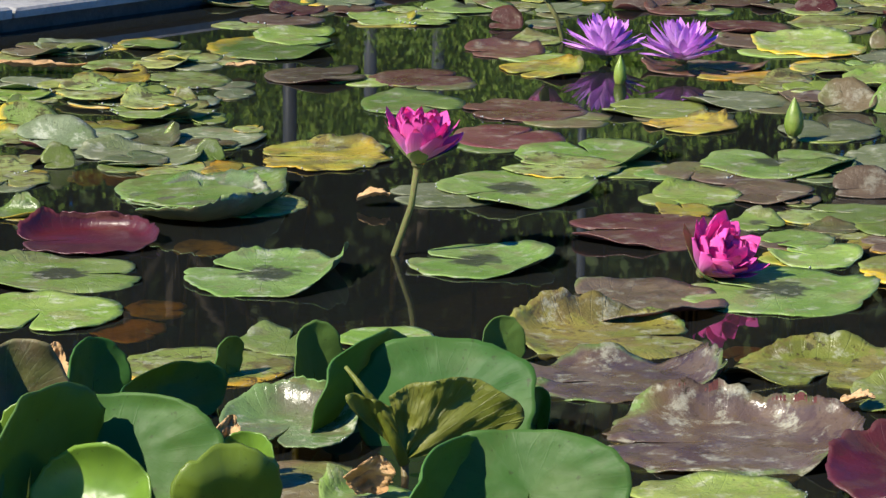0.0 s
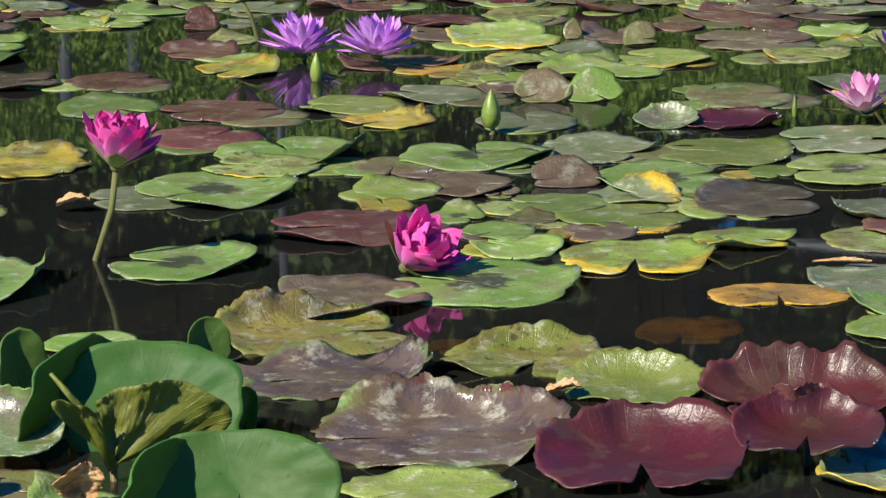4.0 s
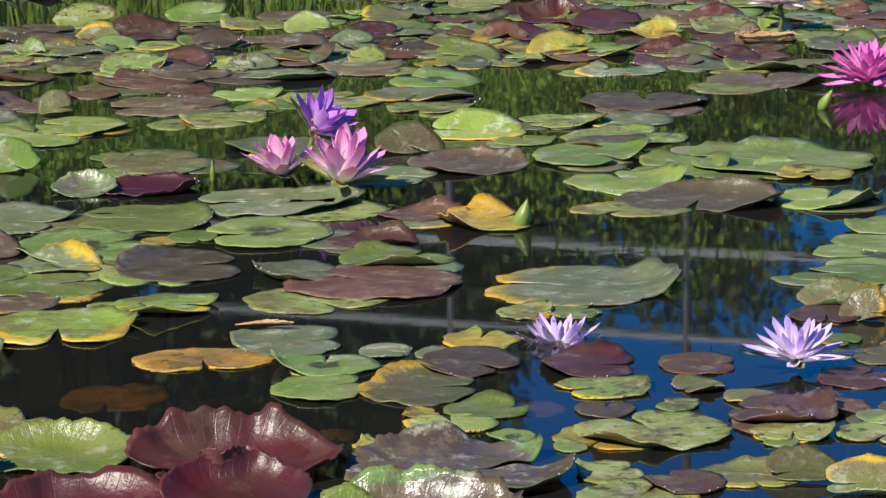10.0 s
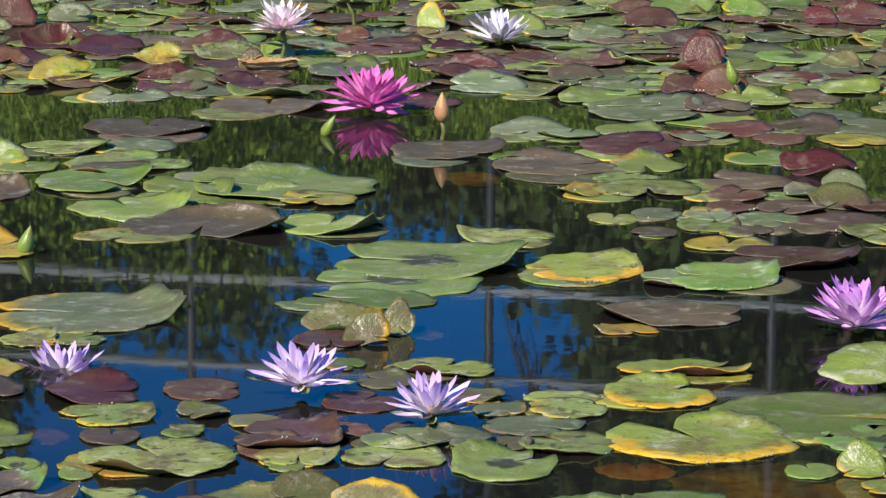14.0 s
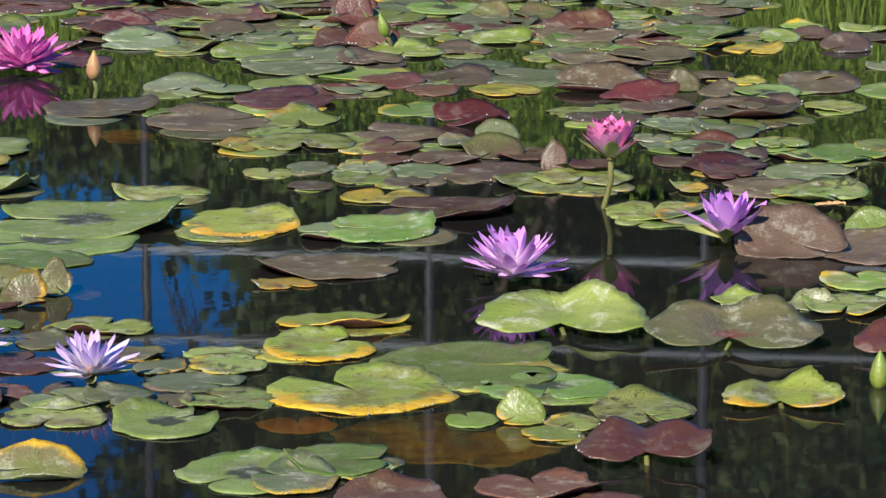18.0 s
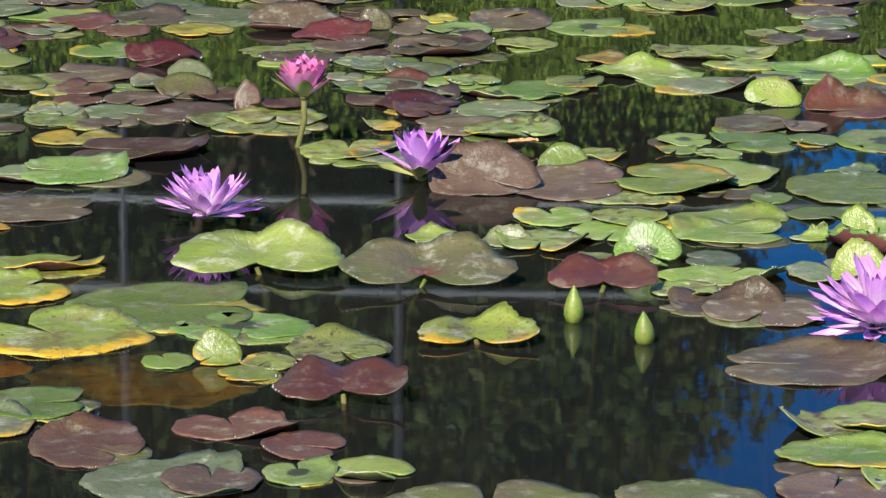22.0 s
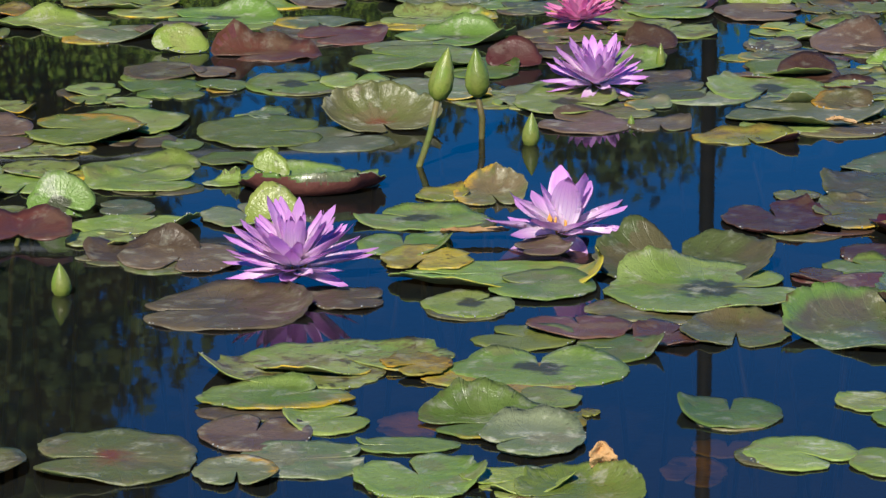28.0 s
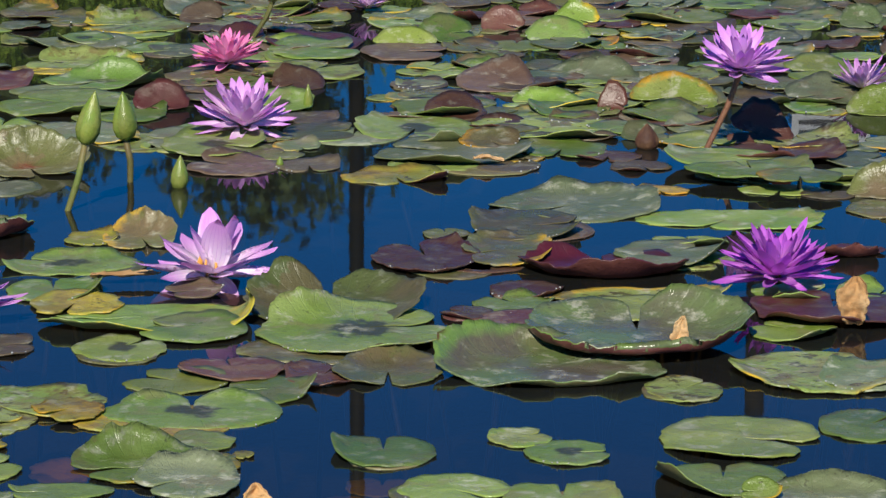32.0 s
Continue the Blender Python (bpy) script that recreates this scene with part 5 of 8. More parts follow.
pad("o", 1.6, 3.957, .031, 1.3, .003)
pad("d", 1.596, 3.879, .031, 1.3, .003)
pad("y", 1.691, 3.918, .044, .83, .003)
pad("y", 1.674, 3.856, .047, 1.14, .006)
pad("d", 1.605, 3.793, .059, .87, .003)
pad("r", 1.395, 3.844, .031, 1.3, .003)
pad("r", 1.459, 3.821, .027, 1.3, .003)
pad("r", 1.318, 3.829, .066, 1.12, .006, curls=((30, .011),))
pad("d", 1.444, 3.774, .054, .98, .006)
pad("d", 1.494, 3.755, .039, 1.3, .009)
pad("o", 1.54, 3.72, .026, 1.3, .003)
pad("y", 1.603, 3.7, .055, 1.16, .003)
pad("y", 1.3, 3.736, .045, 1.06, .006)
pad("y", 1.399, 3.704, .061, .89, .003)
pad("g", 1.5, 3.631, .059, 1.25, .003)
pad("o", 1.245, 3.548, .041, .62, .006, lift=.022)
pad("o", 1.294, 3.481, .052, .62, .003, lift=.026)
pad("t", 1.81, 3.902, .069, 1.3, .003)
pad("t", 1.894, 4.012, .083, .67, .003)
pad("t", 1.75, 3.664, .108, .95, .003)
pad("g", 1.923, 3.732, .115, 1.14, .003, notch=0)
pad("g", 1.949, 3.596, .077, .98, .003, notch=270)
pad("g", 1.8, 3.494, .029, 1.3, .003)
pad("g", 1.844, 3.463, .027, .62, .003, lift=.03)
pad("y", 1.892, 3.433, .032, 1.3, .003)
pad("y", 1.986, 3.445, .057, 1.2, .003)
pad("g", 2.1, 3.84, .106, .85, .003, notch=270, lift=.022, heart=1)
pad("o", 2.238, 3.678, .104, .85, .003, notch=270, lift=.024, heart=1, stain=2)
pad("g", 1.488, 3.385, .076, 1.1, .003)
pad("d", 1.52, 3.344, .047, 1.3, .006)
pad("g", 1.601, 3.346, .036, 1.3, .003, notch=180)
pad("s", 1.635, 3.581, .044, 1, -.005)
pad("s", 1.755, 3.452, .121, 1.06, -.005)
pad("g", 1.845, 3.397, .034, 1.11, .003)
pad("R", 1.876, 3.246, .071, .85, .003, notch=275, lift=.024, heart=1)
pad("r", 1.727, 3.209, .064, .83, .003)
pad("t", 2.134, 3.399, .067, .8, .003, notch=270, lift=.010, heart=1)
pad("g", 1.595, 3.388, .057, 1.2, .006, notch=0)
pad("r", 1.566, 3.212, .059, 1.3, .003, curls=((30, .01),))
pad("r", 1.752, 3.106, .044, 1.3, .003)
pad("d", 1.578, 3.057, .086, 1, .003, notch=0)
pad("b", 1.611, 3.039, .048, 1.3, .006)
pad("g", 1.698, 3.022, .036, 1.3, .003)
pad("g", 1.764, 2.993, .04, 1.3, .003)
pad("r", 1.614, 2.918, .037, .97, .003)
pad("r", 3.083, 5.243, .033, 1.3, .003)
pad("b", 3.195, 5.206, .084, 1.08, .006)
pad("b", 3.221, 5.255, .034, 1.3, .009)
pad("r", 3.279, 5.287, .039, 1.3, .006)
pad("y", 3.362, 5.199, .054, 1.3, .003)
pad("d", 3.012, 5.118, .035, 1.3, .006)
pad("d", 3.055, 5.046, .055, 1.3, .006)
pad("d", 2.895, 4.989, .026, 1.3, .003)
pad("d", 2.959, 4.832, .031, 1.3, .006)
pad("y", 3.069, 4.901, .045, 1.3, .009)
pad("d", 2.922, 4.904, .048, .77, .009)
pad("d", 3.049, 4.797, .057, 1.2, .003)
pad("r", 2.888, 4.766, .064, .95, .006)
pad("R", 2.856, 4.705, .043, 1.3, .009)
pad("Y", 2.743, 4.618, .023, 1.3, .006)
pad("d", 2.975, 4.662, .075, 1.3, .003, curls=((-20, .013),))
pad("g", 3.119, 4.777, .067, 1.3, .006)
pad("y", 3.2, 4.811, .045, 1.3, .009)
pad("b", 2.849, 4.561, .071, 1.14, .006)
pad("y", 2.883, 4.492, .07, 1.13, .009)
pad("d", 2.638, 4.433, .06, 1.3, .006)
pad("b", 2.619, 4.152, .077, .62, .003, lift=.053)
pad("g", 2.788, 4.218, .036, .62, .003, lift=.03)
pad("b", 2.734, 4.122, .088, 1.3, .006, curls=((45, .015),))
pad("y", 2.893, 4.283, .041, 1.3, .003)
pad("g", 3.064, 4.318, .042, 1.3, .003)
pad("y", 3.006, 4.257, .03, 1.3, .003)
pad("g", 3.145, 4.269, .062, 1.3, .003)
pad("y", 3.039, 4.207, .038, 1.13, .003)
pad("g", 2.955, 4.082, .079, 1.3, .003)
pad("g", 2.865, 4.065, .086, 1.3, .009, curls=((-40, .015),))
pad("y", 2.778, 3.978, .037, 1.3, .003)
pad("Y", 3.377, 4.991, .046, 1.3, .003)
pad("g", 3.354, 4.841, .096, .72, .003, curls=((90, .022),))
pad("d", 3.386, 4.701, .068, 1.3, .003)
pad("b", 3.468, 4.676, .059, 1.13, .006)
pad("g", 3.36, 4.51, .045, .62, .003, lift=.033)
pad("b", 3.235, 4.376, .064, 1.3, .003)
pad("y", 3.578, 4.95, .1, .94, .003)
pad("g", 3.596, 4.711, .096, .72, .003, curls=((60, .037),))
pad("d", 3.685, 4.574, .073, .93, .003)
pad("r", 3.634, 4.456, .072, 1.3, .003)
pad("R", 3.437, 4.394, .085, .72, .003, curls=((120, .028),))
pad("b", 3.836, 4.763, .062, 1.3, .003)
pad("d", 3.991, 4.649, .094, .94, .003)
pad("y", 3.85, 4.479, .096, .72, .003, curls=((70, .022),))
pad("g", 3.752, 4.317, .097, .72, .003, curls=((80, .033),))
pad("o", 3.905, 4.232, .076, 1.3, .003)
pad("y", 4.005, 4.175, .049, 1.3, .003)
pad("d", 4.038, 4.466, .048, 1.3, .003)
pad("b", 4.199, 4.37, .046, 1.3, .003)
pad("b", 3.277, 4.314, .035, 1.3, .006)
pad("g", 3.224, 4.225, .039, 1.3, .003)
pad("g", 3.308, 4.166, .068, 1.3, .003)
pad("g", 3.385, 4.118, .051, 1.3, .006)
pad("g", 3.583, 4.22, .099, 1.3, .003)
pad("g", 3.588, 4.084, .064, 1.3, .003)
pad("R", 3.657, 4.08, .043, .62, .006, lift=.034)
pad("d", 3.42, 3.989, .087, 1.3, .003)
pad("d", 3.513, 3.865, .07, 1.3, .003)
pad("d", 3.502, 3.791, .079, 1.3, .006, curls=((20, .013),))
pad("o", 3.210, 3.850, 0.085, 0.95, .003, notch=282, bends=((95, 85, .0, 75),), stain=2)
pad("d", 3.133, 3.999, .03, 1.21, .003)
pad("g", 3.053, 3.906, .093, 1.24, .003, notch=0)
pad("g", 2.913, 3.905, .028, 1.3, .003)
pad("g", 2.908, 3.781, .053, .93, .003)
pad("d", 2.459, 3.837, .039, .72, .003, curls=((90, .024),))
pad("y", 2.49, 3.814, .057, 1.25, .006)
pad("g", 2.607, 3.823, .058, 1.3, .003)
pad("g", 2.596, 3.949, .052, 1.3, .003)
pad("y", 2.674, 3.89, .049, 1.3, .003)
pad("g", 2.78, 3.818, .082, .66, .003)
pad("g", 2.723, 3.735, .076, .79, .006, notch=0)
pad("y", 2.503, 3.696, .029, 1.3, .003)
pad("g", 2.536, 3.647, .043, .62, .003, lift=.045)
pad("d", 2.617, 3.629, .036, 1.3, .003)
pad("g", 2.571, 3.543, .076, .82, .003)
pad("y", 2.488, 3.498, .041, 1.27, .003)
pad("R", 2.405, 3.548, .065, .85, .003, notch=270, lift=.02, heart=1)
pad("b", 2.486, 3.405, .073, .72, .003, curls=((60, .03),))
pad("b", 2.498, 3.357, .072, 1.1, .006)
pad("y", 2, 3.413, .025, 1.3, .006)
pad("g", 2.798, 3.667, .026, .72, .003, curls=((60, .025),))
pad("g", 2.863, 3.658, .027, .62, .003, lift=.03)
pad("g", 2.9, 3.618, .093, .65, .006)
pad("c", 2.865, 3.575, .095, .85, .003, notch=90, bends=((268, 75, .6, 142), (80, 50, .7, 50)))
pad("g", 2.695, 3.434, .036, .62, .003, lift=.039)
pad("d", 2.698, 3.493, .054, 1.3, .006)
pad("d", 2.847, 3.346, .083, .76, .003)
pad("g", 2.742, 3.249, .056, 1.3, .003, notch=90)
pad("Y", 2.708, 3.169, .054, 1.3, .006)
pad("Y", 2.962, 3.433, .033, 1.3, .003)
pad("o", 3.009, 3.396, 0.047, 1.65, .003, notch=285, bends=((60, 60, .0, 90),))
pad("g", 2.716, 3.055, 0.130, 0.59, .004, notch=170, bends=((0, 30, .7, 100),))
pad("g", 2.713, 2.98, .06, 1.11, .008)
pad("d", 2.605, 2.974, .05, 1.3, .003, notch=45)
pad("b", 2.82, 3.094, .034, 1.3, .013)
pad("o", 1.652, 2.852, .04, 1.21, .003)
pad("o", 1.784, 2.818, .104, 1.07, .003, notch=90)
pad("o", 1.949, 2.732, .084, 1.16, .003, notch=180, stain=2)
pad("y", 2.279, 2.87, .093, .91, .003)
pad("y", 2.342, 2.866, .105, .73, .006)
pad("Y", 2.382, 2.801, .038, 1.3, .009)
pad("g", 2.197, 2.798, .076, .7, .006)
pad("g", 2.186, 2.704, .042, 1.3, .003)
pad("b", 2.104, 2.712, .054, 1.3, .003)
pad("d", 2.081, 2.608, .067, .95, .003, curls=((0, .011),))
pad("d", 2.004, 2.612, .04, 1.3, .006)
pad("s", 2.252, 2.651, .039, 1.3, -.005)
pad("g", 2.473, 2.717, .091, .81, .003, notch=90)
pad("g", 2.547, 2.823, .057, .94, .003)
pad("g", 2.589, 2.726, .048, 1.16, .003)
pad("r", 2.619, 2.814, .058, .95, .006, notch=100)
pad("g", 2.376, 2.644, .062, .85, .003)
pad("g", 2.3, 2.586, .086, .72, .006, curls=((100, .012),))
pad("d", 2.283, 2.52, .051, 1.3, .009)
pad("Y", 2.393, 2.556, .011, 1.3, .003)
pad("g", 2.181, 2.585, .054, .5, .003)
pad("g", 2.126, 2.498, .06, 1.3, .003)
pad("g", 2.183, 2.428, .052, .88, .003)
pad("g", 2.196, 2.360, 0.062, 1.08, .004, notch=200, bends=((40, 45, .45, 70),))
pad("s", 2.343, 2.360, 0.031, 1.51, -.005)
pad("s", 2.424, 2.398, 0.034, 1.04, -.005)
pad("b", 2.384, 3.129, .099, .97, .003, notch=180)
pad("b", 2.519, 3.08, .048, 1.12, .003, notch=0)
pad("o", 4.157, 4.954, .065, 1.3, .003)
pad("o", 4.147, 4.853, .045, 1.3, .003)
pad("d", 4.042, 4.848, .044, 1.3, .003)
pad("b", 4.265, 4.847, .04, 1.3, .003)
pad("d", 4.395, 4.771, .08, 1.3, .003)
pad("g", 4.452, 4.666, .065, 1.09, .003)
pad("d", 4.31, 4.615, .064, 1.3, .003)
pad("g", 4.448, 4.549, .055, 1.3, .003)
pad("r", 4.601, 4.628, .061, 1.14, .003)
pad("g", 4.507, 4.416, .054, 1.3, .003)
pad("d", 4.544, 4.501, .03, 1.3, .003)
pad("o", 4.613, 4.433, .032, 1.3, .003)
pad("d", 4.013, 4.661, .048, 1.23, .006)
pad("y", 3.921, 4.724, .029, 1.3, .003)
pad("y", 4.171, 4.726, .097, .97, .003)
pad("R", 4.251, 4.366, .084, 1.3, .006)
pad("d", 4.201, 4.506, .057, 1.13, .003)
pad("g", 4.196, 4.299, .08, 1.3, .009, curls=((20, .014),))
pad("g", 4.345, 4.245, .052, .62, .003, lift=.026)
pad("b", 4.291, 4.185, .075, 1.3, .006)
pad("g", 4.213, 4.06, .038, 1.3, .003)
pad("b", 4.08, 3.955, .045, 1.3, .003)
pad("y", 4.054, 4.161, .086, 1.09, .006)
pad("d", 4, 3.89, .044, 1.3, .003)
pad("g", 3.921, 3.779, .035, 1.3, .003)
pad("o", 3.682, 3.765, .057, 1.3, .003, curls=((30, .01),))
pad("d", 3.796, 3.687, .087, 1.3, .003)
pad("d", 3.697, 3.529, .111, 1.09, .003, notch=160)
pad("r", 4.649, 4.382, .048, 1.3, .006)
pad("d", 4.508, 4.271, .035, 1.3, .003)
pad("r", 4.589, 4.249, .039, .62, .003, lift=.034)
pad("d", 4.6, 4.163, .035, 1.3, .003)
pad("g", 4.725, 4.205, .041, .62, .003, lift=.028)
pad("g", 4.802, 4.194, .03, 1.3, .003)
pad("r", 4.906, 4.325, .061, 1.09, .003)
pad("g", 4.911, 4.146, .09, 1.3, .003)
pad("d", 5.013, 4.227, .046, 1.29, .003)
pad("d", 5.102, 4.03, .075, 1.24, .003)
pad("g", 5.101, 3.9, .051, 1.3, .003)
pad("d", 4.723, 4.018, .063, 1.3, .003)
pad("Y", 4.586, 4.037, .035, 1.3, .003)
pad("g", 4.472, 4.11, .044, 1.3, .003)
pad("d", 4.539, 4.064, .058, 1.26, .006)
pad("d", 4.44, 4.174, .038, 1.3, .003)
pad("g", 4.385, 4.08, .025, 1.3, .003)
pad("g", 4.241, 3.997, .044, 1.3, .003, curls=((20, .008),))
pad("d", 4.287, 3.826, .107, .72, .003, curls=((60, .031),))
pad("b", 4.195, 3.837, .063, 1.14, .006)
pad("d", 4.517, 3.849, .038, 1.3, .003)
pad("y", 4.435, 3.703, .042, 1.3, .003)
pad("d", 4.835, 3.854, .044, 1.3, .003)
pad("d", 4.668, 3.64, .051, 1.3, .003)
pad("b", 4.45, 3.458, .057, 1.3, .003)
pad("g", 4.224, 3.565, .069, .62, .003, lift=.037)
pad("R", 4.125, 3.596, .023, .62, .003, lift=.037)
pad("g", 3.961, 3.783, .078, 1.3, .006)
pad("g", 4.088, 3.693, .078, .72, .003, curls=((100, .023),))
pad("g", 4.067, 3.635, .056, 1.3, .006)
pad("g", 3.934, 3.556, .11, 1.1, .003)
pad("g", 4.136, 3.517, .056, 1.3, .006)
pad("d", 4.096, 3.408, .047, 1.3, .003)
pad("R", 4.07, 3.277, .05, .62, .003, lift=.045)
pad("g", 4.342, 3.394, .04, 1.3, .003)
pad("g", 4.38, 3.293, .051, .62, .003, lift=.035)
pad("y", 4.105, 3.213, .073, 1.04, .006)
pad("R", 3.992, 3.178, .091, .85, .009)
pad("d", 4.181, 3.132, .04, 1.3, .003)
pad("g", 3.889, 3.187, .084, .84, .013)
pad("g", 3.983, 2.997, .05, 1.3, .003)
pad("d", 3.536, 3.15, .112, .96, .003, curls=((20, .019),))
pad("o", 3.397, 3.098, .078, 1.3, .006, curls=((-30, .013),))
pad("o", 3.29, 3.141, .03, 1.3, .003)
pad("r", 3.175, 3.065, 0.066, 1.61, .003, notch=110, bends=((270, 70, .75, 45), (60, 40, .7, 50)))
pad("o", 3.262, 3.016, 0.060, 1.58, .006, notch=200, bends=((10, 60, .65, 50), (110, 40, .7, 45)))
pad("R", 3.283, 2.874, 0.104, 0.92, .003, notch=100, bends=((270, 85, .62, 75), (130, 35, .6, 60)))
pad("r", 3.124, 2.855, .044, 1.16, .003)
pad("g", 3.062, 2.816, .047, 1, .003)
pad("r", 2.99, 2.823, .03, 1.14, .003)
pad("r", 2.996, 2.748, .053, 1.28, .003)
pad("y", 3.173, 2.724, .105, .64, .006)
pad("g", 3.143, 2.668, .107, .59, .009)
pad("g", 3.607, 2.945, .121, .53, .003)
pad("g", 3.472, 2.899, .05, .65, .003)
pad("d", 3.393, 2.862, .065, 1.24, .006)
pad("Y", 3.69, 3.136, .042, .73, .003)
pad("Y", 3.512, 3.447, .077, .68, .003)
pad("g", 3.838, 3.098, .085, .76, .017)
pad("g", 3.83, 3.01, .057, .89, .02)
pad("g", 3.938, 3.023, .039, 1.3, .006)
pad("o", 3.878, 2.912, .045, .62, .003, lift=.03)
pad("o", 3.798, 2.851, .044, 1.3, .003)
pad("g", 3.336, 2.631, .047, 1.3, .003, curls=((30, .008),))
pad("R", 3.555, 2.713, .046, 1.0, .003, bends=((270, 70, .4, 85),))
pad("g", 3.381, 2.542, .046, 1.3, .003)
pad("R", 3.294, 2.536, .093, 1.15, .006)
pad("g", 3.182, 2.508, .051, 1.18, .003)
pad("o", 2.908, 2.956, 0.106, 0.95, .003, notch=95, bends=((95, 80, .2, 58),))
pad("g", 2.845, 2.842, 0.116, 1.06, .006, notch=20, bends=((125, 28, .5, 62),), stain=1)
pad("c", 2.868, 2.586, 0.125, 0.85, .003, notch=35, bends=((140, 42, .5, 60), (290, 30, .8, 90)))
pad("c", 3.021, 2.595, 0.126, 1.01, .012, notch=92, bends=((75, 55, .4, 62), (265, 70, .86, 150)))
pad("y", 3.059, 2.365, .096, 1.04, .003)
pad("d", 3.064, 2.311, .05, 1.3, .006)
pad("g", 2.908, 2.193, .049, 1.3, .003)
pad("y", 2.893, 2.42, .042, 1.3, .003)
pad("o", 2.731, 2.692, 0.057, 1.27, .003, notch=270, bends=((90, 70, .4, 45),))
pad("r", 2.672, 2.73, .042, 1.3, .003, notch=60)
pad("g", 2.5, 2.471, .052, 1.25, .003, notch=90)
pad("g", 2.782, 2.25, .086, 1.03, .003, notch=340)
pad("g", 2.652, 2.168, .063, 1.08, .003, notch=90)
pad("g", 2.63, 2.408, .033, 1.11, .003)
pad("g", 2.622, 2.336, .044, 1.12, .003, notch=0)
pad("g", 2.444, 2.323, .053, 1.15, .003)
pad("g", 2.498, 2.235, .056, 1.01, .003, notch=90)
pad("d", 2.663, 2.056, .086, .59, .003)
pad("g", 2.623, 2.101, .021, .62, .006, lift=.014)
pad("Y", 3.521, 5.518, .057, 1.03, .003)
pad("b", 3.465, 5.417, .074, 1.23, .003)
pad("d", 3.556, 5.301, .076, 1.3, .003, notch=0)
pad("d", 3.711, 5.566, .046, 1.3, .003)
pad("g", 3.786, 5.523, .061, .95, .003)
pad("y", 3.846, 5.444, .068, 1.3, .006)
pad("g", 4.022, 5.465, .082, 1.3, .003)
pad("r", 4.124, 5.371, .057, 1.3, .003)
pad("y", 3.535, 5.029, .033, 1.3, .006)
pad("y", 3.779, 5.105, .031, 1.3, .003)
pad("b", 3.775, 5.038, .033, 1.3, .003)
pad("g", 3.842, 5.112, .024, 1.3, .003)
pad("d", 3.945, 5.128, .049, 1.3, .003)
pad("b", 3.861, 5.018, .048, 1.16, .003)
pad("b", 4.027, 5.261, .065, 1.09, .003)
pad("g", -.643, 6.303, .042, 1.1, .001, notch=148, old=1)
pad("y", -.732, 6.244, .043, 1.1, .001, notch=54, old=1)
pad("Y", -.578, 6.34, .038, 1.1, .001, notch=321, old=1)
pad("o", -.238, 6.798, .038, 1.1, .001, notch=242, old=1)
pad("Y", -.135, 6.808, .027, 1.1, .001, notch=159, old=1)
pad("Y", -.126, 6.667, .046, 1.1, .001, notch=156, old=1)
pad("Y", -.087, 6.671, .045, 1.1, .001, notch=358, old=1)
pad("y", -.355, 6.634, .061, .95, .001, notch=94, old=1)
pad("d", -.555, 6.066, .041, 1.1, .001, notch=117, old=1)
pad("y", -.385, 6.214, .053, 1.1, .001, notch=13, old=1)
pad("d", -.35, 5.954, .043, 1.1, .001, notch=78, old=1)
pad("g", -.135, 6.008, .062, 1.03, .001, notch=227, old=1)
pad("o", -.018, 5.981, .07, .99, .001, notch=232, old=1)
pad("o", -.34, 5.821, .021, 1.1, .002, notch=217, old=1)
pad("y", -.383, 5.644, .048, 1.1, .001, notch=298, old=1)
pad("Y", -.517, 5.55, .061, .89, .001, notch=102, old=1)
pad("y", -.469, 5.369, .054, 1.1, .001, notch=219, old=1)
pad("Y", -.401, 5.411, .052, 1.1, .001, notch=118, old=1)
pad("d", -.615, 5.23, .023, 1.1, .001, notch=334, old=1)
pad("y", -.369, 5.209, .06, .97, .001, notch=293, old=1)
pad("o", .192, 5.642, .077, .98, .001, notch=351, old=1)
pad("g", .08, 5.419, .072, 1.1, .001, notch=321, old=1)
pad("Y", -.547, 4.83, .036, .72, .001, notch=85, old=1)
pad("d", -.602, 5.051, .039, 1.1, .001, notch=80, old=1)
pad("y", -.04, 6.841, .064, 1.1, .002, notch=103, old=1)
pad("g", .152, 6.293, .064, 1.1, .001, notch=40, old=1)
pad("b", .181, 6.653, .03, 1.1, .001, notch=40, old=1)
pad("g", .121, 6.449, .03, 1.1, .001, notch=195, old=1)
pad("o", .209, 6.802, .041, 1.1, .001, notch=317, old=1)
pad("g", .494, 6.859, .042, 1.1, .002, notch=100, old=1)
pad("d", .536, 6.557, .053, 1.1, .002, notch=90, old=1)
pad("d", .589, 6.457, .066, 1.1, .001, notch=86, old=1)
pad("b", .71, 6.645, .063, 1.1, .001, notch=125, old=1)
pad("g", .584, 6.374, .083, 1.1, .001, notch=160, old=1)
pad("Y", .512, 6.066, .093, .79, .001, notch=225, old=1)
pad("o", .59, 6.144, .035, 1.1, .001, notch=73, old=1)
pad("y", .525, 5.95, .043, 1.1, .001, notch=317, old=1)
pad("o", .534, 5.776, .062, 1.07, .001, notch=11, old=1)
pad("o", .37, 5.676, .076, 1.05, .002, notch=81, old=1)
pad("g", .265, 5.221, .072, 1.1, .001, notch=113, old=1)
pad("b", .417, 5.178, .075, 1.1, .001, notch=113, old=1)
pad("o", .141, 5.166, .065, 1.07, .002, notch=160, old=1)
pad("d", .001, 5.011, .085, 1.1, .001, notch=186, old=1)
pad("g", .311, 5.177, .041, 1.1, .002, notch=322, old=1)
pad("g", .305, 4.99, .04, 1.1, .002, notch=309, old=1)
pad("y", .4, 4.802, .027, 1.1, .001, notch=317, old=1)
pad("b", .438, 4.69, .034, 1.1, .002, notch=105, old=1)
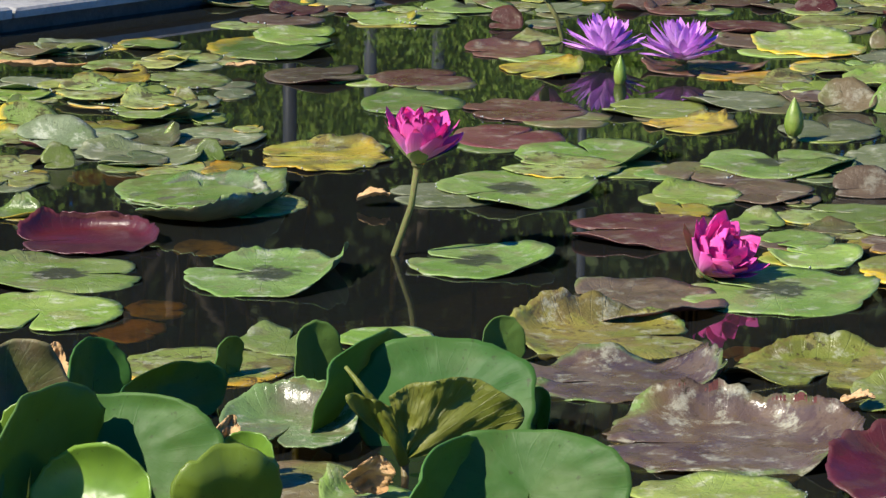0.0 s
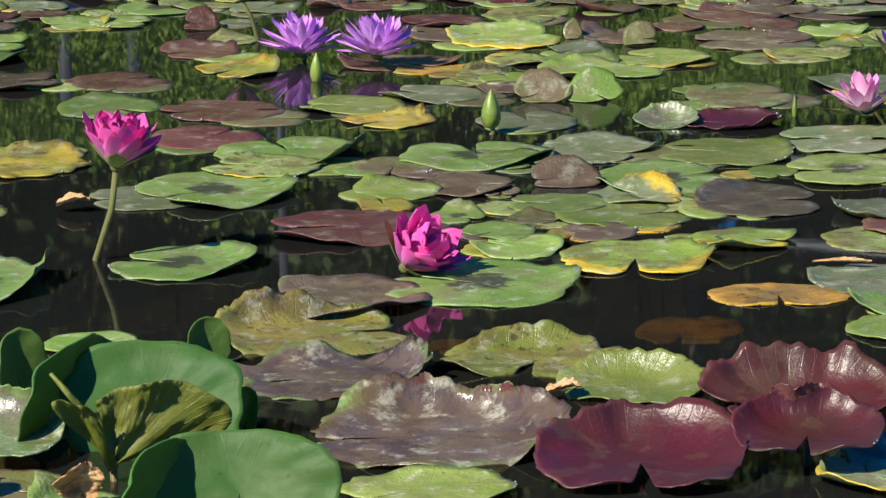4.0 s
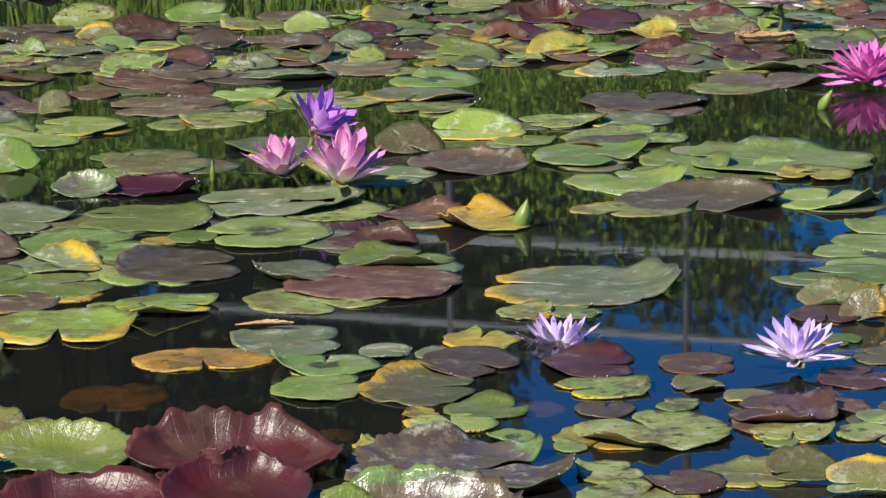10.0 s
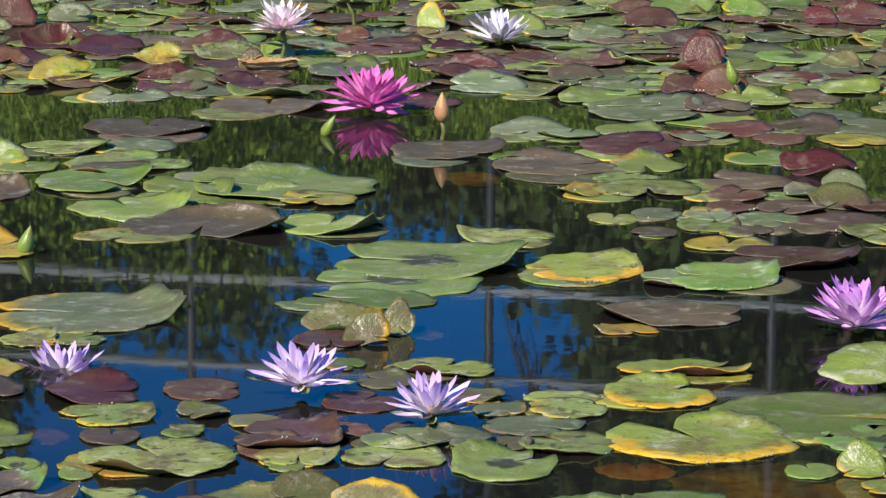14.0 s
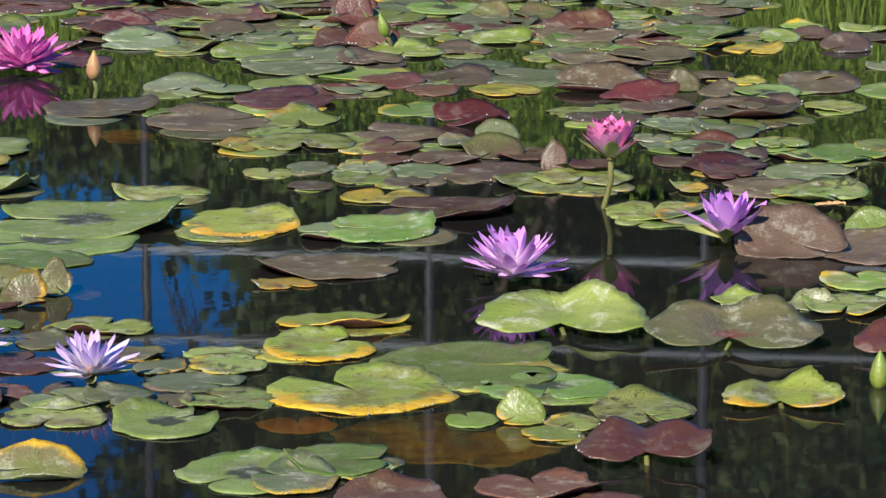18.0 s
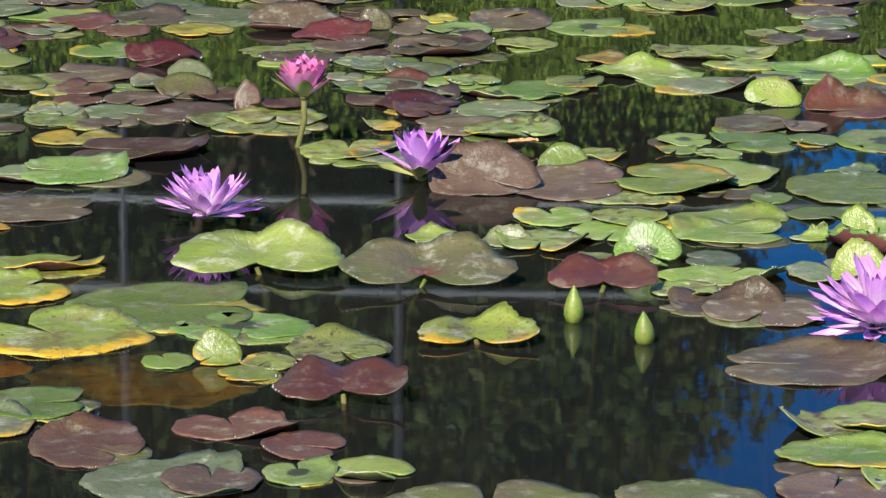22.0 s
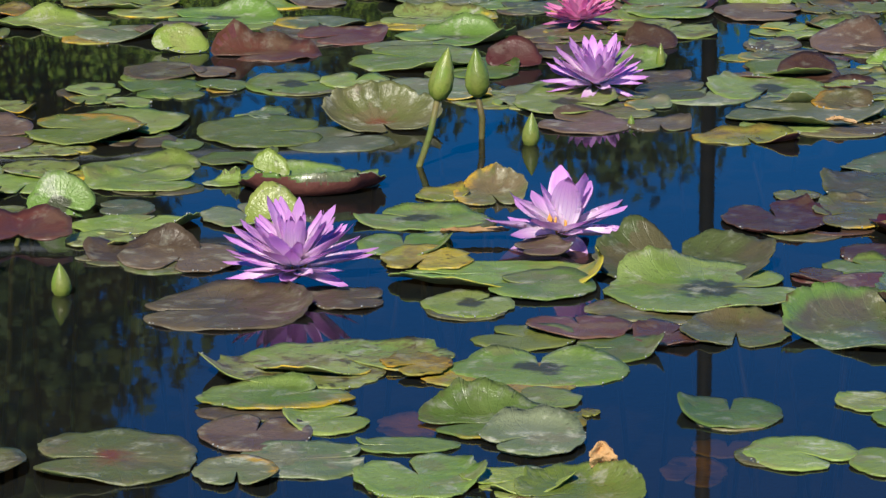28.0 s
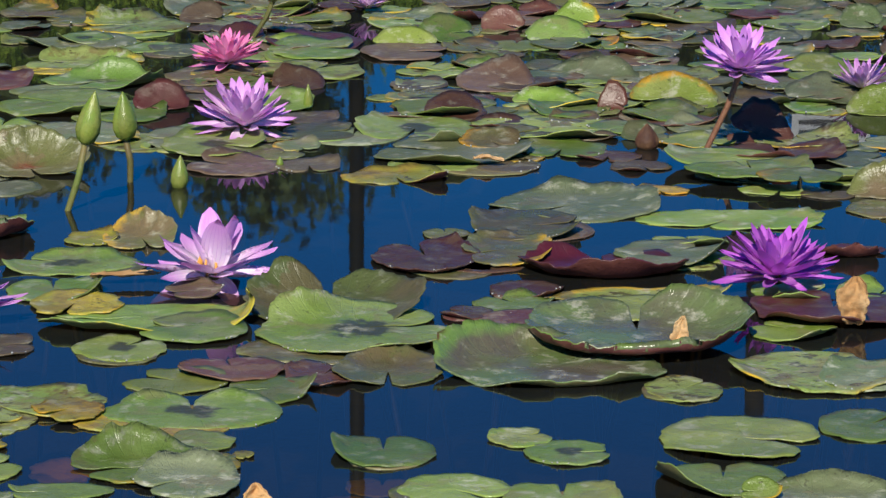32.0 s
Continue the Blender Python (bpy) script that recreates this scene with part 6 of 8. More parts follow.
pad("Y", .45, 4.599, .051, 1.1, .001, notch=312, old=1)
pad("y", -.271, 4.945, .089, 1.1, .001, notch=152, old=1)
pad("y", -.043, 4.109, .044, 1.1, .001, notch=155, old=1)
pad("Y", .254, 3.423, .061, .72, .001, notch=155, old=1)
pad("y", -.641, 5.914, .04, 1.1, .001, notch=272, old=1)
pad("y", -.521, 5.888, .054, 1.1, .002, notch=300, old=1)
pad("Y", -.448, 5.847, .048, 1.1, .002, notch=211, old=1)
pad("d", -.532, 5.78, .061, 1.1, .001, notch=157, old=1)
pad("y", -.637, 5.801, .046, 1.1, .002, notch=337, old=1)
pad("g", -.361, 5.586, .02, 1.1, .001, notch=265, old=1)
pad("g", -.667, 5.401, .029, 1.1, .001, notch=70, old=1)
pad("g", -.477, 5.432, .036, 1.01, .001, notch=140, old=1)
pad("g", -.326, 5.371, .028, 1.1, .001, notch=184, old=1)
pad("y", -.455, 5.204, .038, 1.1, .001, notch=88, old=1)
pad("Y", -.585, 5.15, .03, 1.1, .001, notch=106, old=1)
pad("g", -.647, 6.298, .034, 1.1, .002, notch=141, old=1)
pad("d", -.414, 6.146, .043, 1.1, .001, notch=143, old=1)
pad("Y", -.079, 3.42, .038, 1.1, .001, notch=84, old=1)
pad("o", .88, 7.284, .04, 1.1, .001, notch=104, old=1)
pad("o", .87, 7.413, .031, 1.1, .001, notch=338, old=1)
pad("g", .895, 7.132, .055, 1.1, .002, notch=346, old=1)
pad("b", .954, 7.436, .068, 1.03, .002, notch=83, old=1)
pad("g", 1.066, 7.075, .057, 1.1, .001, notch=342, old=1)
pad("o", .927, 6.936, .084, .72, .001, notch=276, old=1)
pad("g", .847, 6.728, .041, 1.1, .001, notch=151, old=1)
pad("o", .984, 6.895, .061, 1.1, .001, notch=57, old=1)
pad("g", 1.051, 7.32, .024, 1.1, .001, notch=353, old=1)
pad("Y", 1.164, 7.085, .042, 1.1, .002, notch=83, old=1)
pad("g", 1.163, 7.379, .038, 1.1, .001, notch=15, old=1)
pad("g", 1.298, 7.277, .032, 1.1, .001, notch=27, old=1)
pad("b", 1.212, 6.927, .029, 1.1, .001, notch=10, old=1)
pad("y", 1.256, 6.767, .029, .72, .001, notch=309, old=1)
pad("y", 1.083, 6.802, .087, 1.1, .002, notch=278, old=1)
pad("o", 1.028, 6.593, .087, 1.1, .001, notch=77, old=1)
pad("g", 1.096, 6.672, .049, 1.1, .001, notch=100, old=1)
pad("d", 1.124, 6.456, .047, 1.1, .002, notch=41, old=1)
pad("d", 1.095, 6.287, .07, 1.03, .001, notch=151, old=1)
pad("Y", 1.082, 6.321, .034, 1.1, .002, notch=31, old=1)
pad("b", 1.254, 6.633, .08, .88, .002, notch=36, old=1)
pad("Y", 1.256, 6.391, .043, 1.1, .001, notch=100, old=1)
pad("g", 1.219, 6.238, .024, 1.1, .001, notch=149, old=1)
pad("y", 1.051, 6.128, .062, 1.09, .001, notch=281, old=1)
pad("g", 1.305, 6.298, .081, 1.1, .001, notch=262, old=1)
pad("b", .84, 6.396, .051, 1.1, .001, notch=2, old=1)
pad("Y", .73, 6.066, .055, 1.1, .002, notch=78, old=1)
pad("g", .713, 6.238, .034, 1.1, .001, notch=333, old=1)
pad("Y", .87, 6.112, .083, 1.1, .001, notch=306, old=1)
pad("Y", .576, 5.931, .043, 1.1, .001, notch=273, old=1)
pad("o", .576, 5.833, .02, 1.1, .001, notch=168, old=1)
pad("g", .573, 5.514, .058, 1.1, .001, notch=1, old=1)
pad("o", .996, 5.698, .065, 1.1, .001, notch=221, old=1)
pad("y", .882, 5.652, .022, 1.1, .001, notch=83, old=1)
pad("o", 1.163, 5.764, .071, 1.06, .002, notch=67, old=1)
pad("y", 1.097, 5.246, .098, .98, .002, notch=221, old=1)
pad("o", 1.515, 7.212, .026, 1.1, .002, notch=47, old=1)
pad("o", 1.556, 7.125, .023, 1.1, .001, notch=202, old=1)
pad("d", 1.528, 6.958, .056, 1.1, .001, notch=222, old=1)
pad("o", 1.788, 7.069, .031, .72, .001, notch=18, old=1)
pad("b", 1.819, 6.921, .058, 1.1, .001, notch=265, old=1)
pad("g", 1.762, 6.944, .043, 1.1, .001, notch=357, old=1)
pad("y", 1.536, 6.647, .051, 1.1, .001, notch=135, old=1)
pad("b", 1.76, 6.762, .081, .63, .002, notch=197, old=1)
pad("o", 1.682, 6.659, .029, 1.1, .001, notch=95, old=1)
pad("Y", 1.548, 6.429, .056, 1.1, .001, notch=119, old=1)
pad("b", 1.539, 6.278, .065, 1.03, .002, notch=342, old=1)
pad("y", 1.512, 6.109, .061, .96, .001, notch=278, old=1)
pad("d", 1.859, 6.517, .044, 1.1, .001, notch=7, old=1)
pad("b", 1.947, 6.478, .027, 1.1, .002, notch=173, old=1)
pad("g", 2.075, 6.698, .03, .72, .002, notch=28, old=1)
pad("o", 2.075, 6.611, .03, 1.1, .002, notch=327, old=1)
pad("o", 2.176, 6.608, .056, 1.1, .001, notch=357, old=1)
pad("d", 2.066, 6.517, .047, 1.1, .001, notch=225, old=1)
pad("Y", 2.143, 6.446, .06, .83, .001, notch=353, old=1)
pad("y", 2.06, 6.255, .08, 1.09, .001, notch=82, old=1)
pad("b", 1.849, 6.062, .092, 1.07, .001, notch=36, old=1)
pad("d", 1.631, 5.928, .056, 1.03, .001, notch=271, old=1)
pad("g", 1.749, 5.918, .052, 1.1, .001, notch=138, old=1)
pad("b", 1.216, 5.489, .06, 1.1, .001, notch=307, old=1)
pad("y", 1.506, 5.757, .033, 1.1, .002, notch=170, old=1)
pad("g", 1.602, 5.672, .056, 1.1, .001, notch=312, old=1)
pad("o", 1.596, 5.527, .066, 1.1, .002, notch=353, old=1)
pad("Y", 1.807, 5.518, .062, 1, .001, notch=130, old=1)
pad("g", 1.777, 5.387, .063, 1.1, .001, notch=137, old=1)
pad("g", 1.593, 5.276, .059, .98, .001, notch=90, old=1)
pad("y", 1.529, 5.125, .09, .72, .001, notch=240, old=1)
pad("o", 1.843, 5.347, .04, 1.1, .001, notch=344, old=1)
pad("d", .534, 5.167, .041, 1.1, .001, notch=29, old=1)
pad("o", .681, 5.253, .06, 1.1, .001, notch=203, old=1)
pad("o", .76, 5.215, .094, 1.1, .002, notch=227, old=1)
pad("y", .486, 4.966, .021, 1.1, .002, notch=338, old=1)
pad("g", .743, 5.009, .087, 1.1, .001, notch=319, old=1)
pad("Y", .832, 5.074, .028, 1.1, .002, notch=14, old=1)
pad("d", 1.076, 5.011, .067, 1.1, .002, notch=37, old=1)
pad("y", .69, 4.879, .063, .95, .002, notch=129, old=1)
pad("y", .493, 4.872, .053, .98, .001, notch=51, old=1)
pad("Y", .63, 4.747, .068, .93, .001, notch=199, old=1)
pad("y", .522, 4.754, .034, .72, .001, notch=89, old=1)
pad("g", .782, 4.828, .074, 1.1, .001, notch=268, old=1)
pad("o", .981, 4.75, .042, 1.1, .001, notch=268, old=1)
pad("d", 1.126, 4.789, .068, .88, .001, notch=112, old=1)
pad("Y", .565, 4.689, .045, 1.1, .001, notch=229, old=1)
pad("o", .666, 4.593, .032, 1.1, .001, notch=144, old=1)
pad("y", .952, 4.602, .09, 1.08, .001, notch=303, old=1)
pad("Y", .875, 4.341, .05, 1.1, .001, notch=71, old=1)
pad("o", 1.094, 4.926, .057, .72, .001, notch=260, old=1)
pad("d", 1.212, 5.103, .053, .72, .001, notch=64, old=1)
pad("Y", 1.201, 4.432, .026, 1.1, .002, notch=332, old=1)
pad("b", .975, 4.261, .023, 1.1, .001, notch=279, old=1)
pad("Y", .883, 4.198, .048, 1.03, .001, notch=258, old=1)
pad("b", 1.294, 4.084, .032, 1.1, .001, notch=104, old=1)
pad("Y", 1.301, 3.777, .042, 1.1, .001, notch=294, old=1)
pad("Y", 1.106, 3.778, .062, 1.07, .001, notch=242, old=1)
pad("Y", 1.057, 3.609, .029, 1.1, .002, notch=335, old=1)
pad("o", 1.055, 3.487, .052, 1.1, .002, notch=268, old=1)
pad("Y", 1.193, 3.55, .046, .72, .002, notch=284, old=1)
pad("o", 1.795, 7.721, .038, 1.1, .001, notch=345, old=1)
pad("o", 1.956, 7.917, .042, 1.1, .001, notch=75, old=1)
pad("o", 1.955, 7.801, .037, 1.1, .001, notch=299, old=1)
pad("g", 2.102, 7.845, .027, 1.1, .001, notch=50, old=1)
pad("y", 2.321, 7.917, .07, 1.1, .001, notch=135, old=1)
pad("o", 2.247, 7.505, .047, 1.1, .001, notch=146, old=1)
pad("g", 2.337, 7.549, .046, 1.1, .001, notch=262, old=1)
pad("y", 2.313, 7.708, .067, .92, .002, notch=113, old=1)
pad("y", 2.427, 7.528, .088, 1.1, .001, notch=133, old=1)
pad("b", 2.221, 7.277, .084, 1.1, .001, notch=269, old=1)
pad("d", 2.246, 7.143, .05, 1.1, .001, notch=158, old=1)
pad("y", 2.567, 7.815, .046, 1.1, .001, notch=86, old=1)
pad("y", 2.964, 7.636, .094, 1.1, .002, notch=107, old=1)
pad("o", 3.19, 7.432, .068, 1.1, .001, notch=203, old=1)
pad("g", 3.498, 7.34, .038, 1.1, .001, notch=49, old=1)
pad("y", 3.068, 7.143, .038, 1.1, .001, notch=131, old=1)
pad("Y", 3.255, 7.206, .068, 1.1, .001, notch=262, old=1)
pad("o", 3.357, 6.993, .055, 1.1, .001, notch=204, old=1)
pad("y", 2.115, 6.673, .046, .72, .001, notch=180, old=1)
pad("Y", 2.318, 6.798, .04, 1.1, .001, notch=107, old=1)
pad("d", 2.591, 7.32, .033, 1.1, .001, notch=69, old=1)
pad("g", 2.476, 7.051, .051, 1.1, .001, notch=216, old=1)
pad("o", 2.575, 7.037, .058, .72, .002, notch=189, old=1)
pad("g", 2.627, 6.971, .071, 1.04, .001, notch=209, old=1)
pad("g", 2.807, 6.951, .053, 1.1, .001, notch=129, old=1)
pad("g", 2.787, 7.222, .023, 1.1, .001, notch=175, old=1)
pad("y", 2.534, 6.84, .036, 1.1, .002, notch=273, old=1)
pad("d", 2.477, 6.745, .042, 1.1, .001, notch=250, old=1)
pad("y", 2.625, 6.704, .042, 1.1, .001, notch=131, old=1)
pad("g", 2.77, 6.597, .061, 1.1, .002, notch=253, old=1)
pad("o", 2.712, 6.503, .083, 1.1, .001, notch=258, old=1)
pad("b", 2.404, 6.25, .043, 1.1, .001, notch=200, old=1)
pad("y", 2.642, 6.302, .054, 1.1, .001, notch=179, old=1)
pad("d", 2.894, 6.367, .088, .71, .001, notch=185, old=1)
pad("o", 2.817, 6.084, .079, 1, .001, notch=1, old=1)
pad("b", 3.06, 7.112, .039, 1.1, .001, notch=253, old=1)
pad("o", 2.939, 6.893, .063, 1.1, .001, notch=102, old=1)
pad("b", 2.86, 6.793, .087, .87, .001, notch=266, old=1)
pad("b", 3.071, 6.822, .054, 1.1, .001, notch=287, old=1)
pad("y", 2.96, 6.569, .032, 1.1, .001, notch=19, old=1)
pad("y", 3.053, 6.671, .041, 1.1, .001, notch=27, old=1)
pad("Y", 3.032, 6.495, .028, 1.1, .001, notch=122, old=1)
pad("y", 2.423, 5.828, .047, 1.1, .001, notch=330, old=1)
pad("y", 2.505, 5.797, .044, 1.1, .001, notch=71, old=1)
pad("Y", 2.669, 5.788, .042, 1.1, .002, notch=345, old=1)
pad("g", 2.826, 5.924, .088, 1.1, .001, notch=106, old=1)
pad("b", 2.67, 5.679, .043, .72, .002, notch=143, old=1)
pad("g", 2.527, 5.608, .08, 1.1, .001, notch=65, old=1)
pad("d", 2.202, 5.648, .073, 1.06, .001, notch=352, old=1)
pad("g", 2.315, 5.628, .024, 1.1, .001, notch=237, old=1)
pad("o", 2.339, 5.439, .095, 1, .001, notch=161, old=1)
pad("Y", 2.438, 5.315, .037, 1.1, .001, notch=291, old=1)
pad("o", 2.444, 5.446, .044, 1.1, .002, notch=73, old=1)
pad("g", 2.314, 5.225, .058, .97, .001, notch=76, old=1)
pad("y", 3.297, 6.573, .038, 1.1, .001, notch=132, old=1)
pad("y", 3.404, 6.377, .076, 1.1, .001, notch=36, old=1)
pad("d", 3.134, 6.546, .044, 1.1, .001, notch=309, old=1)
pad("o", 3.158, 6.341, .053, 1.1, .001, notch=60, old=1)
pad("y", 3.304, 6.223, .036, 1.1, .001, notch=247, old=1)
pad("y", 3.091, 6.028, .044, 1.1, .001, notch=2, old=1)
pad("d", 2.963, 6.092, .058, 1.1, .002, notch=158, old=1)
pad("b", 2.892, 5.988, .054, 1.1, .002, notch=225, old=1)
pad("y", 2.726, 5.688, .048, 1.1, .001, notch=66, old=1)
pad("g", 2.875, 5.744, .054, 1.1, .001, notch=187, old=1)
pad("b", 3, 5.863, .041, 1.1, .001, notch=167, old=1)
pad("d", 3.025, 5.678, .062, .98, .001, notch=92, old=1)
pad("d", 2.734, 5.445, .04, 1.1, .001, notch=73, old=1)
pad("y", 2.508, 5.264, .064, .99, .001, notch=7, old=1)
pad("y", 2.469, 5.165, .04, 1.1, .001, notch=22, old=1)
pad("y", 2.584, 5.126, .04, 1.1, .001, notch=172, old=1)
pad("d", 3.608, 6.637, .057, 1.09, .001, notch=158, old=1)
pad("Y", 3.817, 6.754, .054, .88, .001, notch=231, old=1)
pad("g", 3.514, 6.273, .037, 1.1, .001, notch=102, old=1)
pad("o", 3.731, 6.535, .04, 1.1, .001, notch=318, old=1)
pad("y", 3.868, 6.623, .041, 1.1, .001, notch=246, old=1)
pad("o", 3.673, 6.026, .065, 1.1, .001, notch=9, old=1)
pad("y", 3.346, 6.162, .073, 1.1, .001, notch=205, old=1)
pad("g", 3.476, 6.102, .043, 1.1, .001, notch=111, old=1)
pad("g", 3.761, 6.343, .043, 1.1, .002, notch=273, old=1)
pad("y", 3.955, 6.419, .054, 1.1, .001, notch=97, old=1)
pad("g", 3.407, 5.987, .056, .95, .001, notch=70, old=1)
pad("y", 3.209, 5.926, .046, 1.1, .001, notch=298, old=1)
pad("y", 3.225, 5.794, .082, .96, .002, notch=45, old=1)
pad("g", 3.371, 5.826, .052, 1.1, .001, notch=214, old=1)
pad("d", 3.531, 5.933, .039, 1.1, .001, notch=315, old=1)
pad("b", 3.288, 5.6, .046, 1.1, .001, notch=182, old=1)
pad("Y", 3.355, 5.568, .03, 1.1, .002, notch=68, old=1)
pad("g", 2.949, 5.298, .054, .77, .001, notch=334, old=1)
pad("g", 2.917, 5.217, .056, .85, .002, notch=49, old=1)
pad("g", 3.027, 5.151, .034, 1.1, .001, notch=324, old=1)
pad("g", 3.037, 5.337, .056, 1.1, .001, notch=329, old=1)
pad("o", 3.122, 5.27, .064, 1.1, .001, notch=29, old=1)
pad("d", 3.303, 5.349, .04, 1.1, .001, notch=13, old=1)
pad("g", 3.03, 5.108, .05, 1.1, .001, notch=4, old=1)
pad("g", 2.939, 5.033, .027, 1.1, .001, notch=132, old=1)
pad("g", 2.902, 4.944, .043, 1.1, .002, notch=305, old=1)
pad("Y", 3.057, 4.85, .042, 1.1, .001, notch=144, old=1)
pad("o", 1.832, 5.068, .067, 1.1, .001, notch=62, old=1)
pad("d", 1.763, 4.67, .123, .99, .001, notch=196, old=1)
pad("b", 2.003, 4.897, .05, 1.07, .001, notch=144, old=1)
pad("y", 2.003, 4.621, .071, 1.1, .002, notch=94, old=1)
pad("y", 2.159, 4.515, .036, 1.1, .001, notch=13, old=1)
pad("d", 1.618, 4.541, .066, .67, .002, notch=125, old=1)
pad("b", 1.537, 4.304, .034, 1.1, .001, notch=62, old=1)
pad("d", 2.243, 5.001, .023, 1.1, .001, notch=287, old=1)
pad("o", 2.306, 5.022, .035, 1.1, .002, notch=156, old=1)
pad("g", 2.245, 4.874, .022, 1.1, .001, notch=19, old=1)
pad("d", 2.363, 4.99, .032, 1.1, .001, notch=183, old=1)
pad("y", 2.426, 5.051, .036, 1.1, .001, notch=115, old=1)
pad("b", 2.519, 4.971, .039, 1.1, .001, notch=1, old=1)
pad("g", 2.344, 4.908, .029, 1.1, .001, notch=47, old=1)
pad("g", 2.498, 4.884, .039, 1.1, .001, notch=281, old=1)
pad("y", 2.374, 4.857, .029, 1.1, .001, notch=17, old=1)
pad("b", 2.465, 4.877, .066, 1.09, .002, notch=285, old=1)
pad("g", 2.6, 4.726, .053, 1.1, .002, notch=267, old=1)
pad("y", 2.62, 4.701, .065, 1.04, .001, notch=327, old=1)
pad("b", 2.703, 4.81, .028, 1.1, .001, notch=191, old=1)
pad("o", 2.218, 4.481, .063, 1.1, .001, notch=140, old=1)
pad("g", 2.609, 4.43, .058, 1.1, .001, notch=70, old=1)
pad("Y", 2.841, 4.732, .029, 1.1, .001, notch=48, old=1)
pad("y", 2.858, 4.552, .052, 1.1, .001, notch=327, old=1)
pad("Y", 2.385, 3.886, .029, 1.1, .001, notch=171, old=1)
pad("o", 1.592, 4.111, .052, 1.03, .001, notch=56, old=1)
pad("Y", 1.601, 3.946, .025, 1.1, .001, notch=351, old=1)
pad("o", 1.593, 3.869, .019, 1.1, .001, notch=32, old=1)
pad("Y", 1.679, 3.898, .034, .83, .001, notch=315, old=1)
pad("o", 1.657, 3.851, .039, 1.1, .002, notch=128, old=1)
pad("b", 1.581, 3.791, .036, .87, .002, notch=278, old=1)
pad("b", 1.401, 3.833, .024, 1.1, .001, notch=126, old=1)
pad("o", 1.411, 3.765, .036, .98, .002, notch=0, old=1)
pad("y", 1.493, 3.744, .034, 1.1, .001, notch=238, old=1)
pad("o", 1.289, 3.726, .033, 1.06, .001, notch=241, old=1)
pad("Y", 1.78, 3.896, .061, 1.1, .001, notch=160, old=1)
pad("Y", 1.894, 3.986, .073, .67, .001, notch=134, old=1)
pad("Y", 1.934, 3.68, .092, 1.1, .001, notch=2, old=1)
pad("y", 1.951, 3.573, .067, .98, .001, notch=227, old=1)
pad("Y", 1.853, 3.378, .024, 1.1, .001, notch=162, old=1)
pad("o", 1.61, 3.36, .046, 1.1, .001, notch=0, old=1)
pad("o", 1.573, 3.18, .043, 1.1, .001, notch=134, old=1)
pad("y", 1.694, 3.006, .028, 1.1, .001, notch=230, old=1)
pad("b", 1.746, 2.985, .028, 1.1, .002, notch=335, old=1)
pad("o", 3.056, 5.224, .03, 1.1, .002, notch=229, old=1)
pad("o", 3.194, 5.126, .068, 1.08, .001, notch=312, old=1)
pad("d", 3.199, 5.227, .023, 1.1, .001, notch=169, old=1)
pad("g", 3.285, 5.253, .024, 1.1, .002, notch=68, old=1)
pad("g", 3.331, 5.156, .034, 1.1, .001, notch=195, old=1)
pad("Y", 3.031, 5.08, .028, 1.1, .001, notch=152, old=1)
pad("g", 3.038, 5.013, .04, 1.1, .001, notch=167, old=1)
pad("d", 2.967, 4.808, .021, 1.1, .002, notch=154, old=1)
pad("g", 3.069, 4.865, .03, 1.1, .001, notch=264, old=1)
pad("o", 2.94, 4.866, .038, .77, .001, notch=356, old=1)
pad("y", 3.033, 4.762, .037, 1.1, .002, notch=94, old=1)
pad("o", 2.878, 4.724, .049, .95, .001, notch=220, old=1)
pad("d", 2.945, 4.639, .055, 1.1, .001, notch=24, old=1)
pad("y", 3.085, 4.748, .055, 1.1, .001, notch=353, old=1)
pad("g", 2.844, 4.482, .047, 1.1, .001, notch=320, old=1)
pad("g", 2.561, 4.43, .048, 1.1, .001, notch=236, old=1)
pad("y", 2.761, 4.034, .075, 1.1, .001, notch=338, old=1)
pad("o", 2.865, 4.284, .026, 1.1, .001, notch=287, old=1)
pad("b", 3.04, 4.315, .037, 1.1, .001, notch=66, old=1)
pad("g", 3.132, 4.21, .039, 1.1, .002, notch=255, old=1)
pad("g", 3.03, 4.178, .026, 1.1, .001, notch=167, old=1)
pad("g", 2.9, 4.025, .063, 1.1, .001, notch=305, old=1)
pad("b", 2.891, 3.973, .052, 1.1, .001, notch=254, old=1)
pad("g", 3.363, 4.746, .075, .72, .001, notch=6, old=1)
pad("Y", 3.325, 4.687, .046, 1.1, .001, notch=338, old=1)
pad("g", 3.197, 4.343, .054, 1.1, .002, notch=64, old=1)
pad("y", 3.558, 4.843, .069, .94, .002, notch=38, old=1)
pad("d", 3.571, 4.654, .086, .72, .001, notch=278, old=1)
pad("o", 3.621, 4.553, .059, .93, .001, notch=307, old=1)
pad("b", 3.57, 4.462, .064, 1.1, .001, notch=101, old=1)
pad("g", 3.762, 4.766, .051, 1.1, .002, notch=145, old=1)
pad("g", 4.025, 4.557, .083, .94, .001, notch=68, old=1)
pad("Y", 3.791, 4.463, .075, .72, .001, notch=215, old=1)
pad("d", 3.657, 4.306, .081, .72, .001, notch=10, old=1)
pad("b", 3.853, 4.174, .066, 1.1, .002, notch=190, old=1)
pad("Y", 3.968, 4.158, .031, 1.1, .002, notch=306, old=1)
pad("b", 4.005, 4.458, .033, 1.1, .001, notch=334, old=1)
pad("g", 4.183, 4.347, .035, 1.1, .001, notch=300, old=1)
pad("Y", 3.212, 4.206, .026, 1.1, .001, notch=337, old=1)
pad("o", 3.295, 4.13, .052, 1.1, .002, notch=128, old=1)
pad("y", 3.387, 4.056, .044, 1.1, .001, notch=219, old=1)
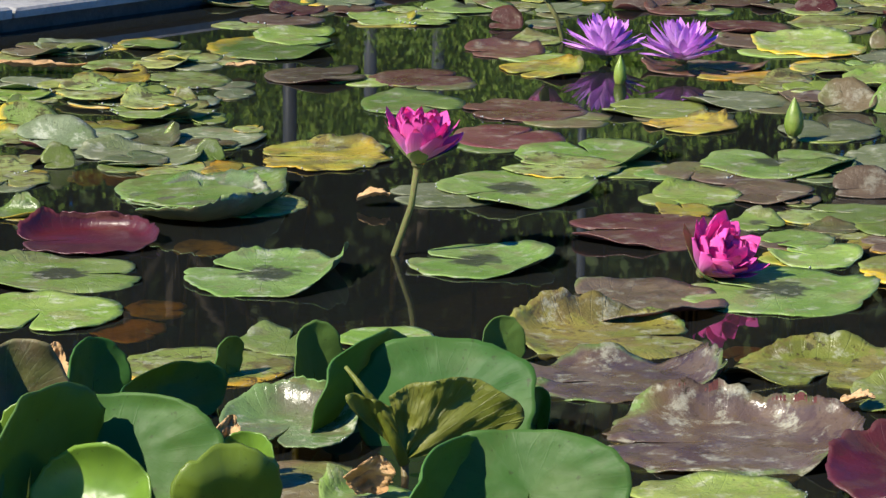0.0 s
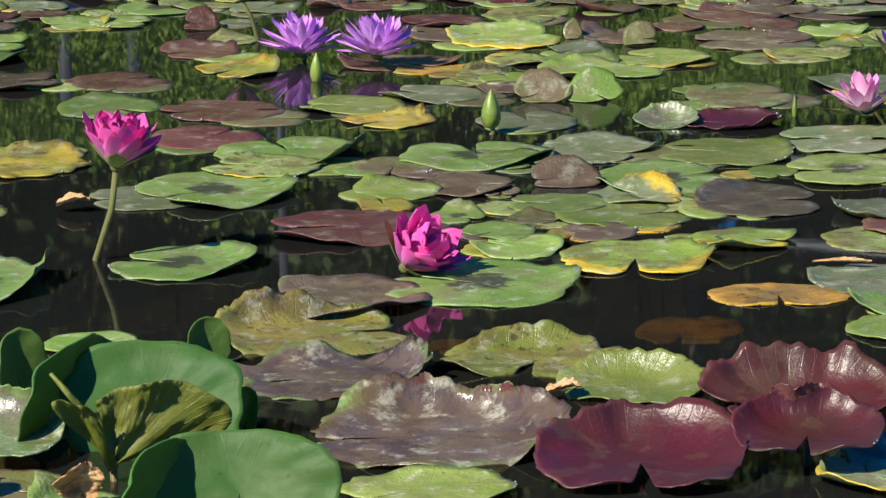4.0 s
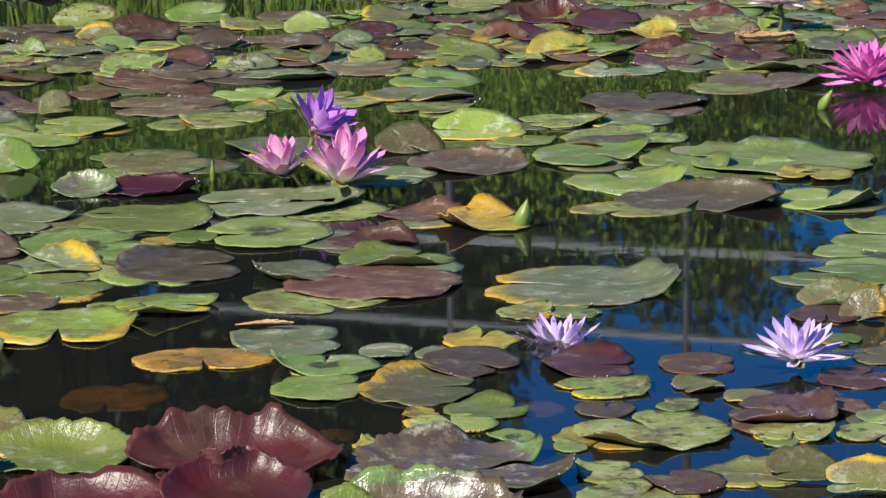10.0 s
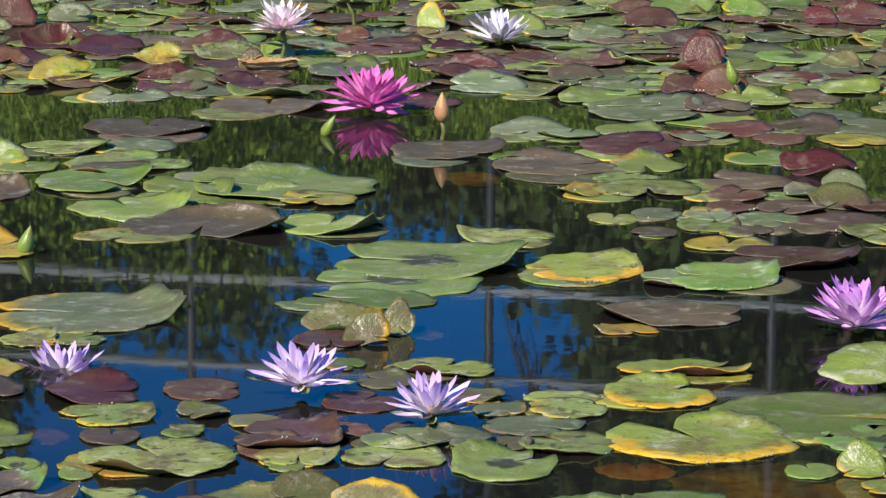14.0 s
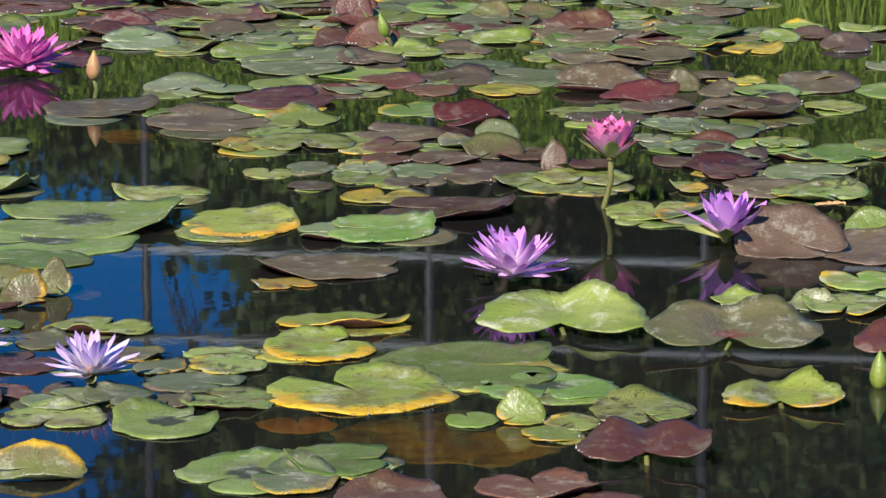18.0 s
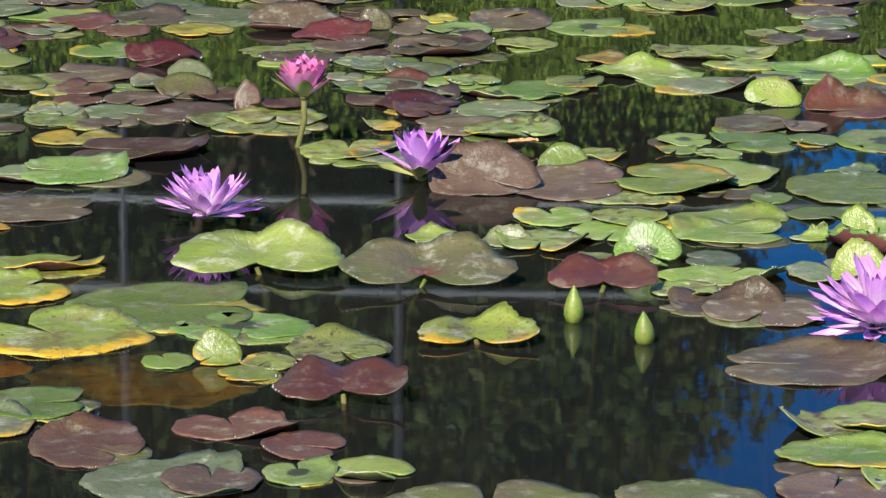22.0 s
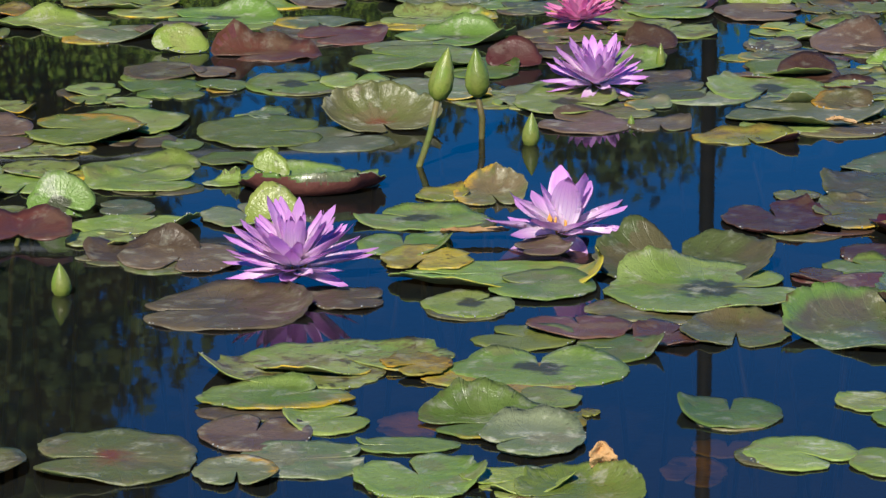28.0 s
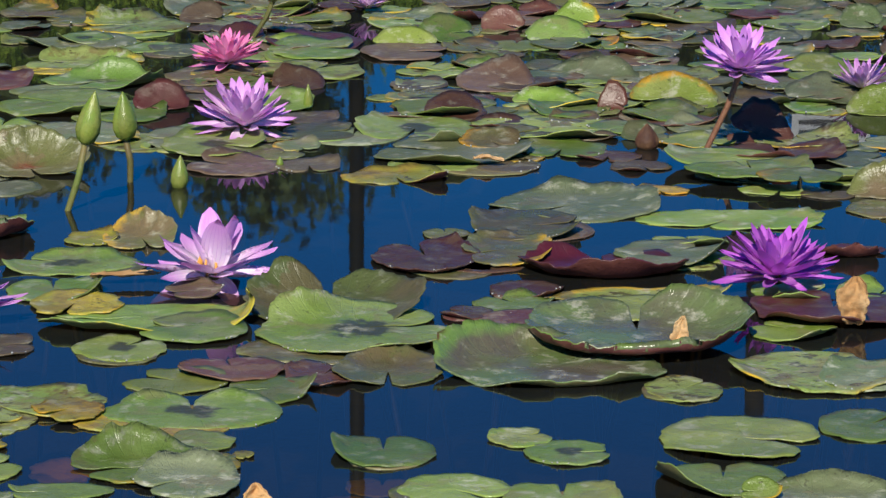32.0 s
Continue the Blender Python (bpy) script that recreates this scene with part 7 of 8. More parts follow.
pad("g", 3.624, 4.109, .068, 1.1, .001, notch=325, old=1)
pad("g", 3.536, 4.082, .039, 1.1, .002, notch=117, old=1)
pad("y", 3.45, 3.891, .067, 1.1, .001, notch=167, old=1)
pad("g", 3.459, 3.837, .047, 1.1, .001, notch=226, old=1)
pad("o", 3.511, 3.711, .058, 1.1, .001, notch=272, old=1)
pad("y", 3.107, 4.004, .027, 1.1, .001, notch=192, old=1)
pad("d", 3.09, 3.805, .08, 1.1, .001, notch=36, old=1)
pad("b", 2.463, 3.825, .024, .72, .002, notch=159, old=1)
pad("o", 2.578, 3.94, .034, 1.1, .001, notch=26, old=1)
pad("Y", 2.662, 3.867, .033, 1.1, .001, notch=1, old=1)
pad("Y", 2.745, 3.798, .071, .66, .001, notch=278, old=1)
pad("o", 2.718, 3.7, .062, .79, .001, notch=265, old=1)
pad("b", 2.616, 3.618, .031, 1.1, .001, notch=156, old=1)
pad("o", 2.558, 3.507, .049, .82, .001, notch=265, old=1)
pad("o", 2.443, 3.409, .047, .72, .001, notch=200, old=1)
pad("o", 2.475, 3.357, .053, 1.1, .001, notch=24, old=1)
pad("b", 2.901, 3.576, .059, .65, .001, notch=274, old=1)
pad("o", 2.865, 3.307, .055, .76, .002, notch=235, old=1)
pad("o", 2.584, 2.957, .045, 1.1, .001, notch=152, old=1)
pad("b", 2.16, 2.782, .066, .7, .001, notch=161, old=1)
pad("Y", 2.431, 2.716, .08, .81, .001, notch=82, old=1)
pad("y", 2.298, 2.553, .054, .72, .001, notch=199, old=1)
pad("o", 2.271, 2.505, .031, 1.1, .001, notch=359, old=1)
pad("Y", 2.102, 2.481, .044, 1.1, .001, notch=72, old=1)
pad("y", 2.174, 2.412, .044, .88, .001, notch=210, old=1)
pad("o", 4.117, 4.819, .034, 1.1, .001, notch=277, old=1)
pad("g", 3.991, 4.855, .031, 1.1, .001, notch=7, old=1)
pad("g", 4.25, 4.83, .035, 1.1, .001, notch=27, old=1)
pad("g", 4.411, 4.683, .06, 1.1, .001, notch=121, old=1)
pad("Y", 4.453, 4.622, .039, 1.09, .001, notch=268, old=1)
pad("b", 4.328, 4.573, .043, 1.1, .001, notch=249, old=1)
pad("o", 4.414, 4.509, .04, 1.1, .001, notch=318, old=1)
pad("g", 4.619, 4.551, .041, 1.1, .001, notch=45, old=1)
pad("b", 4.539, 4.483, .02, 1.1, .002, notch=17, old=1)
pad("b", 3.972, 4.662, .04, 1.1, .001, notch=287, old=1)
pad("g", 4.138, 4.672, .087, .97, .001, notch=342, old=1)
pad("Y", 4.213, 4.468, .036, 1.1, .002, notch=188, old=1)
pad("y", 4.125, 4.294, .063, 1.1, .001, notch=18, old=1)
pad("Y", 4.219, 4.034, .034, 1.1, .001, notch=333, old=1)
pad("o", 4.057, 3.936, .037, 1.1, .001, notch=119, old=1)
pad("y", 3.957, 3.906, .029, 1.1, .001, notch=337, old=1)
pad("d", 3.918, 3.75, .031, 1.1, .001, notch=308, old=1)
pad("g", 3.661, 3.742, .043, 1.1, .001, notch=58, old=1)
pad("d", 3.702, 3.719, .076, 1.1, .001, notch=82, old=1)
pad("o", 3.659, 3.42, .073, 1.09, .002, notch=97, old=1)
pad("g", 4.602, 4.388, .031, 1.1, .001, notch=46, old=1)
pad("y", 4.5, 4.243, .023, 1.1, .001, notch=75, old=1)
pad("g", 4.579, 4.172, .024, 1.1, .001, notch=166, old=1)
pad("g", 4.861, 4.339, .045, 1.09, .002, notch=26, old=1)
pad("y", 5.009, 4.185, .038, 1.1, .002, notch=36, old=1)
pad("Y", 5.058, 3.993, .051, 1.1, .001, notch=159, old=1)
pad("g", 4.709, 3.988, .056, 1.1, .001, notch=285, old=1)
pad("y", 4.44, 4.099, .035, 1.1, .002, notch=170, old=1)
pad("g", 4.477, 4.088, .041, 1.1, .001, notch=270, old=1)
pad("d", 4.212, 3.972, .033, 1.1, .001, notch=302, old=1)
pad("y", 4.274, 3.698, .073, .72, .001, notch=135, old=1)
pad("y", 4.148, 3.807, .049, 1.1, .001, notch=168, old=1)
pad("Y", 4.499, 3.818, .024, 1.1, .001, notch=105, old=1)
pad("g", 4.398, 3.708, .035, 1.1, .002, notch=22, old=1)
pad("g", 4.801, 3.859, .037, 1.1, .001, notch=49, old=1)
pad("y", 4.622, 3.63, .045, 1.1, .001, notch=321, old=1)
pad("y", 4.42, 3.424, .04, 1.1, .001, notch=57, old=1)
pad("g", 3.915, 3.718, .05, 1.1, .001, notch=43, old=1)
pad("Y", 4.048, 3.63, .058, .72, .002, notch=50, old=1)
pad("g", 4.021, 3.614, .043, 1.1, .001, notch=203, old=1)
pad("y", 3.865, 3.58, .083, 1.1, .001, notch=190, old=1)
pad("b", 4.103, 3.518, .037, 1.1, .001, notch=24, old=1)
pad("o", 4.091, 3.369, .039, 1.1, .001, notch=240, old=1)
pad("y", 4.334, 3.356, .032, 1.1, .001, notch=95, old=1)
pad("d", 4.109, 3.147, .048, 1.04, .002, notch=321, old=1)
pad("y", 4.182, 3.095, .028, 1.1, .001, notch=327, old=1)
pad("o", 3.86, 3.128, .068, .84, .001, notch=124, old=1)
pad("o", 3.982, 2.952, .044, 1.1, .002, notch=192, old=1)
pad("b", 3.397, 3.071, .062, 1.1, .001, notch=169, old=1)
pad("o", 3.153, 2.996, .053, 1.1, .001, notch=121, old=1)
pad("r", 3.195, 2.988, .049, 1.1, .001, notch=106, old=1)
pad("b", 3.111, 2.848, .036, 1.1, .001, notch=301, old=1)
pad("r", 2.977, 2.819, .021, 1.1, .001, notch=75, old=1)
pad("y", 3.389, 2.826, .056, 1.1, .001, notch=330, old=1)
pad("g", 3.807, 3.024, .057, .76, .001, notch=263, old=1)
pad("b", 3.829, 2.961, .038, .89, .002, notch=73, old=1)
pad("g", 3.915, 3.008, .027, 1.1, .001, notch=172, old=1)
pad("y", 3.359, 2.529, .041, 1.1, .001, notch=9, old=1)
pad("o", 2.765, 2.809, .101, .72, .001, notch=13, old=1)
pad("o", 3.036, 2.354, .062, 1.04, .001, notch=211, old=1)
pad("b", 2.912, 2.172, .038, 1.1, .001, notch=184, old=1)
pad("o", 2.878, 2.421, .034, 1.1, .001, notch=345, old=1)
pad("b", 2.662, 2.719, .027, 1.1, .001, notch=316, old=1)
pad("o", 2.483, 2.45, .038, 1.1, .001, notch=92, old=1)
pad("o", 2.422, 2.33, .04, 1.1, .002, notch=271, old=1)
pad("Y", 2.491, 2.216, .039, 1.01, .001, notch=242, old=1)
pad("d", 3.402, 5.404, .061, 1.1, .002, notch=53, old=1)
pad("Y", 3.581, 5.256, .065, 1.1, .002, notch=155, old=1)
pad("y", 3.719, 5.52, .031, 1.1, .002, notch=119, old=1)
pad("y", 3.804, 5.454, .051, .95, .002, notch=38, old=1)
pad("y", 3.8, 5.435, .057, 1.1, .002, notch=330, old=1)
pad("y", 3.975, 5.45, .06, 1.1, .001, notch=37, old=1)
pad("Y", 4.092, 5.352, .045, 1.1, .002, notch=277, old=1)
pad("y", 3.546, 5.011, .026, 1.1, .001, notch=163, old=1)
pad("y", 3.771, 5.088, .02, 1.1, .001, notch=343, old=1)
pad("o", 3.747, 5.018, .029, 1.1, .001, notch=95, old=1)
pad("o", 3.896, 5.105, .033, 1.1, .002, notch=222, old=1)
pad("y", 3.82, 5.025, .032, 1.1, .001, notch=221, old=1)
pad("y", 3.987, 5.218, .049, 1.09, .001, notch=248, old=1)


def far_pads():
    """Small pads crowd the far water, up to the bank."""
    rnd = random.Random(77)
    taken = [(ob.matrix_basis.translation.x, ob.matrix_basis.translation.y, 0.06) for ob in bpy.data.objects if ob.name.startswith("lily_pad")]
    for i in range(4600):
        p = polar(rnd.uniform(-4, 52), rnd.uniform(6.9, 9.3)) if i < 3600 else polar(rnd.uniform(42.5, 54), rnd.uniform(5.0, 6.9))
        a = rnd.uniform(0.035, 0.085 if i < 3600 else 0.07)
        inside = 0
        for c in range(len(POND)):
            (x0, y0), (x1, y1) = POND[c], POND[c - 1]
            if (y0 > p.y) != (y1 > p.y) and p.x < (x1 - x0) * (p.y - y0) / (y1 - y0) + x0:
                inside ^= 1
        open_water = noise.noise(Vector((p.x * 1.1, p.y * 1.1, 4.0))) > 0.45 or math.hypot(p.x - 4.26, p.y - 3.27) < 0.22 or (i >= 3600 and abs(math.degrees(math.atan2(p.x, p.y)) - 44.92) < 0.7)
        if not inside or open_water or any((p.x - x) ** 2 + (p.y - y) ** 2 < (0.72 * (a + b)) ** 2 for x, y, b in taken):
            continue
        taken.append((p.x, p.y, a))
        kind = rnd.choice("gggddoobbrrRy" if i < 3600 else "ggddoobbr")
        raised = rnd.random() < (0.25 if i < 3600 else 0.10)
        pad(kind, p.x, p.y, a, rnd.uniform(0.8, 1.2), 0.003, lift=rnd.uniform(0.012, 0.032) if raised else 0.0, far=1)


far_pads()
if FAR["verts"]:
    tagged(mesh_object("lily_pad_cover", FAR["verts"], FAR["faces"], FAR_MATS, slots=FAR["slots"], uvs=FAR["uvs"]),
           "older yellowing and bronze lily pads lying between the others", "lily pads", kind="stuff")


def water_beads():
    """Small drops along the rims of the pads."""
    v, f = [], []
    for p, r in BEADS:
        o = len(v)
        for g in range(5):
            t = math.pi * (g + 0.02) / 4.04
            for e in range(8):
                w = 2 * math.pi * e / 8
                v.append((p.x + r * math.sin(t) * math.cos(w), p.y + r * math.sin(t) * math.sin(w), p.z + r * 0.5 + r * math.cos(t)))
        f += [(o + g * 8 + e, o + g * 8 + 8 + e, o + g * 8 + 8 + (e + 1) % 8, o + g * 8 + (e + 1) % 8) for g in range(4) for e in range(8)]
    tagged(mesh_object("water_beads", v, f, BEAD), "tiny glinting water drops on the rims of the pads", "water drops", kind="stuff")


water_beads()

# ---- leaves that stand above the water at the near left ----
def raised_leaf(kind, x, y, a, b, yaw, lean, roll, fold, cup, label):
    """A round leaf held up on its stalk. a: half width; b: height; yaw: turn from the camera; lean: tilt back; fold: crease along the midrib; cup: hollow of the blade."""
    pad_count[0] += 1
    rnd = random.Random(pad_count[0] * 5 + 2)
    rings, spokes = 14, 72
    sx = rnd.uniform(0, 60)
    up = Vector((0, math.sin(radians(lean)), math.cos(radians(lean))))
    side = Vector((1, 0, 0))
    face = side.cross(up)
    cr, sr = math.cos(radians(roll)), math.sin(radians(roll))
    top, uvs = [], []
    for s in range(spokes + 1):
        w = -math.pi / 2 + 0.05 + (2 * math.pi - 0.1) * s / spokes
        cw, sw = math.cos(w), math.sin(w)
        away = min(s, spokes - s) / spokes
        lobe = 1 - 0.22 * math.exp(-away * 24)
        ragged = 1 + (0.06 if kind == "W" else 0.09) * noise.fractal(Vector((sx + cw * 1.2, sw * 1.5, 0.4)), 0.8, 2.2, 4)
        for r in range(rings + 1):
            q = (r / rings) ** 0.8
            e = q * lobe * (1 + (ragged - 1) * q * q)
            u, v = e * math.copysign(abs(cw) ** 0.82, cw), e * math.copysign(abs(sw) ** 0.9, sw)
            u, v = u * cr - v * sr, u * sr + v * cr
            d = fold * a * (math.sqrt(e * e * cw * cw + 0.01) - 0.1) + cup * a * e ** (5 if kind == "W" else 3) * (0.55 + 0.45 * sw)
            d += a * 0.15 * q * q * noise.noise(Vector((sx + cw * 1.3 * q, sw * 1.3 * q, 6.0)))
            d += a * 0.10 * q ** 3 * noise.noise(Vector((sx + w * 2.2, q * 2, 2.0)))
            d += a * 0.012 * noise.noise(Vector((sx + u * 5, v * 5, 3.0)))
            top.append(tuple(side * (u * a) + up * (b * (0.36 + 0.64 * v)) + face * d))
            uvs.append((s / spokes, q))
    n, m = len(top), rings + 1
    low = [tuple(Vector(p) - face * 0.0022) for p in top]
    faces, slots = [], []
    for s in range(spokes):
        for r in range(rings):
            p = s * m + r
            faces += [(p, p + 1, p + m + 1, p + m), (n + p + m, n + p + m + 1, n + p + 1, n + p)]
            slots += [0, 1]
        p = s * m + rings
        faces.append((p, n + p, n + p + m, p + m))
        slots.append(0)
    for p0, sign in ((0, 1), (spokes * m, -1)):
        for r in range(rings):
            quad = (p0 + r, n + p0 + r, n + p0 + r + 1, p0 + r + 1)
            faces.append(quad if sign > 0 else quad[::-1])
            slots.append(0)
    ob = mesh_object("lily_leaf", top + low, faces, [RAISED[kind], RAISED["V"]], slots=slots, uvs=uvs + uvs)
    ob.matrix_basis = Matrix.Translation((x, y, 0.004)) @ Matrix.Rotation(-math.atan2(x, y) + radians(yaw), 4, "Z")
    tagged(ob, label, "lily leaf", "raised lily leaves")
    hold = up * (b * 0.36) - face * 0.004
    v, f = tube([hold, hold - face * 0.03 + Vector((0, 0, -b * 0.3)), Vector((0, hold.y + 0.03, -0.5))], [0.004] * 3, 7)
    mesh_object("leaf_stalk", v, f, STALK, ob)
    if kind == "V":
        pts = [up * (b * t) + side * (a * 0.75 * (0.2 - t) * 0.9) + face * (0.004 + fold * a * 0.2) for t in (0.0, 0.35, 0.7, 1.02)]
        v, f = tube(pts, [0.007, 0.006, 0.005, 0.003], 8)
        mesh_object("midrib", v, f, RAISED["V"], ob)


raised_leaf("G", 0.001, 3.651, 0.095, 0.112, -12, 34, 0, 0.1, 0.06, "large green lily leaf standing upright above the water")
raised_leaf("G", -0.082, 3.718, 0.098, 0.101, 60, -4, 0, 0, 0.1, "large green lily leaf standing upright above the water")
raised_leaf("G", 0.078, 3.332, 0.097, 0.100, -10, 34, 0, 0.1, 0.06, "large green lily leaf standing upright above the water")
raised_leaf("G", 0.001, 3.349, 0.077, 0.081, 60, -2, 0, 0, 0.1, "large green lily leaf standing upright above the water")
raised_leaf("G", -0.305, 3.448, 0.095, 0.101, -12, 30, 6, 0.1, 0.06, "large green lily leaf standing upright above the water")
raised_leaf("G", -0.388, 3.396, 0.110, 0.117, 58, -4, -6, 0.1, 0.08, "large green lily leaf standing upright above the water")
raised_leaf("L", -0.325, 3.339, 0.061, 0.065, -24, 34, 0, -0.1, 0.5, "bright yellow-green lily leaf curled above the water")
raised_leaf("L", -0.186, 3.489, 0.030, 0.050, -22, 18, -10, 0.5, 0.2, "bright yellow-green lily leaf curled above the water")
raised_leaf("L", -0.202, 3.362, 0.055, 0.072, 20, -28, 0, 0.2, -0.4, "bright yellow-green lily leaf curled above the water")
raised_leaf("G", -0.278, 3.730, 0.091, 0.056, 52, 30, 8, 0.1, 0.2, "large green lily leaf standing upright above the water")
raised_leaf("G", -0.364, 3.824, 0.042, 0.063, 40, 14, -14, 0.25, 0.1, "large green lily leaf standing upright above the water")
raised_leaf("O", -0.430, 3.615, 0.059, 0.107, 30, 10, 10, 0.45, 0.2, "withering leaf with tan dried edges standing upright")
raised_leaf("L", -0.413, 3.582, 0.025, 0.057, -30, 10, 25, 0.5, 0.2, "bright yellow-green lily leaf curled above the water")
raised_leaf("G", -0.234, 3.941, 0.026, 0.042, 55, 0, 0, 0.1, 0.2, "large green lily leaf standing upright above the water")
raised_leaf("G", -0.136, 3.862, 0.032, 0.075, 35, 4, 12, 0.35, 0.1, "large green lily leaf standing upright above the water")
raised_leaf("G", 0.067, 4.012, 0.025, 0.050, 25, 10, 15, 0.3, 0.2, "large green lily leaf standing upright above the water")
raised_leaf("L", 0.099, 3.712, 0.014, 0.042, -20, 10, -20, 0.5, 0.1, "bright yellow-green lily leaf curled above the water")


def folded_leaf(x, y, z, size, label):
    """A leaf folded along its midrib: a broad half fanned out to one side and a narrow half standing up beside it."""
    folded = tagged(new("lily_leaf"), label, "lily leaf", "raised lily leaves")
    folded.matrix_basis = Matrix.Translation((x, y, z)) @ Matrix.Rotation(-math.atan2(x, y), 4, "Z")
    for name, first, last, long_end, short_end, toward in (("broad_half", 10, 104, 0.142, 0.066, 0.35), ("narrow_half", 132, 102, 0.104, 0.060, -0.25)):
        rings, spokes = 14, 44
        top, uvs, faces = [], [], []
        for s in range(spokes + 1):
            f = s / spokes
            w = radians(first + (last - first) * f)
            reach = size * (short_end + (long_end - short_end) * (1 - f) ** 1.25) * (1 + 0.05 * noise.noise(Vector((f * 5, first, 1.0))))
            reach *= 1 - 0.35 * math.exp(-f * 18)
            for r in range(rings + 1):
                q = r / rings
                e = reach * q
                quilt = 0.0028 * size * math.sin(w * 26 + 3 * q) * math.sin(q * 19 + 4 * math.sin(w * 9)) * q
                depth = toward * e * (0.55 + 0.3 * (1 - f)) - 0.10 * reach * q ** 3 + quilt + 0.010 * noise.noise(Vector((w * 3, q * 3, first)))
                top.append((e * math.cos(w), depth, 0.96 * e * math.sin(w) + 0.004))
                uvs.append((f * 0.6, q))
        m = rings + 1
        n = len(top)
        low = [(px, py + 0.0016, pz) for px, py, pz in top]
        for s in range(spokes):
            for r in range(rings):
                p = s * m + r
                faces += [(p, p + 1, p + m + 1, p + m), (n + p + m, n + p + m + 1, n + p + 1, n + p)]
            p = s * m + rings
            faces.append((p, n + p, n + p + m, p + m))
        mesh_object(name, top + low, faces, RAISED["V"], folded, uvs=uvs + uvs)
    v, f = tube([(0.0, 0.0, 0.0), (-0.012 * size, -0.004, 0.03 * size), (-0.030 * size, -0.008, 0.064 * size), (-0.058 * size, -0.004, 0.098 * size)], [0.006, 0.0055, 0.004, 0.002], 8)
    mesh_object("midrib", v, f, RAISED["V"], folded)
    v, f = tube([(0, 0.004, 0.004), (0.004, 0.02, -0.1), (0.01, 0.04, -0.45)], [0.004] * 3, 7)
    mesh_object("leaf_stalk", v, f, STALK, folded)


folded_leaf(-0.036, 3.529, 0.014, 1.0, "folded yellow-green leaf showing its veined underside")
# one more leaf, added out of view on the left to shade its neighbours
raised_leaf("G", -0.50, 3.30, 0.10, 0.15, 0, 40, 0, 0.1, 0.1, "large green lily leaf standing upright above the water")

# ---- flowers and buds ----
def petal_mesh(name, mat, length, width, rise, cup, curl):
    """One petal from the flower's heart outwards along +x: narrow, hollowed along its middle, pointed."""
    me = bpy.data.meshes.get(name)
    if me:
        return me
    rows, cols = 9, 5
    verts, uvs, faces = [], [], []
    for i in range(rows + 1):
        t = i / rows
        half = width * 0.5 * (math.sin(math.pi * min(1.0, t * 0.80 + 0.14)) ** 0.8) * (1 - 0.0 * t) if i < rows else width * 0.03
        ang = rise + curl * (t - 0.3)
        if i == 0:
            px, pz = 0.0, 0.0
        else:
            px, pz = px + length / rows * math.cos(ang), pz + length / rows * math.sin(ang)
        for j in range(cols + 1):
            u = j / cols * 2 - 1
            h = cup * width * (u * u) * math.sin(math.pi * min(1, t + 0.12))
            verts.append((px - h * math.sin(ang), half * u, pz + h * math.cos(ang)))
            uvs.append((j / cols, t))
    n = len(verts)
    th = 0.0007
    verts += [(p[0], p[1], p[2] - th) for p in verts]
    uvs += uvs
    m = cols + 1
    for i in range(rows):
        for j in range(cols):
            p = i * m + j
            faces += [(p, p + m, p + m + 1, p + 1), (n + p + 1, n + p + m + 1, n + p + m, n + p)]
        for p in (i * m, i * m + cols):
            faces.append((p, n + p, n + p + m, p + m))
    p = rows * m
    faces.append(tuple(range(p, p + m)) + tuple(range(n + p + cols, n + p - 1, -1)))
    ob = mesh_object(name, verts, faces, mat, uvs=uvs)
    me = ob.data
    bpy.data.objects.remove(ob)
    return me


STYLE = {
    # rings of (count, rise in degrees, length as a share of the radius, width as a share of the length)
    "star": ((4, 6, 1.0, 0.26, "sepal"), (9, 18, 1.02, 0.24, ""), (9, 34, 1.0, 0.24, ""), (8, 52, 0.95, 0.24, ""), (6, 70, 0.84, 0.24, "")),
    "double": ((7, 0, 1.0, 0.26, ""), (12, 12, 1.02, 0.25, ""), (12, 26, 1.0, 0.25, ""), (12, 42, 0.93, 0.25, ""), (10, 58, 0.84, 0.26, ""), (6, 74, 0.70, 0.27, "")),
    "cup": ((4, 30, 1.15, 0.46, "sepal"), (9, 40, 1.28, 0.46, ""), (9, 50, 1.32, 0.46, ""), (10, 60, 1.30, 0.46, ""), (10, 70, 1.24, 0.46, ""), (9, 80, 1.14, 0.46, "")),
    "few": ((4, 14, 1.0, 0.32, "sepal"), (7, 34, 1.0, 0.36, ""), (7, 54, 0.98, 0.36, ""), (5, 74, 0.95, 0.34, "")),
    "broad": ((5, -4, 1.02, 0.34, ""), (7, 9, 1.08, 0.31, ""), (6, 27, 0.98, 0.34, ""), (5, 64, 0.90, 0.48, "")),
}


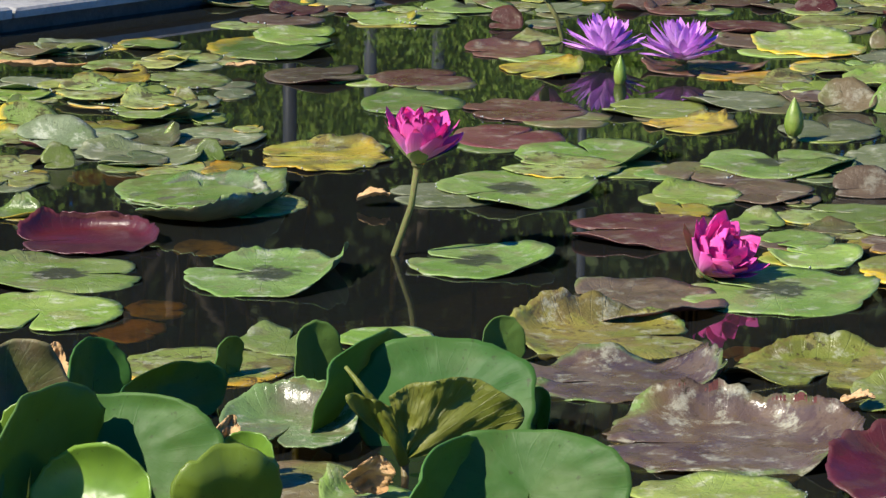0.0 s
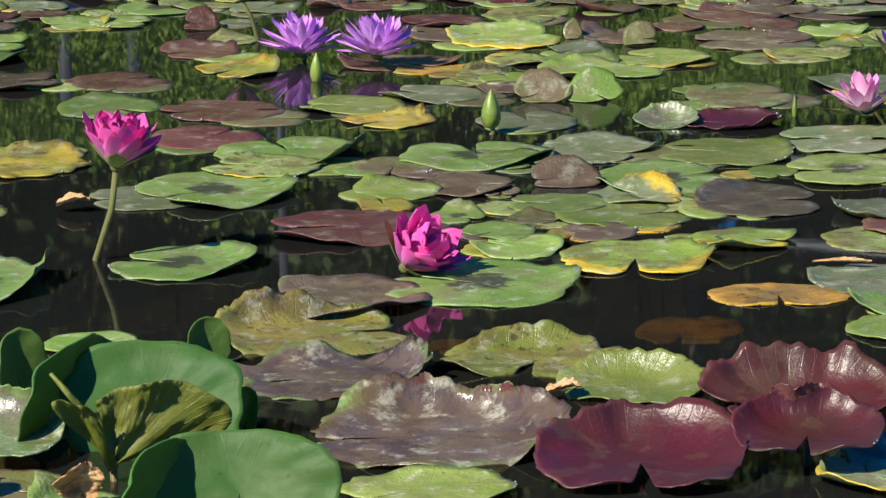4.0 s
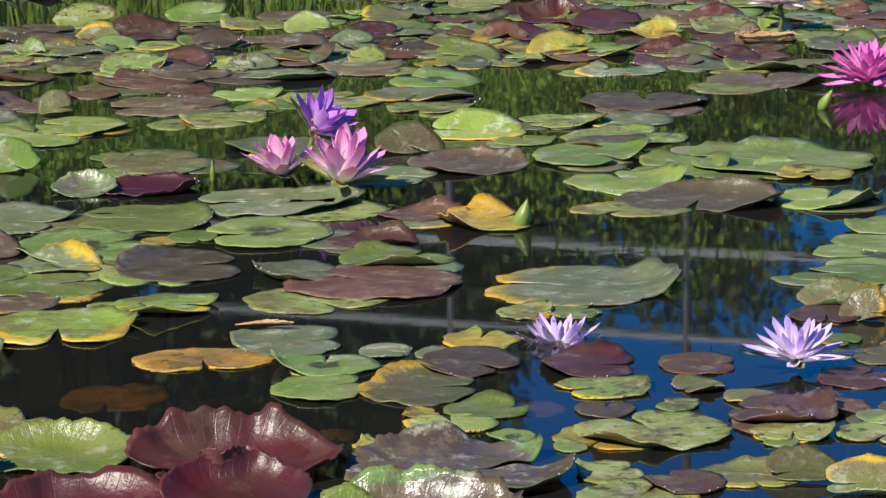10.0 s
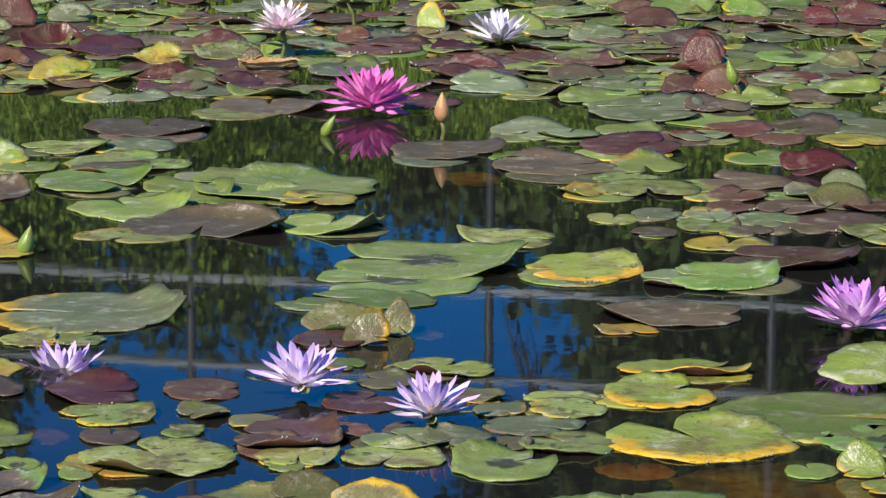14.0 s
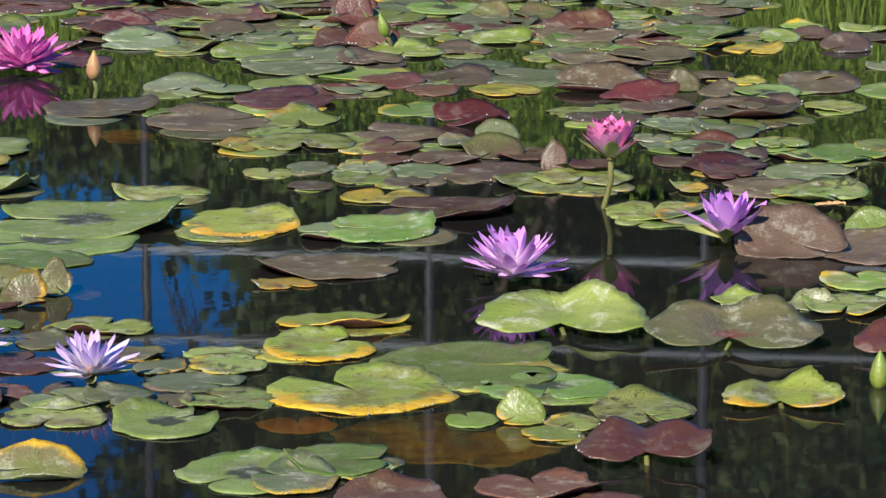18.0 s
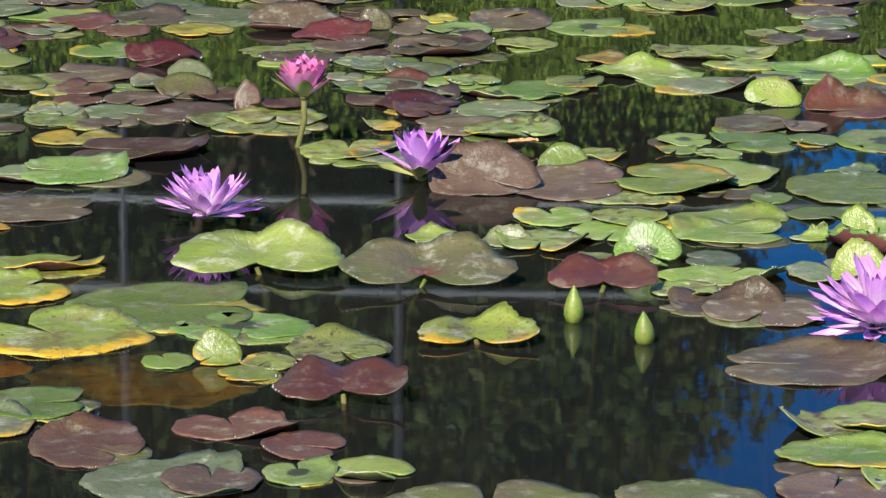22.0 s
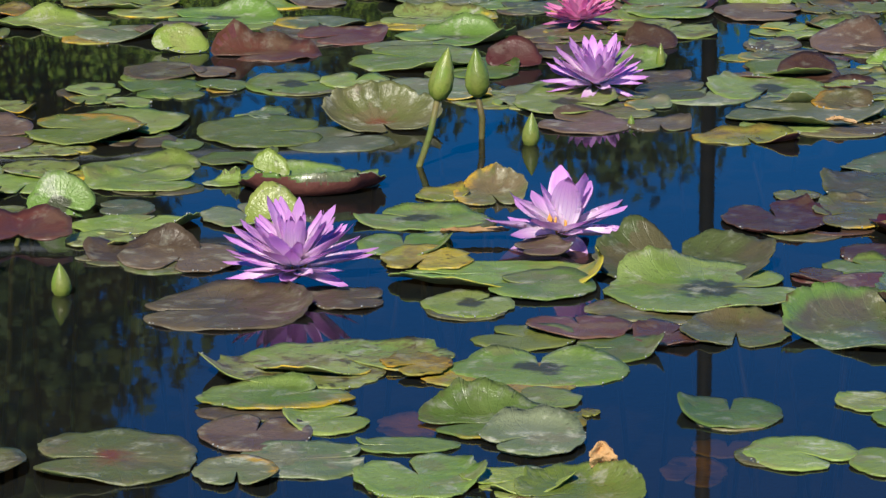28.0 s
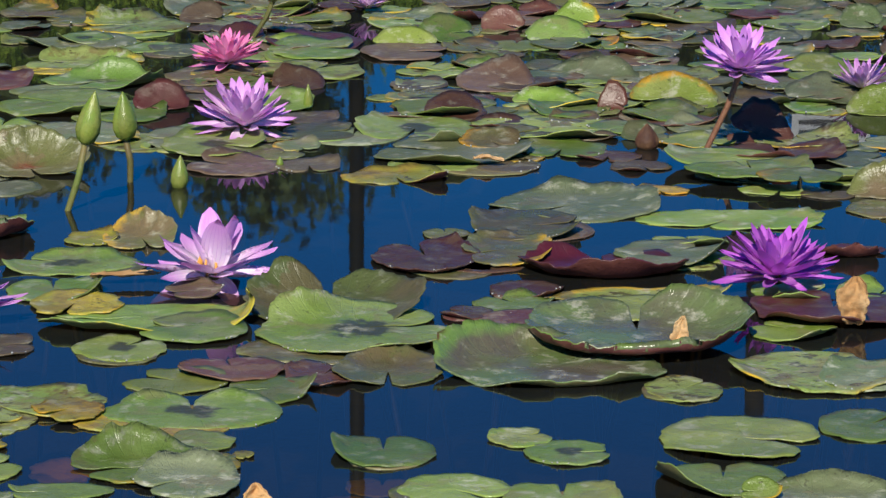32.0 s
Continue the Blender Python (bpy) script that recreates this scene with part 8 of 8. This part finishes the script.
def flower(style, colour, x, y, z, radius, label, lean=(0.0, 0.0), stalk=None, seed=1, open_by=0.0, stem=None):
    rnd = random.Random(seed * 13 + 5)
    root = tagged(new("water_lily_flower"), label, "water lily", "water lily flowers")
    turn = math.atan2(x, y)
    for r, (count, rise, length, wide, what) in enumerate(STYLE[style]):
        for i in range(count):
            shape = rnd.randrange(3)
            name = "_".join((style, colour, "petal", "ring", "abcdef"[r], "xyz"[shape]))
            ln = (0.94, 1.0, 1.06)[shape]
            cup = (0.22, 0.30, 0.18)[shape]
            me = petal_mesh(name, SEPAL if what else PETAL[colour], length * ln, length * wide, radians(rise), cup, radians((14, 26, 4)[shape]) if style != "cup" else radians((22, 34, 28)[shape]))
            ob = new("sepal" if what else "petal", me)
            ob.parent = root
            w = 360 * (i + 0.5 * (r % 2)) / count + rnd.gauss(0, 5)
            ob.matrix_basis = pose(0, 0, 0.02 * r, 0, 0, w) @ pose(0.05, 0, 0, rnd.gauss(0, 7), rnd.gauss(0, 5) + open_by, 0) @ Matrix.Scale(rnd.uniform(0.9, 1.06), 4)
    v, f = tube([(0, 0, -0.10), (0, 0, -0.05), (0, 0, 0.03)], [0.06, 0.13, 0.15], 10)
    heart = mesh_object("receptacle", v, f, STALK, root)
    for i in range(14):
        w, q = rnd.uniform(0, 6.28), rnd.uniform(0.05, 0.16)
        v, f = tube([(q * math.cos(w), q * math.sin(w), 0.03), (q * 1.5 * math.cos(w), q * 1.5 * math.sin(w), 0.2), (q * 1.2 * math.cos(w), q * 1.2 * math.sin(w), 0.34)], [0.018, 0.022, 0.008], 5)
        mesh_object("stamen", v, f, STAMEN, heart)
    if stalk is not None:
        inv = (Matrix.Translation((x, y, z)) @ Matrix.Rotation(-turn, 4, "Z") @ pose(0, 0, 0, lean[0], lean[1], 0) @ Matrix.Scale(radius, 4)).inverted()
        foot = Vector((stalk[0], stalk[1], 0.0))
        top = Vector((x, y, z))
        deep = foot + Vector(((foot.x - top.x) * 0.4, (foot.y - top.y) * 0.4, -0.45))
        bend = foot.lerp(top, 0.55) + Vector((0.006, 0, 0))
        below = foot.lerp(deep, 0.06)
        v, f = tube([inv @ p for p in (below, foot, bend, top)], [s / radius for s in (0.004, 0.004, 0.0042, 0.004)], 8)
        mesh_object("flower_stalk", v, f, stem or STALK, root)
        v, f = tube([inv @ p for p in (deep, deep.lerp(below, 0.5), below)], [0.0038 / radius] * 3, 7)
        mesh_object("sunken_stalk", v, f, DIMSTALK, root)
    root.matrix_basis = Matrix.Translation((x, y, z)) @ Matrix.Rotation(-turn, 4, "Z") @ pose(0, 0, 0, lean[0], lean[1], 0) @ Matrix.Scale(radius, 4)
    return root


def bud(x, y, z, length, label, lean=(0.0, 0.0), stalk=None, seed=1, fat=0.17, tip=None, skin=None):
    """A pointed bud wrapped in four green sepals, with a slip of colour between them."""
    rnd = random.Random(seed)
    root = tagged(new("water_lily_bud"), label, "lily bud", "water lily buds")
    turn = math.atan2(x, y)
    prof = [(0.0, 0.35), (0.08, 0.75), (0.25, 1.0), (0.45, 0.95), (0.65, 0.72), (0.85, 0.36), (0.97, 0.1), (1.0, 0.02)]
    v, f = tube([(0, 0, length * p) for p, q in prof], [length * fat * q * 0.93 for p, q in prof], 12)
    mesh_object("petals", v, f, PETAL[tip or "white"], root)
    for s in range(4):
        verts, faces = [], []
        for i, (p, q) in enumerate(prof):
            for j in range(5):
                w = radians(s * 90 + (j - 2) * 23.5 + 8)
                rr = length * fat * q * (1.06 if j in (1, 2, 3) else 0.99)
                verts.append((rr * math.cos(w), rr * math.sin(w), length * p))
        for i in range(len(prof) - 1):
            for j in range(4):
                b = i * 5 + j
                faces.append((b, b + 1, b + 6, b + 5))
        mesh_object("sepal", verts, faces, skin or BUDGREEN, root)
    place = Matrix.Translation((x, y, z)) @ Matrix.Rotation(-turn, 4, "Z") @ pose(0, 0, 0, lean[0], lean[1], 0)
    if stalk is not None:
        inv = place.inverted()
        foot, top = Vector((stalk[0], stalk[1], 0.0)), Vector((x, y, z))
        deep = foot + Vector((0.02, 0, -0.45))
        below = foot.lerp(deep, 0.06)
        v, f = tube([inv @ p for p in (below, foot, foot.lerp(top, 0.5) + Vector((0.004, 0, 0)), top)], [0.0042, 0.0042, 0.0044, 0.0042], 8)
        mesh_object("bud_stalk", v, f, STALK, root)
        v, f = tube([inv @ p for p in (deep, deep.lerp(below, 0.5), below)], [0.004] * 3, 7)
        mesh_object("sunken_stalk", v, f, DIMSTALK, root)
    root.matrix_basis = place
    return root


flower("cup", "pink", -0.033, 4.604, 0.117, 0.054, "magenta cup-shaped water lily on a tall green stalk", stalk=(-0.062, 4.604), seed=1, lean=(4, 6))
flower("cup", "pink", 0.318, 4.478, 0.006, 0.058, "magenta water lily leaning open on the water", seed=2, lean=(22, 38))
flower("double", "purple", 0.270, 6.220, 0.013, 0.076, "purple double water lily just above the water", stalk=(0.275, 6.220), seed=3, open_by=-12)
flower("double", "purple", 0.393, 6.128, 0.021, 0.077, "purple double water lily on a short stalk", stalk=(0.401, 6.127), seed=4, open_by=-14)
flower("cup", "rose", 0.177, 6.453, 0.074, 0.042, "rose pink water lily on a tall stalk", stalk=(0.207, 6.453), seed=5)
flower("few", "violet", 1.158, 5.576, 0.063, 0.069, "violet water lily turned to one side on its stalk", stalk=(1.125, 5.582), seed=6, lean=(15, 38))
flower("few", "blush", 1.091, 5.490, 0.012, 0.066, "blush white and pink water lily with spread sepals", seed=7, lean=(6, -10))
flower("few", "blush", 1.162, 5.398, 0.012, 0.086, "blush pink and white water lily half open", seed=8, lean=(10, 8))
flower("star", "pale", 1.190, 4.288, -0.022, 0.059, "pale lilac water lily half sunk in the water", seed=9)
flower("star", "pale", 1.408, 4.034, 0.012, 0.057, "pale lilac star-shaped water lily with violet tips", seed=10, lean=(12, 0))
flower("star", "pale", 1.494, 3.834, 0.012, 0.054, "pale lilac star-shaped water lily on the water", seed=11, lean=(8, -4))
flower("double", "magenta", 2.288, 6.179, 0.012, 0.086, "bright magenta double water lily", seed=12, lean=(6, 2))
flower("double", "cream", 2.384, 6.945, 0.059, 0.068, "pale pink full water lily on a stalk", stalk=(2.383, 6.945), seed=13)
flower("star", "white", 2.855, 6.964, 0.012, 0.077, "white and lilac water lily open on the pads", seed=14)
flower("star", "purple", 2.647, 7.295, 0.071, 0.048, "lilac water lily on a stalk", stalk=(2.662, 7.289), seed=15)
flower("double", "lilac", 2.186, 4.125, 0.012, 0.071, "large lilac double water lily on the water", seed=16, open_by=-9)
flower("cup", "rose", 2.565, 4.549, 0.072, 0.046, "rose pink ruffled water lily on a stalk", stalk=(2.557, 4.553), seed=17)
flower("few", "purple", 2.564, 4.225, 0.012, 0.071, "purple water lily half open on the water", seed=18, lean=(4, 0))
flower("double", "lilac", 2.533, 3.191, 0.012, 0.086, "large lilac double water lily with wide petals", seed=19, lean=(4, 0))
flower("broad", "lilac", 2.889, 3.135, 0.012, 0.083, "lilac and white water lily with broad upright petals", seed=20, lean=(6, 0))
flower("double", "lilac", 3.596, 3.831, 0.012, 0.076, "lilac double water lily with a yellow heart", seed=21, lean=(8, 0))
flower("double", "rose", 3.969, 4.268, 0.012, 0.061, "pink full double water lily", seed=22, lean=(4, 0))
flower("double", "purple", 3.981, 3.237, 0.116, 0.067, "purple and white water lily held high on a brown stalk", stalk=(3.951, 3.274), seed=23, lean=(14, 6), open_by=-8, stem=BROWNSTALK)
flower("star", "lilac", 4.473, 3.400, 0.012, 0.054, "lilac star-shaped water lily", seed=24)
flower("double", "plum", 3.342, 2.658, 0.012, 0.073, "deep plum purple water lily with closing petals", seed=25, lean=(4, 4))
flower("cup", "rose", 4.239, 4.448, 0.062, 0.035, "rose pink water lily on a tall stalk", stalk=(4.214, 4.472), seed=26)
flower("star", "lilac", 4.558, 4.543, 0.012, 0.039, "lilac water lily far across the pond", seed=27)
bud(0.286, 6.002, -0.004, 0.051, "pale green lily bud at the water", seed=28, fat=0.2)
bud(0.519, 5.457, 0.009, 0.059, "green lily bud on a short stalk", stalk=(0.520, 5.457), seed=29, fat=0.24)
bud(-0.413, 5.448, -0.004, 0.032, "white-tipped lily bud leaning over", seed=30, fat=0.2, lean=(0, 25))
bud(0.726, 7.091, -0.004, 0.050, "green lily bud standing over the pads", seed=31, fat=0.22)
bud(1.339, 5.027, -0.004, 0.047, "pale yellow-green folded lily bud", seed=32, fat=0.25, lean=(0, 14))
bud(0.993, 5.551, -0.004, 0.039, "slim green lily bud at the water", seed=33, fat=0.1)
bud(2.292, 5.843, 0.032, 0.051, "golden pink lily bud on a straight stalk", stalk=(2.292, 5.842), seed=34, fat=0.25, tip="blush", skin=GOLDBUD)
bud(2.123, 5.970, -0.004, 0.044, "green lily bud lying to one side", seed=35, fat=0.22, lean=(10, 28))
bud(3.001, 6.171, 0.024, 0.046, "green lily bud above the pads", stalk=(3.009, 6.168), seed=36, fat=0.22, lean=(0, -16))
bud(3.516, 6.503, 0.024, 0.045, "green lily bud on a stalk", stalk=(3.514, 6.504), seed=37, fat=0.22)
bud(3.078, 3.579, 0.087, 0.070, "plump green lily bud on a tall stalk", stalk=(3.060, 3.594), seed=38, fat=0.22, lean=(0, 12), tip="lilac")
bud(3.241, 3.685, 0.057, 0.066, "plump green lily bud with a purple seam", stalk=(3.245, 3.682), seed=39, fat=0.24, lean=(0, -3), tip="plum")
bud(3.267, 3.610, -0.004, 0.047, "green lily bud standing in the water", seed=40, fat=0.24, lean=(0, 3))
bud(2.288, 3.436, -0.004, 0.046, "pale green lily bud standing in the water", seed=41, fat=0.24)
bud(2.298, 3.307, -0.004, 0.040, "green lily bud standing in the water", seed=42, fat=0.27, lean=(0, -4))
bud(3.813, 3.925, -0.004, 0.041, "pale lily bud standing in the water", seed=43, fat=0.17)
bud(3.465, 3.623, -0.004, 0.018, "tiny green lily bud at the water", seed=44, fat=0.28)
bud(3.920, 3.354, -0.004, 0.039, "dark withered lily bud in the water", seed=45, fat=0.42, tip="plum", skin=HUSK)

# ---- dried leaves, name plate ----
def dry_leaf(x, y, w, h, label, seed=1):
    """A crumpled sheet rolled about its length."""
    rnd = random.Random(seed * 31)
    nu, nv = 22, 12
    verts, faces = [], []
    turn = math.atan2(x, y)
    bend, upright = rnd.uniform(-0.8, 0.8), h > w * 0.7
    tall, wide = (h, w) if upright else (w, h)
    for i in range(nu + 1):
        u = i / nu
        taper = math.sin(math.pi * min(1.0, 0.10 + 0.86 * u)) ** 0.7
        for j in range(nv + 1):
            v = 2 * j / nv - 1
            crumple = noise.fractal(Vector((u * 5 + seed, v * 2.2, seed * 1.3)), 0.7, 2.1, 3)
            across = v * taper * 0.5 * wide * (1 + 0.3 * crumple)
            out = wide * (0.45 * abs(v) * taper + 0.28 * crumple + 0.2 * math.sin(u * 4 + bend * 5))
            along = tall * (u + 0.05 * crumple)
            if upright:
                p = (across * 0.9 + bend * 0.35 * tall * u * u, -out * 0.7, along)
            else:
                p = (along - tall / 2, across * 1.2, wide * 0.3 + out * 0.55)
            verts.append((p[0], p[1], max(-0.004, p[2])))
    m = nv + 1
    n = len(verts)
    verts += [(px, py + 0.0012, pz + 0.0008) for px, py, pz in verts]
    for i in range(nu):
        for j in range(nv):
            p = i * m + j
            faces += [(p, p + 1, p + m + 1, p + m), (n + p + m, n + p + m + 1, n + p + 1, n + p)]
    for i in range(nu):
        for j in (0, nv):
            p = i * m + j
            faces.append((p, p + m, n + p + m, n + p))
    ob = mesh_object("dried_leaf", verts, faces, DRY)
    ob.matrix_basis = Matrix.Translation((x, y, 0.006)) @ Matrix.Rotation(-turn + rnd.uniform(-0.15, 0.15), 4, "Z")
    tagged(ob, label, "dried leaf", "dried leaves on the pond")


dry_leaf(-0.662, 6.060, 0.145, 0.027, "long tan dried lily leaf rolled on the pads", seed=1)
dry_leaf(-0.335, 6.083, 0.051, 0.020, "tan dried leaf roll among the pads", seed=2)
dry_leaf(-0.217, 3.513, 0.036, 0.060, "peach brown dried tear of a lily leaf", seed=3)
dry_leaf(-0.070, 3.445, 0.052, 0.039, "tan shrivelled leaf between raised leaves", seed=4)
dry_leaf(-0.411, 3.840, 0.036, 0.053, "brown shrivelled leaf edge standing upright", seed=5)
dry_leaf(-0.094, 4.926, 0.043, 0.026, "pale dried flower remains on the water", seed=6)
dry_leaf(2.826, 4.379, 0.043, 0.015, "tan dried leaf scrap on the pads", seed=7)
dry_leaf(2.825, 3.216, 0.079, 0.015, "long tan dried leaf on the pads", seed=8)
dry_leaf(2.256, 2.392, 0.030, 0.026, "orange brown dried leaf curl", seed=9)
dry_leaf(3.239, 2.465, 0.040, 0.052, "folded tan dried leaf hanging over the water", seed=10)
dry_leaf(3.656, 3.411, 0.041, 0.016, "orange dried leaf scrap on a pad", seed=11)
dry_leaf(2.299, 6.775, 0.111, 0.033, "brown withered leaf round a flower stalk", seed=12)
dry_leaf(0.437, 3.806, 0.036, 0.024, "brown dried leaf edge on a pad", seed=13)
dry_leaf(0.853, 4.431, 0.07, 0.011, "tan dried leaf edge on a pad", seed=14)
dry_leaf(3.016, 2.531, 0.020, 0.034, "tan dried edge of a great lily leaf", seed=16)
dry_leaf(2.283, 6.835, 0.055, 0.033, "brown withered leaf tip", seed=15)


def name_plate():
    """A small white plant label on a stake at the pond's edge."""
    root = tagged(new("plant_sign"), "small white plant label on a dark stake", "sign")
    c = polar(52.3, 8.0)
    root.matrix_basis = Matrix.Translation(c) @ Matrix.Rotation(-math.atan2(c.x, c.y), 4, "Z")
    v, f = tube([(0, 0.02, 0.07), (0, 0.02, 0.3), (0, 0.02, 0.5)], [0.008] * 3, 8)
    mesh_object("stake", v, f, DARKSTEEL, root)
    v, f = box(-0.085, 0.085, 0.0, 0.008, 0.44, 0.525)
    mesh_object("plate", v, f, PLATE, root, smooth=False)
    for i, (a, b) in enumerate(((-0.05, 0.05), (-0.07, 0.065), (-0.07, 0.03))):
        z = 0.507 - 0.022 * i
        v, f = box(a, b, -0.0015, -0.0003, z - 0.006, z + 0.004)
        mesh_object("text_bar", v, f, INK, root, smooth=False)


name_plate()
